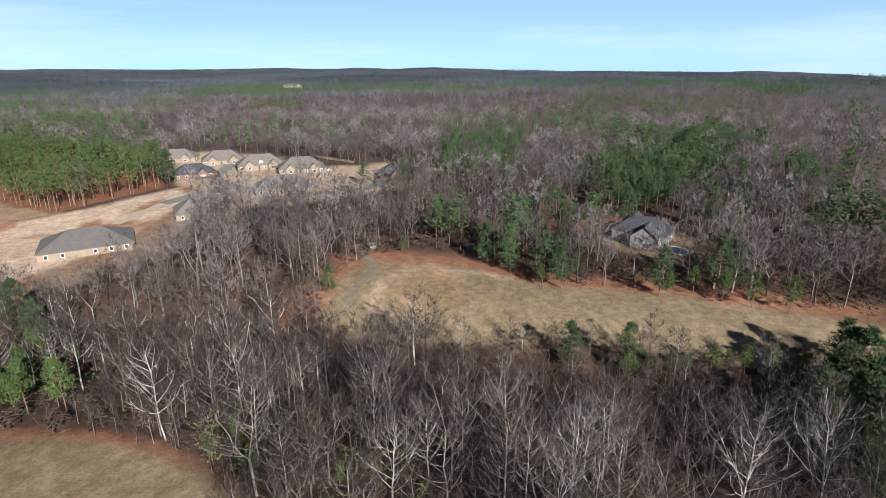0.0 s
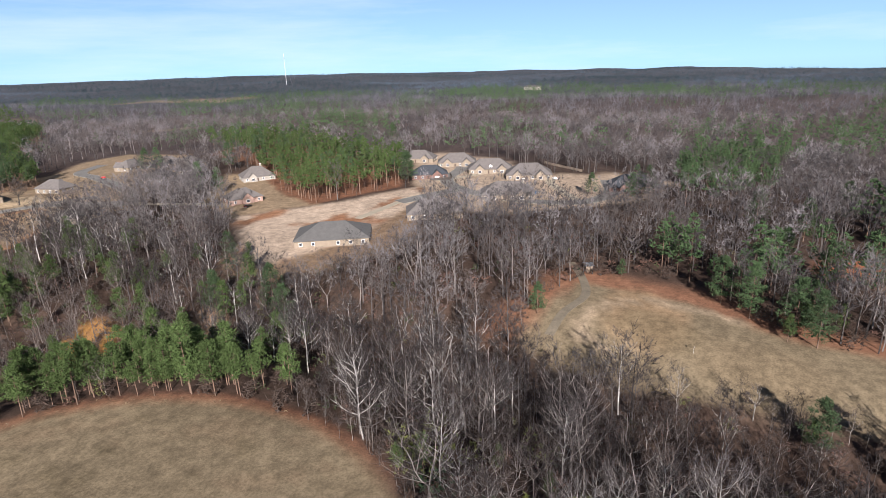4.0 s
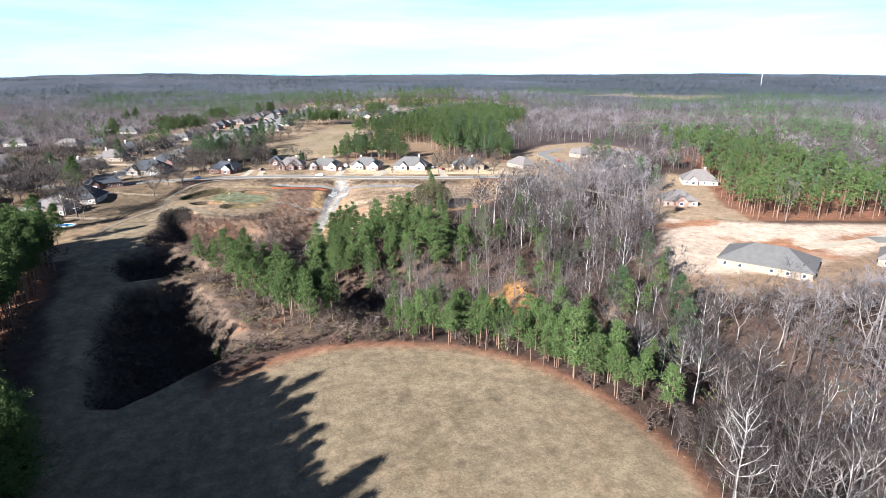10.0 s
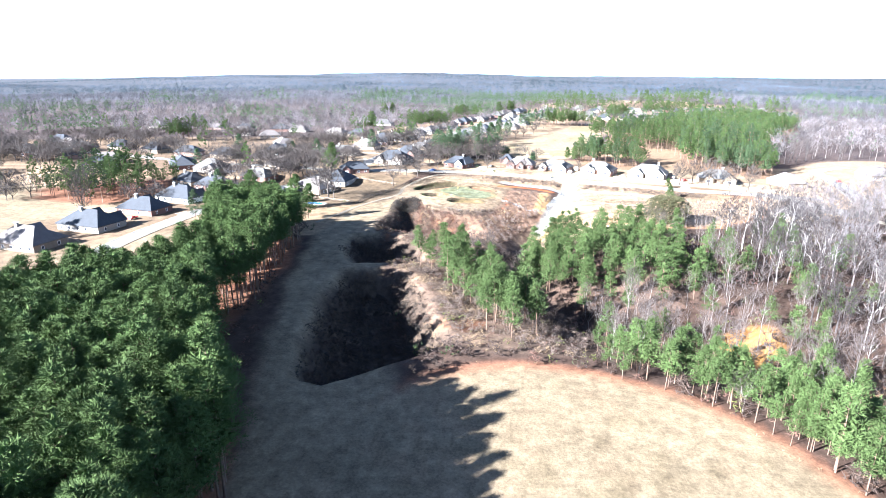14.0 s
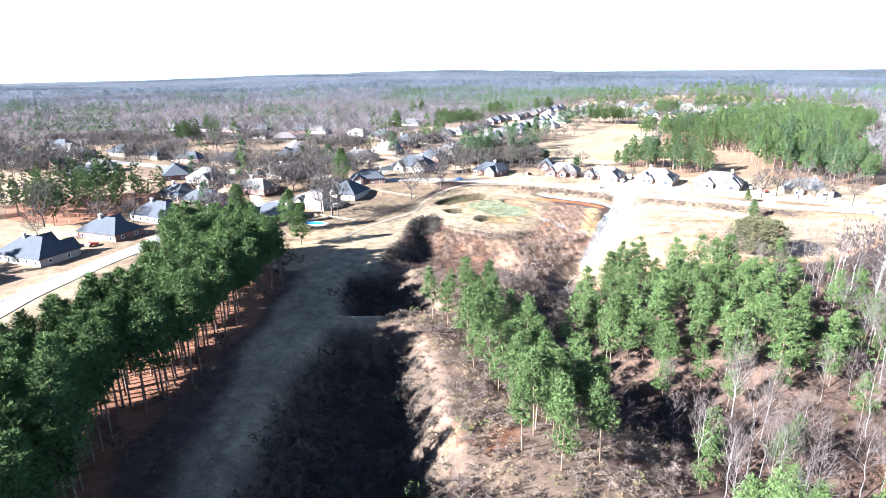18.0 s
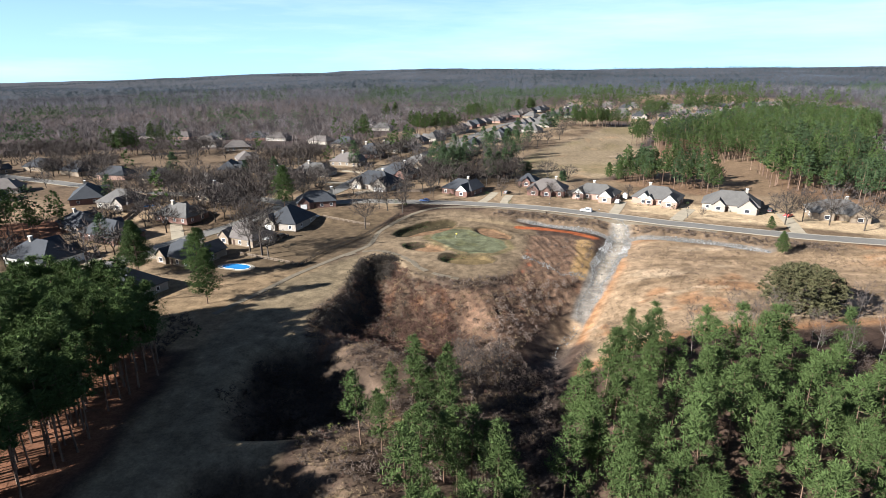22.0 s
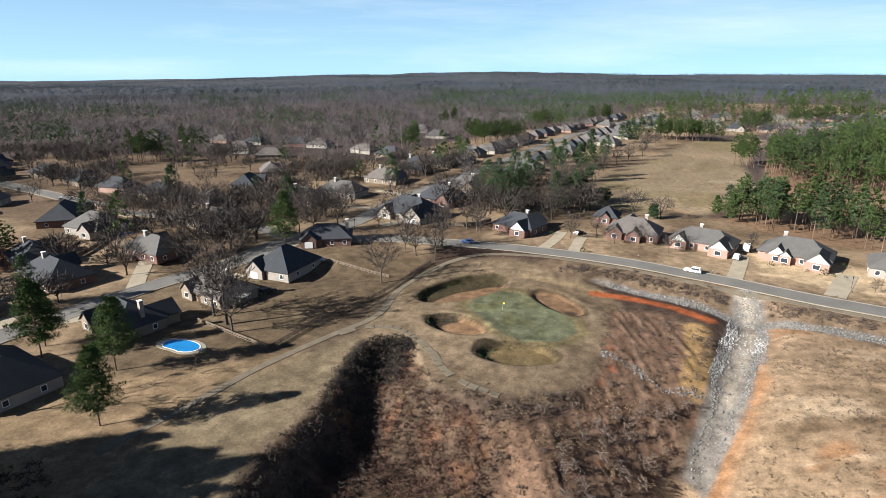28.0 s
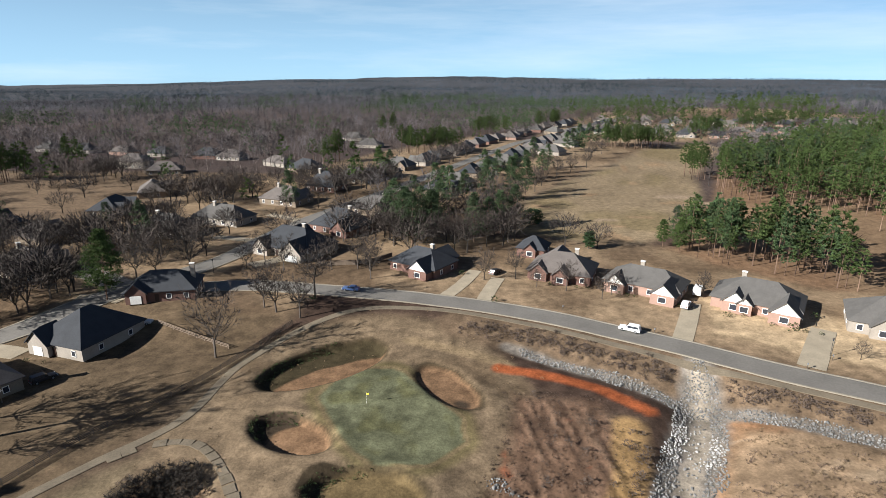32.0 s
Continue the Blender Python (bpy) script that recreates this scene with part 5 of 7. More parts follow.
def house(x, y, turn, w, d, wall="pink_brick", roof="grey", gables=((0.28, 7.0, 2.5), (-0.3, 5.0, 1.2)), eave=2.9, pitch=0.78, label="", garage=None, chimney=0.15, dormers=(), wing=None, near=True, door=-0.05):
    """A one-storey brick house, its front towards -y before the turn. gables: place along the front (share of the width), width, how far they stand out."""
    m_wall, m_roof = M_WALLS[wall], M_ROOFS[roof]
    t = thing("house", label or "single-storey %s house with a %s shingle roof" % (wall.replace("_", " "), roof), "house", pose(x, y, h(x, y) - 0.15, 0, 0, turn), "houses of the neighbourhood")
    HOMES.append((x, y))
    part("wall", Shape().box(-w / 2, w / 2, -d / 2, d / 2, 0, eave).mesh("wall", m_wall), t)
    short, long = min(w, d), max(w, d)
    top = eave + short / 2 * pitch
    part("roof", Shape().hip(w + 1.0, d + 1.0, eave - 0.05, top, max(long - short * 0.95, 1.2)).mesh("roof", m_roof), t)
    for share, gw, out in gables:
        c = share * w
        rise = gw / 2 * (pitch + 0.2)
        part("wing_wall", Shape().box(c - gw / 2, c + gw / 2, -d / 2 - out, -d / 2 + 0.3, 0, eave).mesh("wing_wall", m_wall), t)
        back = -d / 2 + min(rise / pitch, d / 2) + 0.2
        part("gable_wall", Shape().wedge(c - gw / 2, c + gw / 2, -d / 2 - out, -d / 2 + 0.5, eave, eave + rise).mesh("gable_wall", M_TRIM if "white gable" in label else m_wall), t)
        part("gable_roof", Shape().gable(c - gw / 2 - 0.45, c + gw / 2 + 0.45, -d / 2 - out - 0.4, back, eave - 0.32, eave + rise + 0.06).mesh("gable_roof", m_roof), t)
    if wing:
        c, ww, wd = wing
        part("wing_wall", Shape().prism([(c - ww / 2, 0), (c + ww / 2, 0), (c + ww / 2, eave), (c, eave + ww / 2 * pitch - 0.1), (c - ww / 2, eave)], d / 2 - 0.2, d / 2 + wd).mesh("wing_wall", m_wall), t)
        part("gable_roof", Shape().gable(c - ww / 2 - 0.45, c + ww / 2 + 0.45, 0.5, d / 2 + wd + 0.45, eave - 0.25, eave + ww / 2 * pitch).mesh("gable_roof", m_roof), t)
    taken = [(s * w, gw / 2 + 0.5) for s, gw, _ in gables]
    for share, gw, out in gables:
        if garage is not None and abs(share - garage) < 0.01:
            part("garage_door", shared(("garage", gw > 6), lambda: door_panel(4.9 if gw > 6 else 2.7, 2.2)), t, "white panelled garage door", pose(share * w, -d / 2 - out - 0.03, 0.02))
        else:
            window(t, share * w, -d / 2 - out, 0.75, 1.8, 1.6)
    if near:
        part("front_door", shared("door", lambda: Shape().box(-0.5, 0.5, -0.08, 0, 0, 2.1).mesh("front_door", M_DOOR)), t, "dark front door", pose(door * w, -d / 2 - 0.0, 0.1))
    n = max(2, int(w / 4.2))
    for i in range(n):
        c = -w / 2 + (i + 0.5) * w / n
        if all(abs(c - a) > b + 0.4 for a, b in taken) and abs(c - door * w) > 1.4:
            window(t, c, -d / 2, 0.8, 1.1, 1.5)
        if near:
            window(t, c, d / 2, 0.8, 1.1, 1.5, 180)
    for side in (-1, 1) if near else ():
        for k in (-0.22, 0.25):
            window(t, side * w / 2, k * d, 0.85, 1.0, 1.4, 90 * side)
    if chimney is not None:
        cx = chimney * w
        ch = part("chimney", Shape().box(cx - 0.55, cx + 0.55, 0.6, 1.5, eave, top + 0.9).mesh("chimney", M_BRICKCHIM), t, "pale chimney")
        part("chimney_cap", Shape().box(cx - 0.65, cx + 0.65, 0.5, 1.6, top + 0.9, top + 1.05).mesh("chimney_cap", M_TRIM), ch)
    for share in dormers:
        c = share * w
        dw = part("dormer", Shape().prism([(c - 1, eave + 0.3), (c + 1, eave + 0.3), (c + 1, eave + 2.1), (c, eave + 2.9), (c - 1, eave + 2.1)], -d / 2 + 0.9, -d / 2 + 4.2).mesh("dormer", M_TRIM), t)
        part("dormer_roof", Shape().gable(c - 1.25, c + 1.25, -d / 2 + 0.65, -d / 2 + 5.0, eave + 1.95, eave + 3.0, 0.12).mesh("dormer_roof", m_roof), dw)
        window(dw, c, -d / 2 + 0.9, eave + 0.75, 0.9, 1.2)
    return t


def door_panel(w, hh):
    """A panelled door: its ribbed front drawn across the width."""
    side = [(0.0, 0.0)]
    for k in range(4):
        side += [(-0.03, k * hh / 4 + 0.001), (-0.06, k * hh / 4 + 0.03), (-0.06, (k + 1) * hh / 4 - 0.03)]
    side += [(-0.03, hh), (0.0, hh)]
    n = len(side)
    v = [(-w / 2, y, z) for y, z in side] + [(w / 2, y, z) for y, z in side]
    f = [tuple(range(n)), tuple(range(2 * n - 1, n - 1, -1))] + [(i, i + n, (i + 1) % n + n, (i + 1) % n) for i in range(n)]
    return Shape().add(v, f).mesh("garage_door", M_TRIM)


# row above the road
house(18, 402, -28, 17, 12, "red_brick", "dark", ((0.25, 6.5, 3.0),), pitch=0.72, label="red brick house with a dark roof and white gable", garage=None, wing=(2, 8, 4))
house(60, 401, -16, 18, 13, "red_brick", "brown", ((0.05, 4.5, 2.2), (-0.32, 5.0, 1.0)), pitch=0.72, label="brick house with a brown-grey roof behind bare bushes", chimney=0.2, wing=(-3, 8, 6))
house(82, 392, -28, 20, 11, "pink_brick", "grey", ((0.34, 6.0, 4.0), (-0.32, 5.2, 2.2)), pitch=0.72, label="pink brick house with white gable and dark shutters", chimney=-0.08)
house(108, 383, -28, 20, 13, "pink_brick", "grey", ((0.34, 6.5, 3.5), (-0.22, 5.6, 1.6), (-0.1, 3.4, 2.0)), pitch=0.72, label="pink brick house with three white gables", chimney=-0.2)
house(136, 372, -24, 22, 14, "pale_brick", "grey", ((0.3, 7, 3.0), (-0.2, 5, 2.0)), pitch=0.72, label="pale brick house with a broad grey roof", chimney=0.25, wing=(5, 9, 4))
house(172, 358, -15, 20, 13, "tan_brick", "grey", ((0.3, 7, 3.0), (-0.25, 5, 1.5)), pitch=0.72, label="tan house half hidden by bare trees")
house(-28, 415, -20, 24, 15, "pale_brick", "dark", ((0.3, 8, 3.0), (-0.28, 6, 2.0)), label="large pale brick house with a dark hipped roof", garage=0.3, wing=(-6, 9, 5))
house(-20, 444, -24, 20, 15, "red_brick", "dark", ((0.3, 7, 2.0),), label="brick house with a steep dark hipped roof")
# west side
house(-53, 349, -12, 15, 17, "pale_brick", "dark", ((-0.3, 6.0, 1.0),), eave=3.0, label="white-walled house with a blue-grey roof and a dormer", garage=-0.3, dormers=(-0.36,), chimney=None)
house(-48, 372, 18, 17, 11, "red_brick", "dark", ((-0.34, 5.0, 0.8),), label="low red brick house with a white garage", garage=-0.34, chimney=0.42)
house(-62, 326, -25, 18, 12, "tan_brick", "brown", ((-0.3, 5, 1),), label="tan brick house behind a large bare tree", dormers=(-0.3,))
house(-74, 303, -25, 17, 12, "tan_brick", "dark", ((-0.3, 5, 1),), label="house with a black roof and white chimney beside the pool", chimney=0.4, wing=(4, 7, 4))
house(-79, 273, -22, 22, 14, "pale_brick", "dark", ((-0.3, 6, 1.5),), label="house with a large dark hipped roof among pines", dormers=(0.2,), chimney=None)
house(-118, 328, 155, 22, 13, "red_brick", "dark", ((0.3, 6, 2),), label="brick house with a dark roof across the street")
house(-124, 299, 160, 22, 14, "white_siding", "dark", ((0.28, 7, 3), (-0.25, 5, 1.5)), label="white house with a dark blue roof", garage=0.28)
house(-129, 272, 165, 20, 13, "red_brick", "dark", ((0.28, 7, 3),), label="two-gabled brick house with white upper gable", garage=0.28)
house(-136, 243, 165, 22, 14, "pale_brick", "dark", ((0.28, 7, 3), (-0.28, 6, 2)), label="pale brick house with a dark roof and two gables", garage=0.28)
house(-143, 216, 165, 22, 14, "tan_brick", "brown", ((0.28, 7, 3),), label="tan house with a pale brown roof and a wide drive", garage=0.28)
house(-103, 354, 160, 19, 12, "red_brick", "grey", ((0.28, 6, 2),), label="brick house with a white garage", garage=0.28, dormers=(-0.2,))
house(-98, 383, 150, 19, 14, "tan_brick", "brown", ((0.28, 6, 2.5), (-0.2, 6, 2)), label="tan house with a steep brown roof")
house(-163, 380, 120, 22, 14, "red_brick", "dark", ((0.28, 6, 2),), label="brick house with a dark roof by a garden pool")
house(-140, 342, 150, 18, 12, "tan_brick", "dark", ((0.28, 6, 2),))
house(-83, 430, 165, 20, 13, "tan_brick", "grey", ((0.25, 6, 2), (-0.25, 5, 1.5)), label="tan house with a grey roof beside the street")
house(-71, 450, 165, 22, 12, "pale_brick", "grey", ((0.28, 6, 2),), label="pale house with a long grey roof")
house(-60, 488, 165, 20, 14, "tan_brick", "brown", ((0.28, 7, 2), (-0.25, 6, 2)))
house(-43, 548, 165, 20, 14, "tan_brick", "grey", ((0.28, 7, 2),))
house(-52, 522, 165, 17, 13, "red_brick", "dark", ((0.28, 7, 2), (-0.25, 6, 2)), pitch=1.1, label="brick house with steep dark gables beside the street")
house(-13, 473, -20, 18, 13, "tan_brick", "grey", ((0.28, 7, 2),), label="low brick house with a grey hipped roof")
house(52, 422, -16, 9, 9, "red_brick", "dark", ((0.0, 4, 1),), label="small pavilion with a dark hipped roof behind a house", chimney=None)
house(14, 541, 150, 18, 13, "tan_brick", "grey", ((0.28, 7, 2),), label="tan house with a grey roof by the fairway trees", chimney=None)
for x, y, a, label in ((-127, 460, 100, "red brick house with a dark hipped roof"), (-133, 498, 120, "small brick house with a grey roof"), (-165, 560, 200, "brown-roofed house at the edge of the far woods"), (-200, 582, 180, "two-storey pale house at the edge of the far woods"), (-215, 376, 20, "long pale house with a dark roof"), (-222, 396, 200, "pale house with a brown roof"), (-276, 452, 160, "house with a dark gabled roof"), (-302, 474, 160, "large house with a grey-brown roof"), (-155, 626, 170, "house with a pale roof in the far woods")):
    house(x, y, a, 19, 12, "pale_brick" if "pale" in label else "tan_brick", "dark" if "dark" in label else "brown", ((0.25, 6, 2), (-0.25, 5, 1.5)), label=label, chimney=None, eave=4.6 if "two-storey" in label else 2.9)
for x, y, a, w_ in ((38, 622, 150, 19), (73, 686, 150, 20), (90, 745, 150, 20), (88, 878, 140, 18), (-28, 597, -15, 18), (-77, 718, 170, 20), (-107, 776, 170, 20)):
    house(x, y, a, w_, 13, "tan_brick" if w_ < 20 else "pale_brick", "grey", ((0.26, 6.5, 2), (-0.25, 5, 1.5)), label="tan house with a grey roof beside the far street", chimney=None, near=False)
# eastern development
house(194, 140, -58, 29, 20, "tan_brick", "grey", (), label="newly built tan house with a broad grey hipped roof", chimney=None, pitch=0.5, near=False)
house(236, 231, -25, 17, 13, "pink_brick", "brown", ((0.0, 6, 1.0),), label="pale brick house with a brown hipped roof", chimney=None, pitch=0.72)
house(290, 272, -35, 20, 15, "pale_brick", "brown", ((-0.2, 5, 1),), label="tan house at the edge of the pines")
house(243, 119, -60, 25, 16, "tan_brick", "brown", ((0.25, 6, 1.5),), label="tan house behind bare trees", chimney=None, pitch=0.72)
house(290, 100, -68, 27, 16, "tan_brick", "brown", ((0.25, 6, 1),), label="house with a brown hipped roof and blue covered pool", chimney=0.3, pitch=0.72)
house(329, 166, -60, 22, 14, "red_brick", "dark", ((0.2, 6, 2),), label="brick house with a slate-blue roof", garage=0.2, chimney=None, pitch=0.72)
house(347, 107, -70, 27, 17, "tan_brick", "brown", ((0.25, 6, 2), (-0.25, 6, 1.5)), chimney=None, pitch=0.72, label="tan house with a tall brown hipped roof")
house(359, 137, -65, 28, 16, "tan_brick", "brown", ((0.25, 6, 2), (-0.25, 6, 1.5)), chimney=None, pitch=0.72, dormers=(0.0,), label="tan house with several gables")
house(377, 169, -65, 26, 16, "tan_brick", "brown", ((0.25, 6, 2), (-0.25, 6, 1.5)), chimney=None, pitch=0.72)
house(386, 204, -75, 24, 15, "tan_brick", "brown", ((0.25, 6, 2),), chimney=None, pitch=0.72)
house(401, 254, -80, 22, 14, "tan_brick", "brown", ((0.25, 6, 2),), chimney=None, pitch=0.72)
house(328, 43, -75, 25, 16, "red_brick", "dark", ((0.25, 6, 2), (-0.2, 5, 2)), chimney=None, pitch=0.72, label="red brick house with dark roof and round gable window")
house(208, -60, 60, 19, 12, "grey_siding", "dark", ((0.25, 7, 4), (-0.25, 5, 3)), eave=4.2, chimney=None, wing=(-3, 9, 5), label="grey-white house with steep gables and a round pool")
for x, y, a, label in ((178, 282, 20, "grey-roofed house among bare trees"), (208, 348, 100, ""), (253, 316, -150, ""), (277, 376, 190, "brown-roofed house with a red door canopy"), (296, 362, 160, ""), (282, 322, 170, "tan house by a clearing"), (300, 344, 160, "")):
    house(x, y, a, 18, 12, "tan_brick", "brown", ((0.25, 6, 2),), label=label, chimney=None)
# homes far to the north
rng = np.random.default_rng(99)
for line, gap, off in ((STREET[8:], 26, 24), (STREET[7:], 27, -24), (((120, 900), (300, 850), (480, 930)), 27, 20), (((120, 900), (300, 850), (480, 930)), 27, -20), (((150, 1000), (330, 960), (560, 1060)), 28, 22), (((150, 1000), (330, 960), (560, 1060)), 28, -22), (((-90, 560), (-180, 610), (-330, 640)), 34, 22), (SIDEROAD[1:], 34, 24), (SIDEROAD[1:], 40, -26)):
    c = spline(line, gap)
    tang = np.gradient(c, axis=0)
    for (a, b), (tx, ty) in zip(c, tang):
        k = math.hypot(tx, ty)
        px_, py_ = a + ty / k * off + rng.normal() * 1.5, b - tx / k * off + rng.normal() * 1.5
        if float(within(np.array([px_]), np.array([py_]), FAIRWAY_N)[0]) > -12 or min(math.hypot(px_ - u, py_ - v) for u, v in HOMES) < 19:
            continue
        face = math.degrees(math.atan2(ty, tx)) + (180 if off > 0 else 0) + rng.normal() * 6 + 180
        house(px_, py_, face, rng.uniform(16, 21), rng.uniform(11, 14), ("red_brick", "tan_brick", "pale_brick", "pink_brick")[rng.integers(4)], ("grey", "dark", "brown")[rng.integers(3)], ((0.26, 6.0, 2.0),), chimney=None, near=False)


# ---- trees and shrubs of the neighbourhood ----
rng = np.random.default_rng(31)
homes = np.array(HOMES)
M_BIGBARK = mat("dark_garden_bark", (0.066, 0.055, 0.047), 0.95, 0.25, 0.3, 6.0, 0.4, spread=0.2)
K_BIG = [tree_kind("bare_tree", *bare_tree(700 + i, 15, 36, 2.3, 2 + i % 3, True, 1.5, 0.2, 0.12), M_BIGBARK, M_GARDENTWIG, "spreading leafless tree in a dry lawn", "tree", "bare trees of the gardens") for i in range(4)]
for x, y, q in ((-166, 282, 1.1), (-152, 262, 0.7), (-14, 365, 0.75), (-7, 363, 0.7), (-7, 374, 0.85), (-20, 345, 0.95), (-50, 309, 1.3), (-56, 313, 1.1), (-46, 305, 0.9), (4, 391, 0.6), (-57, 382, 0.85), (-50, 388, 0.85), (-62, 380, 0.8), (60, 388, 0.5), (37, 394, 0.55), (-2, 399, 0.7), (-10, 398, 0.6), (2, 398, 0.7), (-18, 367, 0.7),
                (72, 387, 0.45), (96, 388, 0.4), (46, 396, 0.5), (52, 390, 0.4), (69, 383, 0.4), (118, 355, 0.25), (-24, 395, 0.6), (-70, 405, 0.8), (30, 420, 0.8), (4, 425, 0.8), (-92, 350, 0.7), (-86, 363, 0.75), (-80, 358, 0.6), (-33, 402, 0.6), (-36, 395, 0.5), (150, 362, 0.5), (155, 350, 0.8), (146, 345, 0.8), (162, 344, 0.9), (170, 336, 0.9), (178, 330, 0.8), (28, 236, 0.55), (33, 240, 0.6), (24, 243, 0.5),
                (-139, 379, 0.8), (-131, 376, 0.9), (-124, 380, 0.9), (-117, 378, 0.85), (-110, 383, 0.9), (-103, 381, 0.8), (-97, 388, 0.7), (-128, 390, 0.9), (-115, 392, 0.9), (-106, 397, 0.8), (-141, 392, 0.9), (-134, 366, 0.6),
                (8, 430, 0.8), (14, 440, 0.9), (22, 452, 0.85), (-2, 438, 0.7), (32, 440, 0.9), (40, 450, 0.9), (26, 432, 0.8), (18, 424, 0.7), (36, 428, 0.7)):
    plant(K_BIG[rng.integers(4)], x, y, q * 1.1, rng)
ROUND = [round_tree(760 + i, 11, 5.0 + 0.5 * (i % 3), 250) for i in range(6)]
FARROUND = [round_tree(780 + i, 11, 5.2, 80) for i in range(6)]
x, y = jitter(-420, 640, 290, 1260, 7.4, rng)
lawn = np.maximum(np.maximum(within(x, y, WEST_HOMES), within(x, y, FAR_HOMES)), within(x, y, HOME_ROW) * (y > 412))
clear = np.min(np.hypot(x[:, None] - homes[:, 0], y[:, None] - homes[:, 1]), 1)
street = np.minimum(np.minimum(along(x, y, STREET), along(x, y, SIDEROAD)), along(x, y, ROAD))
clump = fbm(x / 45, y / 45, 171, 3)
keep = (lawn > 0) & (clear > 11) & (street > 7) & (rng.uniform(size=len(x)) < np.clip(0.40 + 5.0 * clump + 0.2 * (y > 480) - 0.4 * (y > 620), 0.04, 0.95)) & ~((x > -68) & (y < 405)) & ~((x > -100) & (y < 350)) & (within(x, y, FAIRWAY_N) < -4)
x, y = x[keep], y[keep]
green_ = (rng.uniform(size=len(x)) < 0.06 + 0.25 * (y > 640) + 0.6 * np.clip(fbm(x / 35, y / 35, 177, 2), 0, 1))
rows = np.stack([x, y, ground(x, y) - 0.2, rng.uniform(0.75, 1.45, len(x))], 1)
close_ = rows[:, 1] < 540
for kinds, sel, s in ((ROUND, close_ & ~green_, 3), (FARROUND, ~close_ & ~green_, 4)):
    stuff("garden_tree_limbs", [k[0] for k in kinds], rows[sel], M_BIGBARK, "forked stems of leafless trees between the houses", "trees", np.random.default_rng(s))
    stuff("garden_tree_twigs", [k[1] for k in kinds], rows[sel], M_GARDENTWIG if s == 3 else M_TWIG, "domed twig crowns of leafless trees between the houses", "trees", np.random.default_rng(s))
K_MIDPINE = [tree_kind("pine_tree", *pine(620 + i, 17, 0.2, 0.29, 110, 13, True, 1.15), M_PINEBARK, M_DARKNEEDLE, "rounded dark green pine between the houses", "tree", "pines of the gardens") for i in range(4)]
ever_ = rows[green_]
near_ = (ever_[:, 1] < 480) & (rng.uniform(size=len(ever_)) < 0.8)
for a, b, _, q in ever_[near_]:
    plant(K_MIDPINE[rng.integers(4)], a, b, 0.55 + 0.6 * (q - 0.4), rng)
stuff("garden_pines", [k[1] for k in MIDPINE], ever_[~near_], M_NEEDLE, "dark green pines among the far houses", "trees", rng)
for a, b, q in ((8, 500, 1.0), (16, 492, 1.05), (22, 505, 0.9), (2, 470, 0.95), (36, 560, 1.0), (46, 552, 1.0), (52, 566, 0.95), (28, 575, 0.9), (66, 610, 1.0), (10, 520, 0.9), (58, 640, 1.0), (110, 760, 1.1), (118, 768, 1.1), (126, 758, 1.1), (135, 772, 1.1), (104, 775, 1.1), (145, 765, 1.0), (6, 432, 1.0), (10, 427, 1.05), (15, 437, 1.1), (36, 438, 0.9), (40, 447, 1.0), (45, 453, 0.95), (108, 441, 0.8), (113, 437, 0.95), (118, 432, 1.0), (104, 447, 0.7), (86, 700, 1.0), (92, 715, 1.0), (98, 706, 0.95)):
    plant(K_MIDPINE[rng.integers(4)], a, b, q, rng)
# groups of pines among the far houses
knots = []
for cx, cy, rx, ry, n in ((-20, 680, 24, 14, 42), (20, 848, 16, 10, 18), (85, 945, 14, 10, 16), (-86, 832, 10, 8, 8), (150, 746, 32, 18, 52), (232, 842, 26, 13, 30), (310, 908, 24, 13, 26), (380, 976, 24, 13, 22), (-85, 622, 12, 9, 10), (-232, 522, 16, 9, 14), (-240, 582, 9, 6, 6), (150, 590, 6, 22, 12)):
    a, q = rng.uniform(0, math.tau, n), np.sqrt(rng.uniform(0, 1, n))
    knots.append(np.stack([cx + rx * q * np.cos(a), cy + ry * q * np.sin(a), np.zeros(n), rng.uniform(0.75, 1.15, n)], 1))
knots = np.concatenate(knots)
knots[:, 2] = ground(knots[:, 0], knots[:, 1]) - 0.2
stuff("pine_group_trunks", [k[0] for k in FINEPINE], knots, M_PINEBARK, "straight trunks of pine groups among the houses", "trees", np.random.default_rng(41))
stuff("pine_group_crowns", [k[1] for k in FINEPINE], knots, M_NEEDLE, "dark green crowns of pine groups among the houses", "trees", np.random.default_rng(41))
for a, b, q in ((1, 439, 1.25), (6, 438, 1.15), (11, 441, 1.1), (18, 444, 1.2), (15, 437, 1.0), (33, 503, 1.1), (43, 507, 1.2), (51, 522, 1.0), (-30, 553, 1.1), (-26, 560, 1.0), (62, 585, 0.9), (30, 540, 0.9)):
    plant(K_MIDPINE[rng.integers(4)], a, b, q, rng)
for a, b, q in ((24, 448, 1.0), (8, 446, 0.9), (33, 455, 1.0), (40, 470, 0.9), (47, 488, 0.9), (36, 492, 0.8), (56, 530, 0.8), (60, 548, 0.8), (70, 575, 0.8), (80, 596, 0.8), (92, 618, 0.8), (66, 600, 0.7), (28, 520, 0.8), (44, 560, 0.7), (58, 630, 0.8), (100, 660, 0.8), (112, 690, 0.8), (-66, 440, 0.5), (-90, 478, 0.9), (-98, 484, 0.9), (-84, 484, 0.9), (-92, 492, 0.8), (-76, 492, 0.8)):
    plant(K_BIG[rng.integers(4)], a, b, q, rng)
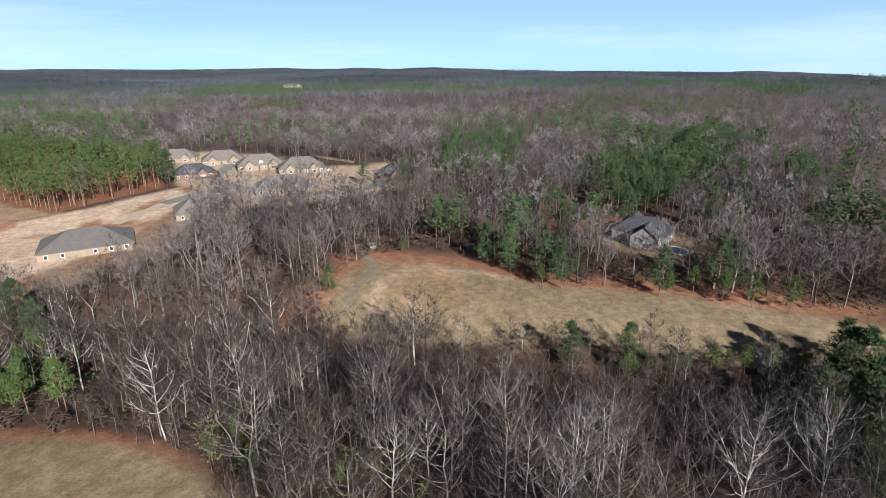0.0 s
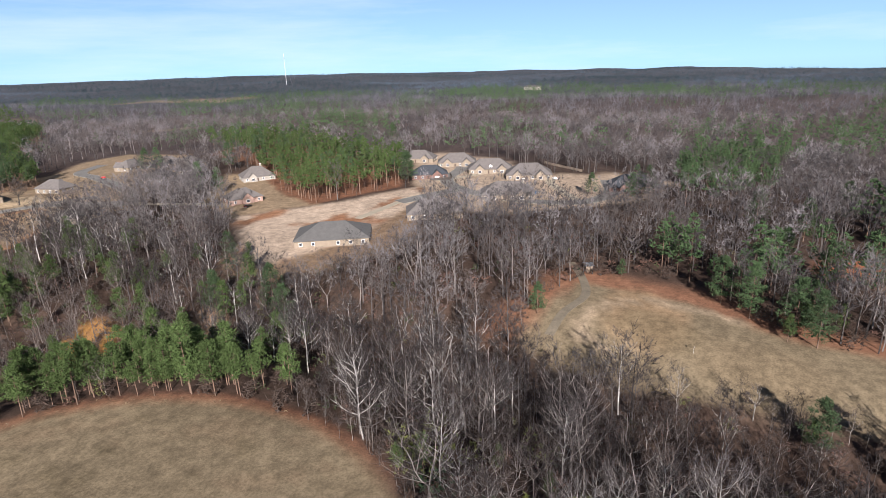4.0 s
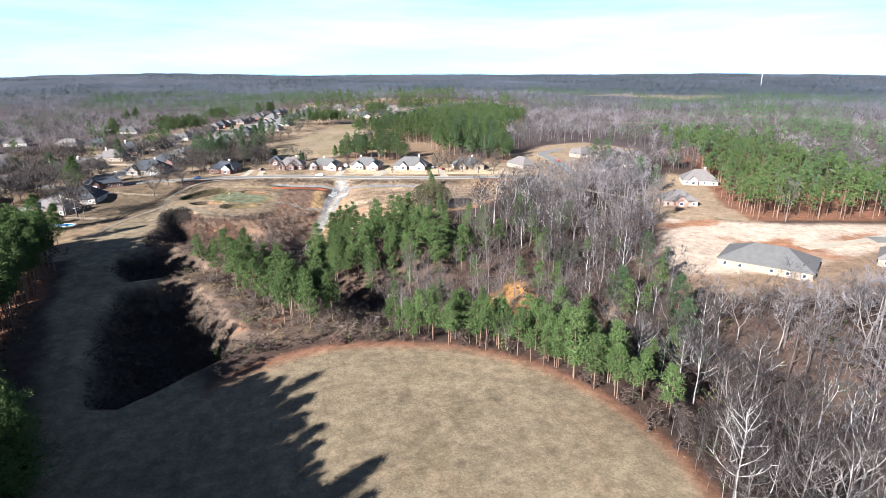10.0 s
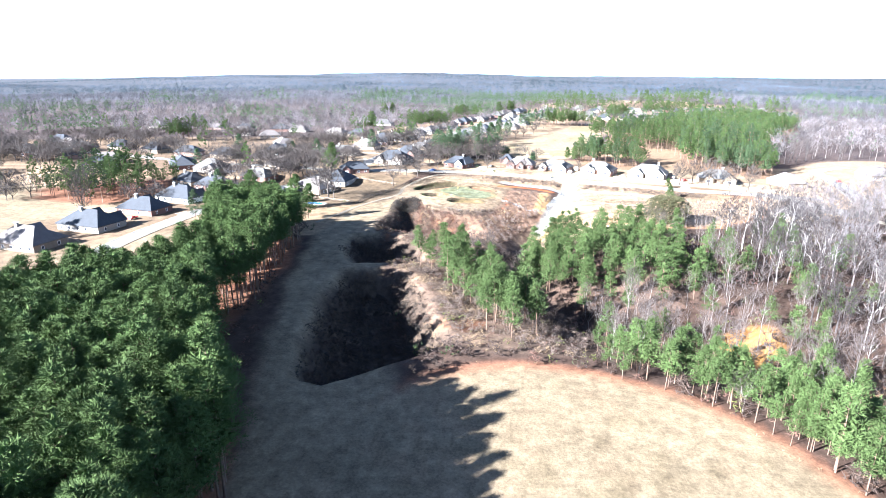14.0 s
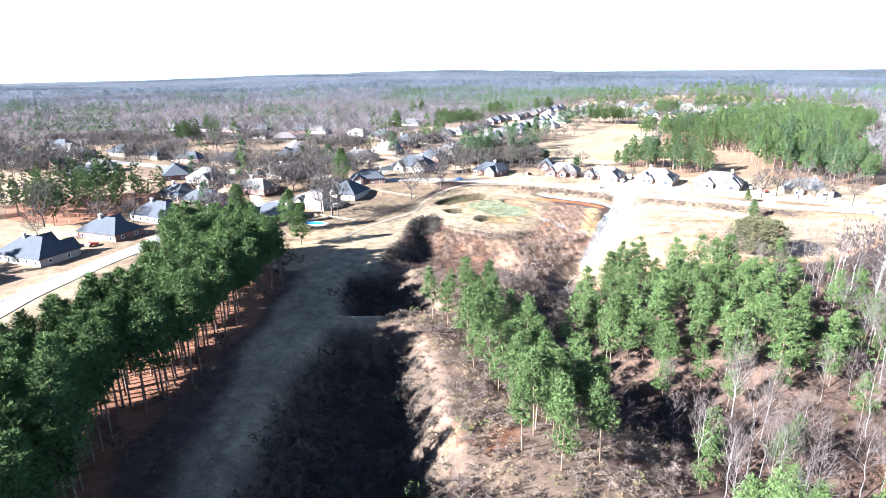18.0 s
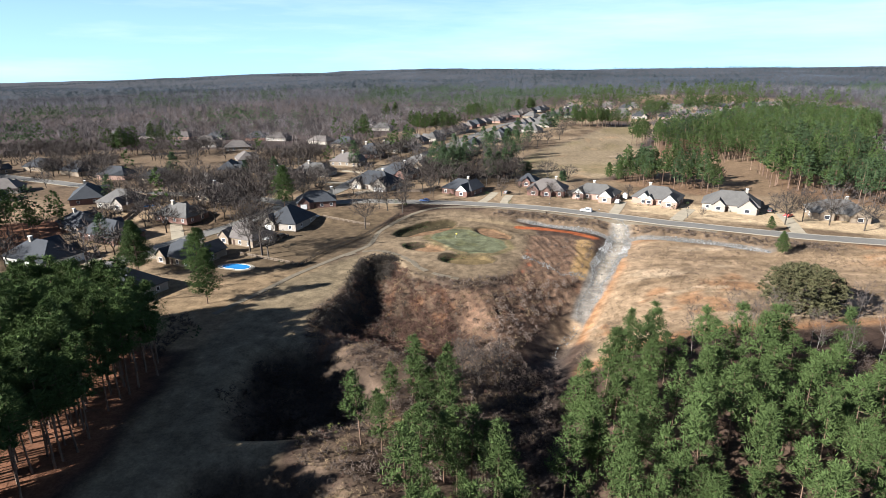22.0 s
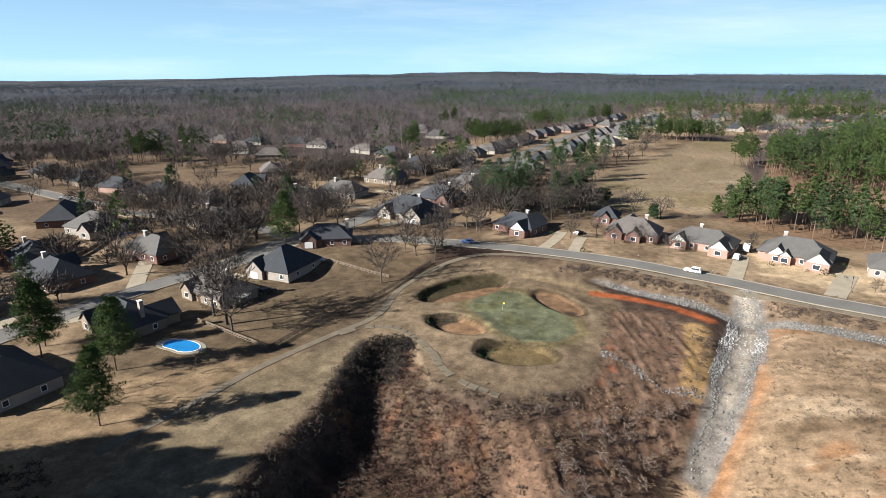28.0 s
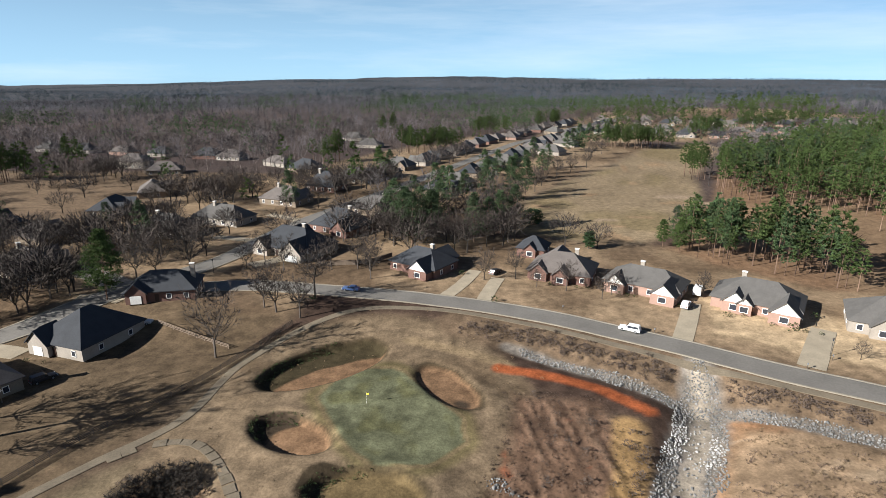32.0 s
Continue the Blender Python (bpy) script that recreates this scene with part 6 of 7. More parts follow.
# pines standing singly or in small knots in the eastern woods
for a, b, q in ((115, -76, 1.0), (111, -77, 1.05), (112, -83, 1.0), (106, -72, 0.9), (97, -70, 0.95), (100, -64, 0.85), (92, -60, 0.75), (98, -78, 1.0), (104, -82, 1.0), (84, -62, 0.8), (90, -70, 0.9), (78, -60, 0.8), (136, 120, 0.9), (129, 137, 0.8), (149, 150, 0.8), (251, -57, 1.0), (258, -66, 0.95), (266, -74, 1.0), (270, -84, 1.05), (276, -94, 1.0), (262, -90, 0.95), (248, -72, 0.9), (240, -96, 0.95), (231, -105, 0.9), (222, -90, 0.85), (202, -89, 0.8), (222, -57, 0.85), (262, -149, 1.0), (270, -140, 1.0), (280, -152, 1.0), (304, -188, 1.1), (180, -3, 0.8), (164, -19, 0.9), (160, -24, 0.8), (155, -50, 0.75), (156, -66, 0.9), (160, -72, 0.85), (172, -10, 0.8), (125, -21, 0.7), (122, -34, 0.7), (121, -79, 0.9), (110, -74, 1.0), (116, -88, 0.95), (104, -66, 0.9), (286, -46, 1.0), (299, -77, 1.1), (292, -85, 1.1), (286, -99, 1.1), (276, -106, 1.0), (253, -112, 1.1), (236, -123, 0.9), (263, -14, 0.9), (253, -29, 0.9), (313, 39, 0.8), (305, 32, 0.85), (300, 40, 0.7), (132, 113, 0.9), (157, 43, 0.5), (307, 169, 1.1), (312, 174, 1.0), (420, 245, 1.2), (244, 272, 0.9), (252, 280, 0.9), (247, 260, 0.8), (269, 351, 1.0), (275, 345, 0.9), (300, 305, 1.0), (192, 26, 0.35), (306, 60, 0.7), (174, -24, 0.7), (200, -30, 0.8), (215, -20, 0.8), (-158, 214, 0.9), (-165, 222, 1.0), (-160, 204, 0.9), (-168, 212, 0.9), (-100, 262, 0.7)):
    plant(K_MIDPINE[rng.integers(4)], a, b, q * 1.1, rng)
x, y = jitter(56, 150, 96, 240, 7.5, rng)
keep = (open_land(x, y) < 0) & (rng.uniform(size=len(x)) < np.where(y > 128, 0.42, 0.12)) & (np.hypot(x - 101, y - 152) > 12)
for a, b in zip(x[keep], y[keep]):
    plant(K_YOUNG[rng.integers(7)], a, b, rng.uniform(0.65, 1.15), rng)
for a, b, q in ((126, -20, 0.5), (120, -33, 0.6), (121, -38, 0.5), (121, -43, 0.6), (122, -47, 0.45), (122, -52, 0.65), (123, -56, 0.5), (123, -60, 0.65), (121, -65, 0.7), (118, -70, 0.8), (114, -73, 0.9), (96, 87, 0.95), (97, 80, 0.9), (101, 92, 0.9), (93, 95, 1.0), (98, 98, 1.0), (93, 102, 1.05), (90, 108, 1.0), (96, 106, 0.95), (100, 84, 0.8), (88, 113, 1.0), (94, 114, 1.0), (86, 120, 1.0), (91, 122, 0.9), (85, 41, 0.6), (82, 44, 0.5), (152, -66, 0.7), (157, -60, 0.6), (154, -52, 0.55), (166, -22, 0.75), (161, -18, 0.6), (148, -72, 0.8), (170, -30, 0.6), (145, -80, 0.8), (88, 20, 0.5), (92, 30, 0.45), (70, 14, 0.35), (78, 22, 0.4)):
    plant(K_YOUNG[rng.integers(7)], a, b, q, rng)


def leafy(name, seed, height, wide, trunk_h, clumps, each, material, label, group=""):
    crown = bush(seed, height - trunk_h * 0.6, wide, clumps, each, 0.34, 1.15 / height)
    v = crown[0].copy()
    v[:, 2] += trunk_h * 0.6
    trunk = tubes([(0, 0, 0, height * 0.03, 0.1, 0, trunk_h, height * 0.022), (0.1, 0, trunk_h, height * 0.02, 0.3, 0.3, height * 0.7, 0.03), (0.1, 0, trunk_h, height * 0.018, -wide * 0.4, 0.2, height * 0.6, 0.03), (0.1, 0, trunk_h, height * 0.018, wide * 0.4, -0.5, height * 0.6, 0.03)], 6)
    return tree_kind(name, trunk, (v, crown[1]), M_BARK, material, label, "tree", group)


plant(leafy("evergreen_oak", 11, 14.0, 10.5, 2.0, 1100, 16, M_OAKLEAF, "large round olive-green evergreen oak on bare ground"), 113, 267, 1.0, rng)
cedar = leafy("cedar", 12, 6.5, 2.1, 0.5, 120, 14, M_CEDAR, "dark green cedar on the fairway edge", "cedars")
plant(cedar, 71, 430, 1.0, rng)
plant(leafy("evergreen_bush", 13, 6.0, 4.5, 0.5, 200, 14, M_CEDAR, "broad dark evergreen bush at the fairway edge"), 53, 462, 1.0, rng)
SHRUB = [mesh_np("foliage", *bush(40 + i, 1.4, 0.95, 26, 10, 0.4), M_SHRUB) for i in range(3)]
for x, y, q in ((98, 375, 1.1), (110.5, 368.5, 1.5), (102, 375.5, 0.8), (113, 368, 0.7), (107, 371, 0.7), (119, 377, 1.3), (116, 367, 0.6), (88, 380, 0.7), (85, 381, 0.6), (91, 379, 0.6), (76, 386, 0.8), (74, 387, 0.8), (78, 385.5, 0.6), (63, 391, 0.7), (56, 392, 0.7), (40.5, 377.5, 1.3), (128, 368, 0.8), (133, 365, 0.7), (139, 362, 0.8), (144, 361, 0.7), (22, 394, 0.7), (12, 397, 0.7), (-12, 378, 0.9), (-7, 372, 1.3), (30, 398, 1.2), (66, 391, 0.8), (-60, 338, 0.8), (-56, 338, 0.6), (-40, 300, 1.0), (-150, 383, 1.4)):
    s = thing("shrub", "clipped dark green garden shrub beside a house", "shrub", pose(x, y, h(x, y) - 0.08, 0, 0, rng.uniform(0, 360)) @ Matrix.Scale(q, 4), "garden shrubs")
    part("foliage", SHRUB[rng.integers(3)], s)

M_REDBRUSH = mat("red_brown_brush", (0.089, 0.049, 0.036), 0.95, 0.3, 0.1, 1.5, 0, spread=0.3)
M_STRAWGRASS = mat("straw_grass", (0.187, 0.133, 0.078), 0.95, 0.3, 0.1, 1.5, 0, spread=0.3)
# near-black brush, with the shade of hollows and gully put into its colour
M_SHADEBRUSH = mat("dark_brush", (0.045, 0.037, 0.030), 0.95, 0.3, 0.1, 1.5, 0, spread=0.3)
# brush of the ravine, the verge and the bunker banks
DRY = [bush(60 + i, 1.5, 1.15, 15, 6, 0.16, 0.42) for i in range(5)]
TALLDRY = [bush(70 + i, 2.8, 1.3, 16, 6, 0.1, 0.38) for i in range(4)]
LEAFY = [bush(80 + i, 1.8, 1.1, 12, 6, 0.35) for i in range(4)]


def brush_of(name, kinds, x, y, low, high, material, label):
    if len(x):
        stuff(name, kinds, np.stack([x, y, ground(x, y) - 0.12, rng.uniform(low, high, len(x))], 1), material, label, "brush", rng)


x, y = jitter(-28, 80, 114, 340, 1.75, rng)
inside = within(x, y, BRUSH)
dark = within(x, y, HOLLOW)
thick = fbm((x + y) / 16, (x - y) / 6, 29, 3)
mound_ = oval(x, y, 16, 328, 34, 38)
off_stone = np.minimum(along(x, y, CHUTE) - 6, along(x, y, DITCH) - 3)
ok = (inside > 0) & (off_stone > 0) & (mound_ < 0) & (np.maximum(within(x, y, PIT_N), within(x, y, PIT_S)) < 2)
sel = (dark + 5 * fbm(x / 6, y / 6, 617, 2) > 0) & (off_stone > 0) & (rng.uniform(size=len(x)) < 0.86)
# brush darkens towards the steep west bank, whose shade is put into its tone
shade_tone = fbm(x / 5, y / 5, 619, 3) + 0.03 * (8 - along(x, y, GULLY_W[:7]))
for tone_, pick in ((M_SHADEBRUSH, shade_tone > 0.02), (M_UNDER, (shade_tone <= 0.02) & (shade_tone > -0.12)), (M_REDBRUSH, shade_tone <= -0.12)):
    brush_of("dark_brush", DRY, x[sel & pick], y[sel & pick], 0.35, 1.1, tone_, "dense winter brush on the gully bank below the green, toned darker towards its shaded side")
# hollows filled with the near-black brush to deepen their shade
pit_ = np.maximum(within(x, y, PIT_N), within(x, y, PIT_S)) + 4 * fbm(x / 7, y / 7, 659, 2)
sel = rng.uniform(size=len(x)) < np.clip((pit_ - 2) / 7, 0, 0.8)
brush_of("dark_brush", DRY, x[sel], y[sel], 0.5, 1.3, M_SHADEBRUSH, "dense dark winter brush, shade added to its tone, in the hollows beside the way")
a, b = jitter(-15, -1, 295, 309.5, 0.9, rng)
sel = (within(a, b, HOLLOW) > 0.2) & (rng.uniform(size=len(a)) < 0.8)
brush_of("dark_brush", DRY, a[sel], b[sel], 0.7, 1.5, M_SHADEBRUSH, "tall dark tangle, shade added to its tone, at the head of the gully")
sel = (pit_ > 2) & (rng.uniform(size=len(x)) < 0.16)
brush_of("tall_brush", TALLDRY, x[sel], y[sel], 0.5, 1.0, M_UNDER, "tall leafless thicket in the hollows beside the way")
furrows = within(x, y, PLOUGH)
sel = ok & (dark <= 0) & (rng.uniform(size=len(x)) < np.clip(0.55 - 3.2 * thick, 0.1, 0.9) * np.where(furrows > 0, 0.12, 1))
brush_of("brush", DRY, x[sel], y[sel], 0.5, 1.15, M_DRYBRUSH, "tangled brown winter brush on the slope")
a, b = jitter(-20, 66, 134, 300, 1.25, rng)
pale_ = fbm((a + b) / 10, (a - b) / 3, 29, 4)
grassy = (within(a, b, BRUSH) > 0) & (np.maximum(within(a, b, PIT_N), within(a, b, PIT_S)) < 4) & (along(a, b, CHUTE) > 6) & (oval(a, b, 16, 328, 34, 38) < 0) & (rng.uniform(size=len(a)) < np.clip(0.55 + 2.5 * pale_, 0.15, 0.95))
STRAW_TUFT = [bush(96 + i, 0.8, 0.75, 6, 5, 0.12, 0.6) for i in range(4)]
for tone_, pick in ((M_STRAWGRASS, pale_ > 0.03), (M_REDBRUSH, (pale_ <= 0.03) & (pale_ > -0.08)), (M_DRYBRUSH, pale_ <= -0.08)):
    brush_of("slope_grass", STRAW_TUFT, a[grassy & pick], b[grassy & pick], 0.6, 1.5, tone_, "straw-coloured and brown dead grass on the ravine slope")
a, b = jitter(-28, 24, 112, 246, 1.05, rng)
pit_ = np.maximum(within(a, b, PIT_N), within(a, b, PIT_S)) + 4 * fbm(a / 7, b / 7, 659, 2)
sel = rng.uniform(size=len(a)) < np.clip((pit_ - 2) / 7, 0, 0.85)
brush_of("dark_brush", STRAW_TUFT, a[sel], b[sel], 0.7, 1.6, M_SHADEBRUSH, "low dark winter brush, shade added to its tone, in the hollows beside the way")
a, b = jitter(-20, 26, 240, 312, 1.0, rng)
# the tangle's tone carries the west bank's shade in the same way
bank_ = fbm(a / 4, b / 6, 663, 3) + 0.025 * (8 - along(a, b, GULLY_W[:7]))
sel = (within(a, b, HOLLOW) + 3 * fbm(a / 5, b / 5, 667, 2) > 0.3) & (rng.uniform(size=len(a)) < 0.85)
for tone_, pick in ((M_SHADEBRUSH, bank_ > 0.06), (M_UNDER, (bank_ <= 0.06) & (bank_ > -0.03)), (M_DRYBRUSH, (bank_ <= -0.03) & (bank_ > -0.16)), (M_REDBRUSH, bank_ <= -0.16)):
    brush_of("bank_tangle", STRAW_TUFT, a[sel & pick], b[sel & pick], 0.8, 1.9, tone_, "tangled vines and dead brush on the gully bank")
low_ground = ok & (along(x, y, CREEK) < 22) & (rng.uniform(size=len(x)) < 0.35)
brush_of("tall_brush", TALLDRY, x[low_ground], y[low_ground], 0.5, 1.0, M_DRYBRUSH, "tall bare thicket in the ravine")
sel = ok & (y < 235) & (rng.uniform(size=len(x)) < 0.06) & (fbm(x / 15, y / 15, 9, 2) > -0.02)
brush_of("green_brush", LEAFY, x[sel], y[sel], 0.7, 1.5, M_OLIVE, "yellow-green evergreen brush in the ravine")
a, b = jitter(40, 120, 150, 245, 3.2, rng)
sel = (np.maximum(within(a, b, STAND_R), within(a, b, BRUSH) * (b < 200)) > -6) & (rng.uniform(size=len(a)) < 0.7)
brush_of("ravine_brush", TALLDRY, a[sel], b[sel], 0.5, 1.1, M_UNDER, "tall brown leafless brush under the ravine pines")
t = rng.uniform(0, 1, 900)
v_line = spline(((34, 362), (46, 359), (58, 355), (80, 344.5), (98, 337), (118, 328), (150, 316)), 1.0)
at = v_line[(t * (len(v_line) - 1)).astype(int)] + rng.normal(size=(900, 2)) * (1.2, 1.9)
keep = (along(at[:, 0], at[:, 1], DITCH) > 2.6) & (along(at[:, 0], at[:, 1], CHUTE) > 5) & (along(at[:, 0], at[:, 1], ROAD) > 7.5)
brush_of("verge_brush", DRY, at[keep, 0], at[keep, 1], 0.3, 0.75, M_DRYBRUSH, "dry brown brush on the road bank")
x, y = jitter(-70, 330, -150, 250, 4.2, rng)
sel = (open_land(x, y) < -1) & in_view(x, y) & (along(x, y, AXIS) < 210)
x, y = x[sel], y[sel]
few = rng.uniform(size=len(x))
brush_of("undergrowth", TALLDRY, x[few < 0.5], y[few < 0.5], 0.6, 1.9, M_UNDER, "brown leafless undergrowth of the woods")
red_ = (few > 0.5) & (few < 0.7)
brush_of("undergrowth", DRY, x[red_], y[red_], 0.9, 2.0, M_REDBRUSH, "low red-brown leafless bushes of the woods")
leaf = (few > 0.93) & (fbm(x / 28, y / 28, 207, 2) > -0.05)
brush_of("evergreen_undergrowth", LEAFY, x[leaf], y[leaf], 0.8, 2.2, M_OLIVE, "yellow-green leafy undergrowth in the woods")
leaf = (few > 0.86) & (few < 0.93)
brush_of("dark_undergrowth", LEAFY, x[leaf], y[leaf], 0.8, 2.2, M_SHRUB, "dark evergreen undergrowth in the woods")
a, b = np.array([81.0, 82.5, 80.5, 79.5, 83.0]), np.array([37.0, 38.5, 39.0, 35.5, 35.8])
brush_of("evergreen_shrub", LEAFY, a, b, 2.2, 3.0, M_CEDAR, "dark glossy evergreen shrub at the edge of the woods")
a = np.concatenate([rng.normal(78, 4, 14), rng.normal(79, 4, 10), rng.normal(87, 4.5, 26), rng.normal(100, 5, 8), rng.normal(108, 8, 12), rng.normal(92, 6, 8)])
b = np.concatenate([rng.normal(17, 5, 14), rng.normal(-13, 5, 10), rng.normal(44, 4.5, 26), rng.normal(30, 5, 8), rng.normal(-70, 10, 12), rng.normal(112, 5, 8)])
far_off = oval(a, b, 41, 79, 50, 56, 12) < 0
brush_of("evergreen_undergrowth", LEAFY, a[far_off], b[far_off], 1.4, 3.0, M_OLIVE, "tall yellow-green evergreen bushes among bare trees")
bx, by = [], []
for cx, cy, rx, ry, turn in BUNKERS[:3]:
    a, b = jitter(cx - 18, cx + 18, cy - 18, cy + 18, 0.8, rng)
    s = oval(a, b, cx, cy, rx, ry, turn)
    west = (a - cx) * -0.8 + (b - cy) * 0.6
    sel = (s > -0.2) & (s < 1.6) & (west > 0.3 * rx)
    bx.append(a[sel]), by.append(b[sel])
brush_of("bank_grass", DRY, np.concatenate(bx), np.concatenate(by), 0.22, 0.4, M_SHRUB, "dark rough grass on the bunker banks")

x, y = jitter(45, 185, 244, 342, 1.2, rng)
tuft_ok = (within(x, y, LOT) > 0) & (along(x, y, CHUTE) > 7) & (along(x, y, DITCH) > 4) & (rng.uniform(size=len(x)) < np.clip(0.5 + 2.2 * fbm(x / 12, y / 12, 611, 3), 0.08, 1))
DRYGRASS = [bush(90 + i, 0.7, 0.6, 7, 6, 0.12, 0.6) for i in range(4)]
M_CLOD = mat("turned_brown_soil", (0.11, 0.078, 0.06), 0.95, 0.3, 0.3, 2.0, 0, spread=0.35)
a, b = jitter(18, 70, 258, 342, 0.8, rng)
sel = (within(a, b, PLOUGH) > -2) & (along(a, b, CHUTE) > 6) & (np.sin((a * 0.97 + b * 0.24) * 3.6 + 6 * fbm(a / 8, b / 8, 621, 2)) + rng.normal(size=len(a)) * 0.5 > -0.3)
brush_of("clods", DRYGRASS, a[sel], b[sel], 0.35, 0.85, M_CLOD, "turned brown soil and dead stubble on the slope")
a, b = jitter(48, 182, 246, 338, 1.5, rng)
sel = (within(a, b, LOT) > 1) & (along(a, b, CHUTE) > 7) & (along(a, b, DITCH) > 4) & (rng.uniform(size=len(a)) < np.clip(0.25 + 3 * fbm(a / 9, b / 4, 623, 3), 0.02, 0.9))
brush_of("clods", DRYGRASS, a[sel], b[sel], 0.5, 1.2, M_CLOD, "turned brown soil and dead stubble on the cut lot")
brush_of("dry_grass", DRYGRASS, x[tuft_ok], y[tuft_ok], 0.5, 1.1, M_STRAWGRASS, "tufts of straw-coloured dry grass on the cut lot")
x, y = jitter(-45, 110, 40, 385, 2.6, rng)
rough_ok = ((oval(x, y, 16, 328, 40, 44) > 0) & (oval(x, y, 22, 329, 22, 24) < 0) & (within(x, y, BRUSH) < 0)) | ((np.abs(oval(x, y, 41, 79, 48, 54, 12)) < 2.5) & (y > 60))
rough_ok &= (rng.uniform(size=len(x)) < 0.55) & (along(x, y, ROAD) > 6)
brush_of("rough_grass", DRYGRASS, x[rough_ok], y[rough_ok], 0.35, 0.8, M_STRAWGRASS, "tufts of dry rough grass round the green and the field")


# ---- small things ----
M_STONE = mat("pale_riprap", (0.262, 0.258, 0.25), 0.9, 0.3, 0.25, 3.0, 0.4, spread=0.42)
M_WATER = mat("pool_water", (0.02, 0.20, 0.48), 0.06, 0.15, 0.3, 1.5, 0.1, spec=0.5)
M_DARKWATER = mat("dark_pool_water", (0.008, 0.03, 0.055), 0.1, 0.15, 0.3, 1.5, 0.1, spec=0.4)
M_IRON = mat("dark_fence_wood", (0.058, 0.047, 0.039), 0.8, 0.2, 0.5, 5.0, 0.2)
M_WOOD = mat("weathered_wood", (0.203, 0.156, 0.117), 0.9, 0.2, 0.5, 5.0, 0.3)
M_TYRE = mat("tyre_rubber", (0.02, 0.02, 0.02), 0.8, 0.1, 1, 8, 0.1)
M_STEEL = mat("grey_steel", (0.35, 0.36, 0.37), 0.45, 0.1, 1, 8, 0.1, metal=0.7)
M_YELLOW = mat("yellow_cloth", (0.75, 0.55, 0.08), 0.8, 0.1, 1, 8, 0.1)
M_PAINT = {k: mat("paint_" + k, c, 0.3, 0.03, 1, 8, 0, spec=0.5) for k, c in (("white", (0.78, 0.78, 0.77)), ("black", (0.02, 0.02, 0.022)), ("silver", (0.45, 0.46, 0.48)), ("red", (0.45, 0.03, 0.025)), ("blue", (0.07, 0.12, 0.26)))}
M_LAMPRED = mat("red_lens", (0.4, 0.02, 0.02), 0.3, 0.05, 1, 8, 0)


def ico(seed):
    """A broken stone: a jittered icosahedron."""
    r_ = np.random.default_rng(seed)
    g = (1 + 5**0.5) / 2
    v = np.array([(-1, g, 0), (1, g, 0), (-1, -g, 0), (1, -g, 0), (0, -1, g), (0, 1, g), (0, -1, -g), (0, 1, -g), (g, 0, -1), (g, 0, 1), (-g, 0, -1), (-g, 0, 1)]) / 1.9
    v = v * r_.uniform(0.65, 1.15, (12, 1)) * r_.uniform(0.6, 1.15, 3)
    f = np.array([(0, 11, 5), (0, 5, 1), (0, 1, 7), (0, 7, 10), (0, 10, 11), (1, 5, 9), (5, 11, 4), (11, 10, 2), (10, 7, 6), (7, 1, 8), (3, 9, 4), (3, 4, 2), (3, 2, 6), (3, 6, 8), (3, 8, 9), (4, 9, 5), (2, 4, 11), (6, 2, 10), (8, 6, 7), (9, 8, 1)])
    return v, f


STONES = [ico(i) for i in range(6)]
STONE_MESH = [mesh_np("stone", v, f, M_STONE) for v, f in STONES]
rng = np.random.default_rng(17)
bed = thing("stone_bed", "bed of pale grey broken stone lining the washout", "riprap", pose(76, 325, h(76, 325)))
x, y = jitter(40, 136, 262, 356, 0.47, rng)
c_, d_ = along(x, y, CHUTE), along(x, y, DITCH)
side_ = fbm(x / 6, y / 6, 301, 2)
ok = ((c_ < np.interp(y, (255, 275, 300, 318, 335, 351), (0.4, 1.2, 3.0, 5.0, 4.8, 1.9)) + 3.5 * side_) & (y < 351) & ~((np.abs(c_) < 1.9 + 2.5 * side_) & (y < 341) & (rng.uniform(size=len(x)) < 0.8))) | (along(x, y, ((63, 304), (55, 303), (49, 309), (44, 312))) < 1.0 + 4 * side_) | ((d_ < 1.5 + 1.5 * side_) & (x > 47))
x, y = x[ok], y[ok]
size = rng.uniform(0.12, 0.30, len(x))
size[rng.uniform(size=len(x)) < 0.06] *= 1.5
z = ground(x, y) + size * 0.12
front = np.argsort(np.hypot(x - 77, y - 328))
base = bed.matrix_basis.translation
for i in front[:300]:
    part("stone", STONE_MESH[rng.integers(6)], bed, "", pose(x[i] - base.x, y[i] - base.y, z[i] - base.z, rng.uniform(0, 360), rng.uniform(0, 360), rng.uniform(0, 360)) @ Matrix.Scale(size[i], 4))
rest = front[300:]
stuff("loose_stone", STONES, np.stack([x[rest], y[rest], z[rest], size[rest]], 1), M_STONE, "pale grey broken stone along the ditch", "riprap", rng)


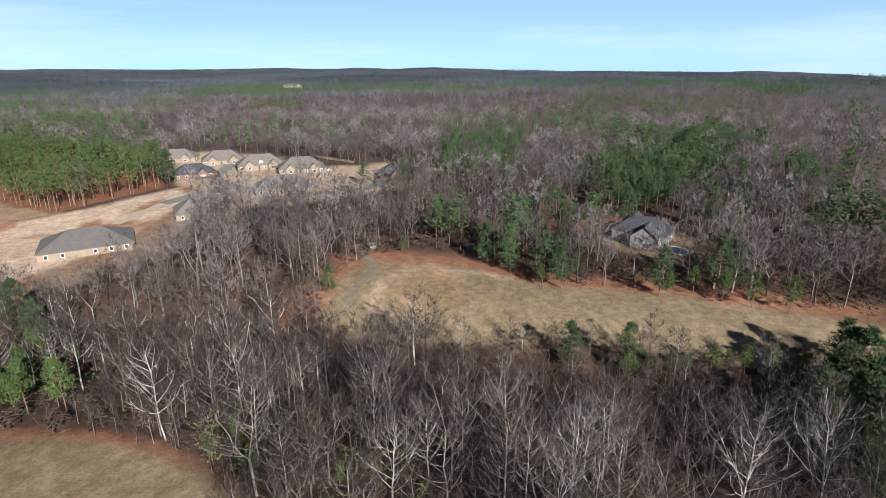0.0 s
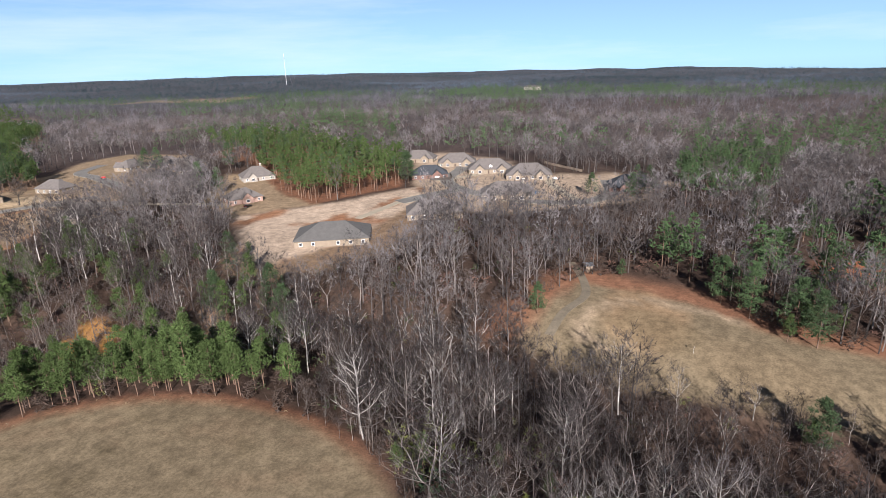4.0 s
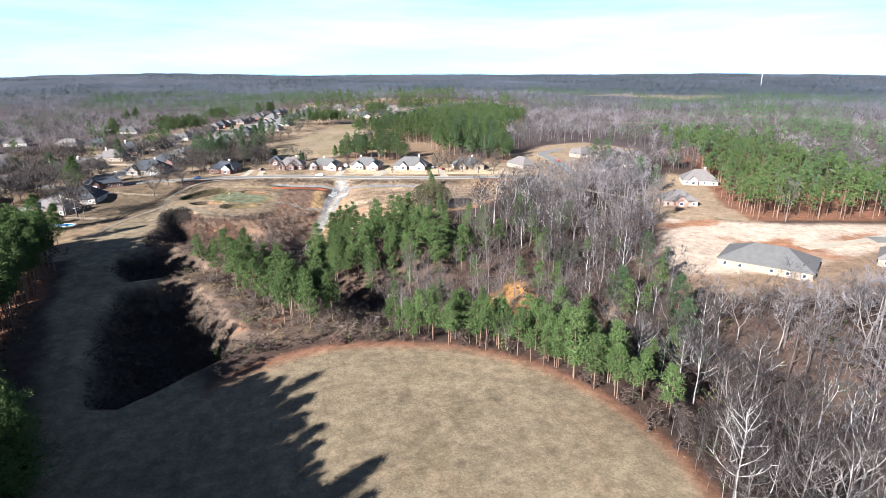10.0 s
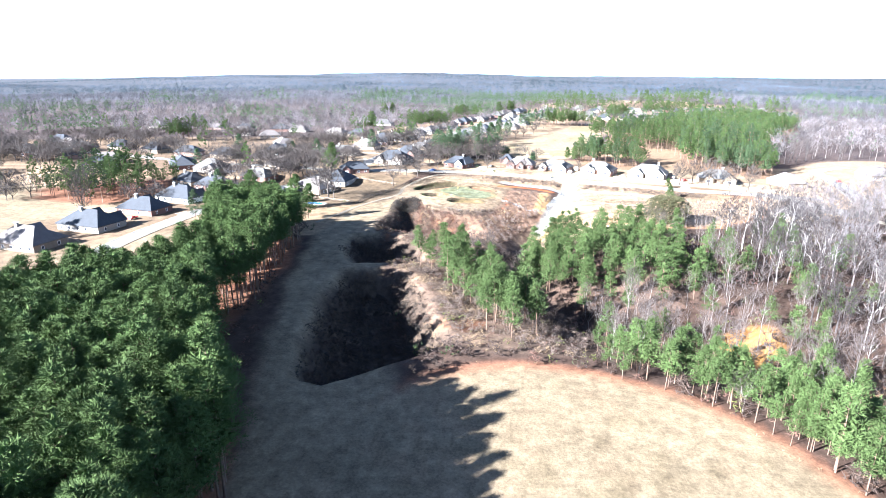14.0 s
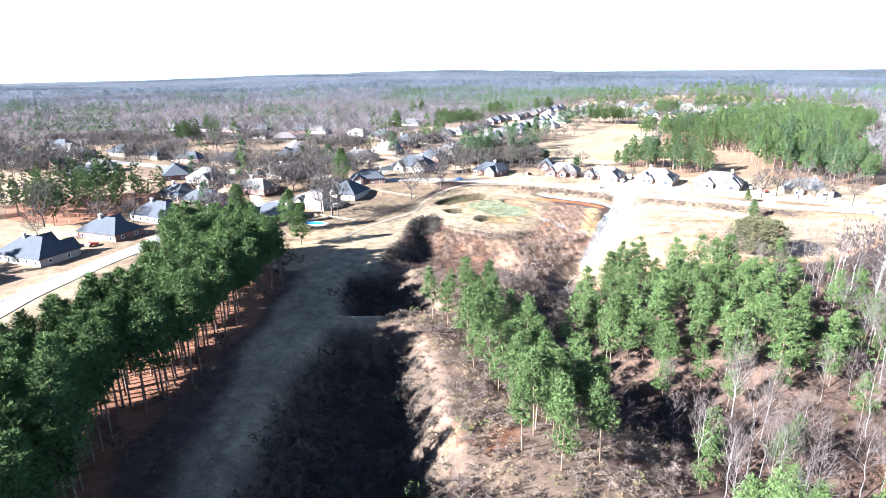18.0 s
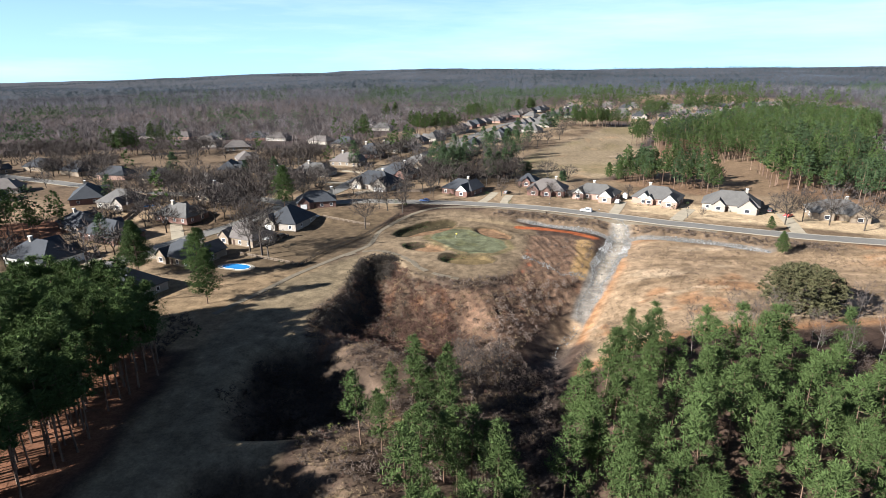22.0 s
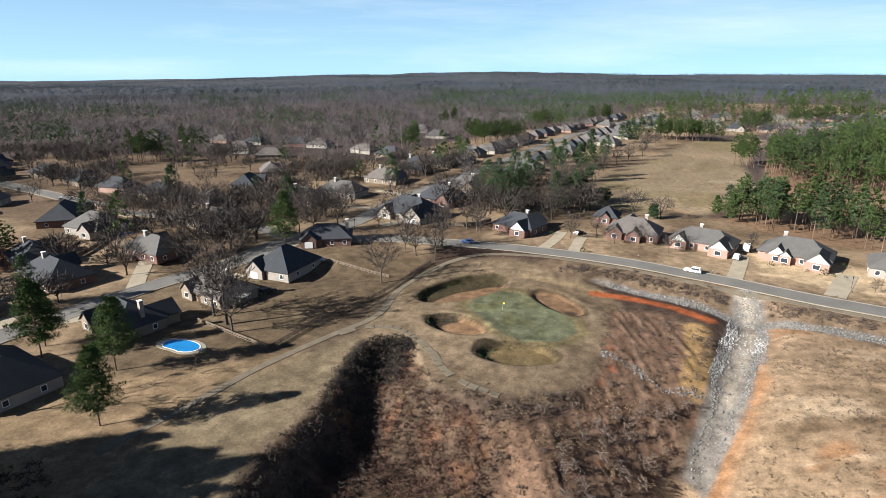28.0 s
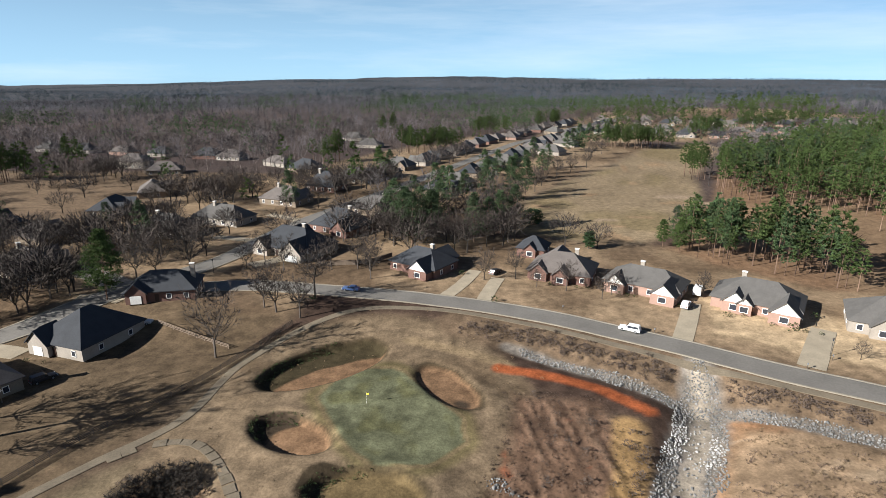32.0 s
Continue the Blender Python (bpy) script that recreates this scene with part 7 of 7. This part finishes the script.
def fence(pts, height, gap, rails, material, label, board=False):
    """Posts and rails along a line on the land."""
    line = spline(pts, gap) if len(pts) > 2 else np.linspace(pts[0], pts[1], max(2, int(math.dist(*pts) / gap) + 1))
    zs = ground(line[:, 0], line[:, 1])
    o = line[0]
    f = thing("fence", label, "fence", pose(o[0], o[1], zs[0]), "garden fences")
    post = shared(("post", height, material.name), lambda: Shape().box(-0.06, 0.06, -0.06, 0.06, -0.2, height).mesh("post", material))
    for (a, b), z0 in zip(line, zs):
        part("post", post, f, "", pose(a - o[0], b - o[1], z0 - zs[0]))
    for (a, b), (c, d), z0, z1 in zip(line, line[1:], zs, zs[1:]):
        k = math.hypot(c - a, d - b)
        turn, rise = math.degrees(math.atan2(d - b, c - a)), math.degrees(math.atan2(z1 - z0, k))
        for level in rails:
            thick = (height - 0.25) if board else 0.13
            rail = shared(("rail", round(k, 1), thick, material.name), lambda: Shape().box(0, k, -0.03, 0.03, -thick / 2, thick / 2).mesh("rail", material))
            part("rail" if not board else "panel", rail, f, "", pose(a - o[0], b - o[1], z0 - zs[0] + level, 0, -rise, turn))


fence(((-33, 297), (-28, 313), (-18.5, 333), (-13.5, 348), (-8, 360)), 1.35, 2.4, (0.3, 0.6, 0.9, 1.2), M_IRON, "dark wooden rail fence along the cart path")
fence(((-58, 309), (-33, 298)), 1.2, 2.6, (0.4, 0.8, 1.1), M_WOOD, "weathered wooden fence between two gardens")
fence(((-41, 357), (-19, 349)), 1.2, 2.6, (0.4, 0.8, 1.1), M_WOOD, "weathered wooden fence behind a lawn")
fence(((-136, 336), (-128, 352), (-133, 385)), 1.8, 2.6, (0.95,), M_WOOD, "tall board fence round a garden", True)
fence(((-112, 398), (-150, 400), (-180, 405)), 1.8, 2.6, (0.95,), M_WOOD, "tall board fence behind gardens", True)
fence(((-133, 385), (-168, 400)), 1.8, 2.6, (0.95,), M_WOOD, "tall board fence at the garden end", True)
fence(((-15, 400), (0, 404), (6, 412)), 1.8, 2.6, (0.95,), M_WOOD, "brown board fence beside a house", True)
fence(((398, 112), (372, 80)), 1.8, 2.6, (0.95,), M_WOOD, "new pale board fence", True)
fence(((318, 160), (326, 150), (342, 158)), 1.8, 2.6, (0.95,), M_IRON, "dark board fence by the pines", True)


def pool(x, y, turn, rx, ry, label, round_=False, water=None):
    """A sunk pool: a rim, a deck and the water."""
    p = thing("swimming_pool", label, "pool", pose(x, y, h(x, y) + 0.1, 0, 0, turn))
    n = 36
    line = []
    for i in range(n):
        a = math.tau * i / n
        k = 1 if round_ else 1 - 0.22 * math.exp(-((a - 4.5) ** 2) / 0.35) + 0.08 * math.cos(2 * a)
        line.append((rx * k * math.cos(a), ry * k * math.sin(a)))

    def disc(f, z, depth):
        v = [(a * f, b * f, z) for a, b in line] + [(a * f, b * f, z - depth) for a, b in line]
        return v, [tuple(range(n)), tuple(range(2 * n - 1, n - 1, -1))] + [(i, i + n, (i + 1) % n + n, (i + 1) % n) for i in range(n)]

    part("deck", Shape().add(*disc(1.35, 0.06, 0.6)).mesh("deck", M_CONCRETE), p, "pale concrete deck")
    rim = [(a * f, b * f, z) for f, z in ((1.0, 0.07), (1.06, 0.07), (1.06, 0.14), (1.0, 0.14)) for a, b in line]
    part("rim", Shape().add(rim, [(k * n + i, k * n + (i + 1) % n, (k + 1) % 4 * n + (i + 1) % n, (k + 1) % 4 * n + i) for k in range(4) for i in range(n)]).mesh("rim", M_TRIM), p)
    part("water", Shape().add(*disc(0.998, 0.11, 0.04)).mesh("water", water or M_WATER), p, "still water")


pool(-54, 296, -10, 4.6, 2.9, "bright blue kidney-shaped garden pool with a pale deck")
pool(-153, 380, 30, 6.5, 3.6, "light blue garden pool with a wide deck")
pool(-126, 368, 0, 2.3, 2.3, "small round above-ground pool", True)
pool(194, -68, 0, 4.0, 3.0, "dark blue pool with a stone deck behind the house", True, M_DARKWATER)
pool(303, 90, 0, 5.0, 2.6, "blue covered pool behind a house")


def wheel_mesh():
    return shared("wheel", lambda: Shape().tube((0, -0.11, 0), (0, 0.11, 0), 0.34, 0.34, 14).mesh("tyre", M_TYRE)), shared("rim", lambda: Shape().tube((0, -0.12, 0), (0, 0.12, 0), 0.2, 0.2, 10).mesh("rim", M_STEEL))


def car(x, y, turn, paint, label, suv=True, length=4.7):
    """A parked car: body, cabin, windows, four wheels, lamps and bumpers."""
    c = thing("car", label, "car", pose(x, y, h(x, y) + 0.12, 0, 0, turn), "parked cars")
    m, L, top = M_PAINT[paint], length / 2, 1.72 if suv else 1.42
    low = [(-L, 0.38), (L - 0.05, 0.38), (L, 0.6), (L - 0.1, 0.86), (L * 0.42, 0.98), (-L + 0.1, 1.0), (-L, 0.8)]
    part("body", Shape().prism(low, -0.9, 0.9).mesh("body", m), c)
    back = -L + (0.12 if suv else 0.7)
    cab = [(back, 0.98), (L * 0.40, 0.97), (L * 0.12, top - 0.05), (L * 0.05, top), (back + 0.35, top), (back + 0.2, top - 0.06)]
    cabin = part("cabin", Shape().prism(cab, -0.8, 0.8).mesh("cabin", m), c)
    glass = [(back + 0.3, 1.06), (L * 0.30, 1.06), (L * 0.06, top - 0.14), (back + 0.42, top - 0.14)]
    for s in (-1, 1):
        part("side_window", Shape().prism(glass, s * 0.812 - 0.01, s * 0.812 + 0.01).mesh("side_window", M_GLASS), cabin)
    part("windscreen", Shape().add([(L * 0.395, -0.7, 1.02), (L * 0.395, 0.7, 1.02), (L * 0.14, 0.66, top - 0.1), (L * 0.14, -0.66, top - 0.1), (L * 0.415, -0.7, 1.03), (L * 0.415, 0.7, 1.03), (L * 0.16, 0.66, top - 0.08), (L * 0.16, -0.66, top - 0.08)], [(3, 2, 1, 0), (4, 5, 6, 7), (0, 1, 5, 4), (1, 2, 6, 5), (2, 3, 7, 6), (3, 0, 4, 7)]).mesh("windscreen", M_GLASS), cabin)
    for a in (-L * 0.62, L * 0.62):
        for s in (-0.82, 0.82):
            t, r_ = wheel_mesh()
            w_ = part("wheel", t, c, "", pose(a, s, 0.34))
            part("rim", r_, w_)
    for s in (-0.62, 0.62):
        part("headlight", Shape().box(L - 0.08, L + 0.01, s - 0.18, s + 0.18, 0.66, 0.82).mesh("headlight", M_TRIM), c)
        part("tail_light", Shape().box(-L - 0.02, -L + 0.06, s - 0.12, s + 0.12, 0.7, 0.95).mesh("tail_light", M_LAMPRED), c)
    for a in (-L - 0.05, L - 0.06):
        part("bumper", Shape().box(a, a + 0.12, -0.85, 0.85, 0.36, 0.56).mesh("bumper", M_STEEL), c)


car(72.5, 363.5, 155, "white", "white sport utility car parked on the road", True, 4.9)
car(1, 380.5, 175, "blue", "dark blue saloon car on the road", False)
car(89.5, 380, 65, "white", "white pickup-sized car on a driveway", True, 5.0)
car(-50, 331, 60, "black", "black car beside a white house", True)
car(-45, 356.5, 10, "silver", "silver car by a brick house", False)
car(-107, 350, 60, "black", "black car on a driveway", True)
car(40, 400, 60, "black", "dark car half hidden by bare bushes", False)
car(150, 366, 60, "black", "black car beside a pale house", True)
car(153, 357, 40, "red", "red car on a driveway", False)
car(226, 218, 10, "black", "black car in front of a brick house", False)
car(246, 362, 70, "red", "red car on the north road", False)
car(292, 410, 20, "red", "red pickup in front of a house", True)
car(344, 90, 40, "white", "white car on a concrete drive", False)
car(-127, 258, 80, "red", "red car by a brick house", False)
car(-140, 284, 30, "silver", "silver car by a white house", False)
trailer = thing("trailer", "small white box trailer on a driveway", "trailer", pose(95, 389, h(95, 389) + 0.1, 0, 0, 65))
part("box", Shape().box(-1.8, 1.8, -1.0, 1.0, 0.55, 2.5).mesh("box", M_PAINT["white"]), trailer)
part("tow_bar", Shape().box(1.8, 3.0, -0.06, 0.06, 0.5, 0.62).mesh("tow_bar", M_STEEL), trailer)
for s in (-1.06, 1.06):
    part("wheel", wheel_mesh()[0], trailer, "", pose(0, s, 0.34))

# driveways
for pts, half in ((((83, 359), (88, 372), (92, 383)), 2.2), (((106, 350), (112, 360), (118, 370)), 2.6), (((37.5, 377), (39, 386), (41, 396)), 2.0), (((27, 379), (31, 390), (34, 402)), 2.0), (((145, 332), (149, 346), (153, 362)), 2.4),
                  (((-82, 338), (-74, 342), (-64, 341)), 2.6), (((-70, 366), (-62, 368), (-57, 367)), 2.4), (((-36, 398), (-30, 404), (-26, 411)), 2.6), (((-95, 300), (-88, 306), (-82, 304)), 2.4), (((-100, 282), (-94, 280), (-90, 276)), 2.4), (((-106, 268), (-112, 272)), 2.6), (((-101, 288), (-108, 302)), 2.4), (((-90, 326), (-104, 350)), 2.4), (((-48, 425), (-64, 428)), 2.2), (((-40, 455), (-58, 464)), 2.2),
                  (((290, 62), (330, 88), (346, 92)), 2.6), (((318, 150), (326, 160)), 2.6), (((262, 149), (225, 150)), 2.2), (((325, 152), (360, 134)), 2.6), (((210, 290), (226, 235)), 2.4)):
    if len(pts) == 2:
        pts = (pts[0], ((pts[0][0] + pts[1][0]) / 2, (pts[0][1] + pts[1][1]) / 2), pts[1])
    strip("driveway", pts, -half, half, 0.09, M_DRIVE, "pale concrete driveway", "driveway", 0.3)

flag = thing("golf_flag", "yellow flag on a thin white pole in the putting green", "flag", pose(18, 330.5, h(18, 330.5)))
part("pole", Shape().tube((0, 0, -0.1), (0, 0, 2.3), 0.022, 0.018, 6).mesh("pole", M_TRIM), flag)
part("cloth", Shape().box(0.02, 0.55, -0.012, 0.012, 1.85, 2.28).mesh("cloth", M_YELLOW), flag)
flag = thing("golf_flag", "small white flag on the low fairway", "flag", pose(148, 2, h(148, 2)))
part("pole", Shape().tube((0, 0, -0.1), (0, 0, 2.3), 0.022, 0.018, 6).mesh("pole", M_TRIM), flag)
part("cloth", Shape().box(0.02, 0.55, -0.012, 0.012, 1.85, 2.28).mesh("cloth", M_TRIM), flag)
for x, y in ((112, 354), (105, 349.5), (78, 363), (58, 374)):
    m = thing("mailbox", "roadside mailbox on a dark post", "mailbox", pose(x, y, h(x, y), 0, 0, -25), "roadside mailboxes")
    part("post", Shape().box(-0.06, 0.06, -0.06, 0.06, -0.1, 1.05).mesh("post", M_IRON), m)
    part("box", Shape().prism([(-0.13, 1.05), (0.13, 1.05), (0.13, 1.22), (0.08, 1.3), (-0.08, 1.3), (-0.13, 1.22)], -0.25, 0.25).mesh("box", M_STEEL), m)
for x, y in ((-105, 316), (112.5, 356), (-60, 352), (-44, 390)):
    m = thing("street_lamp", "slim dark street lamp post at the kerb", "street lamp", pose(x, y, h(x, y)), "street lamps")
    part("pole", Shape().tube((0, 0, -0.2), (0, 0, 3.6), 0.07, 0.05, 8).mesh("pole", M_IRON), m)
    part("lantern", Shape().tube((0, 0, 3.6), (0, 0, 4.05), 0.12, 0.2, 8).mesh("lantern", M_GLASS), m)
    part("cap", Shape().tube((0, 0, 4.05), (0, 0, 4.25), 0.24, 0.05, 8).mesh("cap", M_IRON), m)
shed = thing("shed", "small grey shed at the edge of the woods", "shed", pose(194, 37, h(194, 37) - 0.1, 0, 0, 30))
part("wall", Shape().box(-1.6, 1.6, -1.2, 1.2, 0, 2.2).mesh("wall", M_WOOD), shed)
part("roof", Shape().prism([(-2.0, 2.2), (2.0, 2.2), (2.0, 2.3), (0, 2.75), (-2.0, 2.3)], -1.5, 1.5).mesh("roof", M_STEEL), shed)
part("door", Shape().box(-0.5, 0.5, -1.25, -1.2, 0.05, 1.95).mesh("door", M_DOOR), shed)
mast = thing("radio_mast", "tall thin guyed radio mast on the far ridge", "mast", pose(1966, 1689, h(1966, 1689)))
part("mast", Shape().tube((0, 0, 0), (0, 0, 125), 1.3, 1.0, 4).mesh("mast", M_STEEL), mast)
for k in range(3):
    a = math.tau * k / 3
    part("guy", Shape().tube((0, 0, 110), (70 * math.cos(a), 70 * math.sin(a), 0), 0.12, 0.12, 3).mesh("guy", M_STEEL), mast)
hall = thing("long_building", "long low pale building in the distant woods", "building", pose(1458, 456, h(1458, 456), 0, 0, 70))
part("wall", Shape().box(-22, 22, -7, 7, 0, 8).mesh("wall", M_WALLS["pale_brick"]), hall)
part("roof", Shape().hip(46, 16, 8, 11, 34).mesh("roof", M_ROOFS["brown"]), hall)
pergola = thing("pergola", "pale timber pergola behind a house", "pergola", pose(-54, 322, h(-54, 322), 0, 0, -20))
for a in (-2.2, 2.2):
    for b in (-1.4, 1.4):
        part("post", Shape().box(a - 0.08, a + 0.08, b - 0.08, b + 0.08, -0.1, 2.4).mesh("post", M_WOOD), pergola)
for k in range(9):
    part("slat", shared("slat", lambda: Shape().box(-0.05, 0.05, -1.8, 1.8, 2.5, 2.64).mesh("slat", M_TRIM)), pergola, "", pose(-2.4 + 0.6 * k, 0, 0))
for b in (-1.4, 1.4):
    part("beam", Shape().box(-2.6, 2.6, b - 0.07, b + 0.07, 2.4, 2.5).mesh("beam", M_TRIM), pergola)
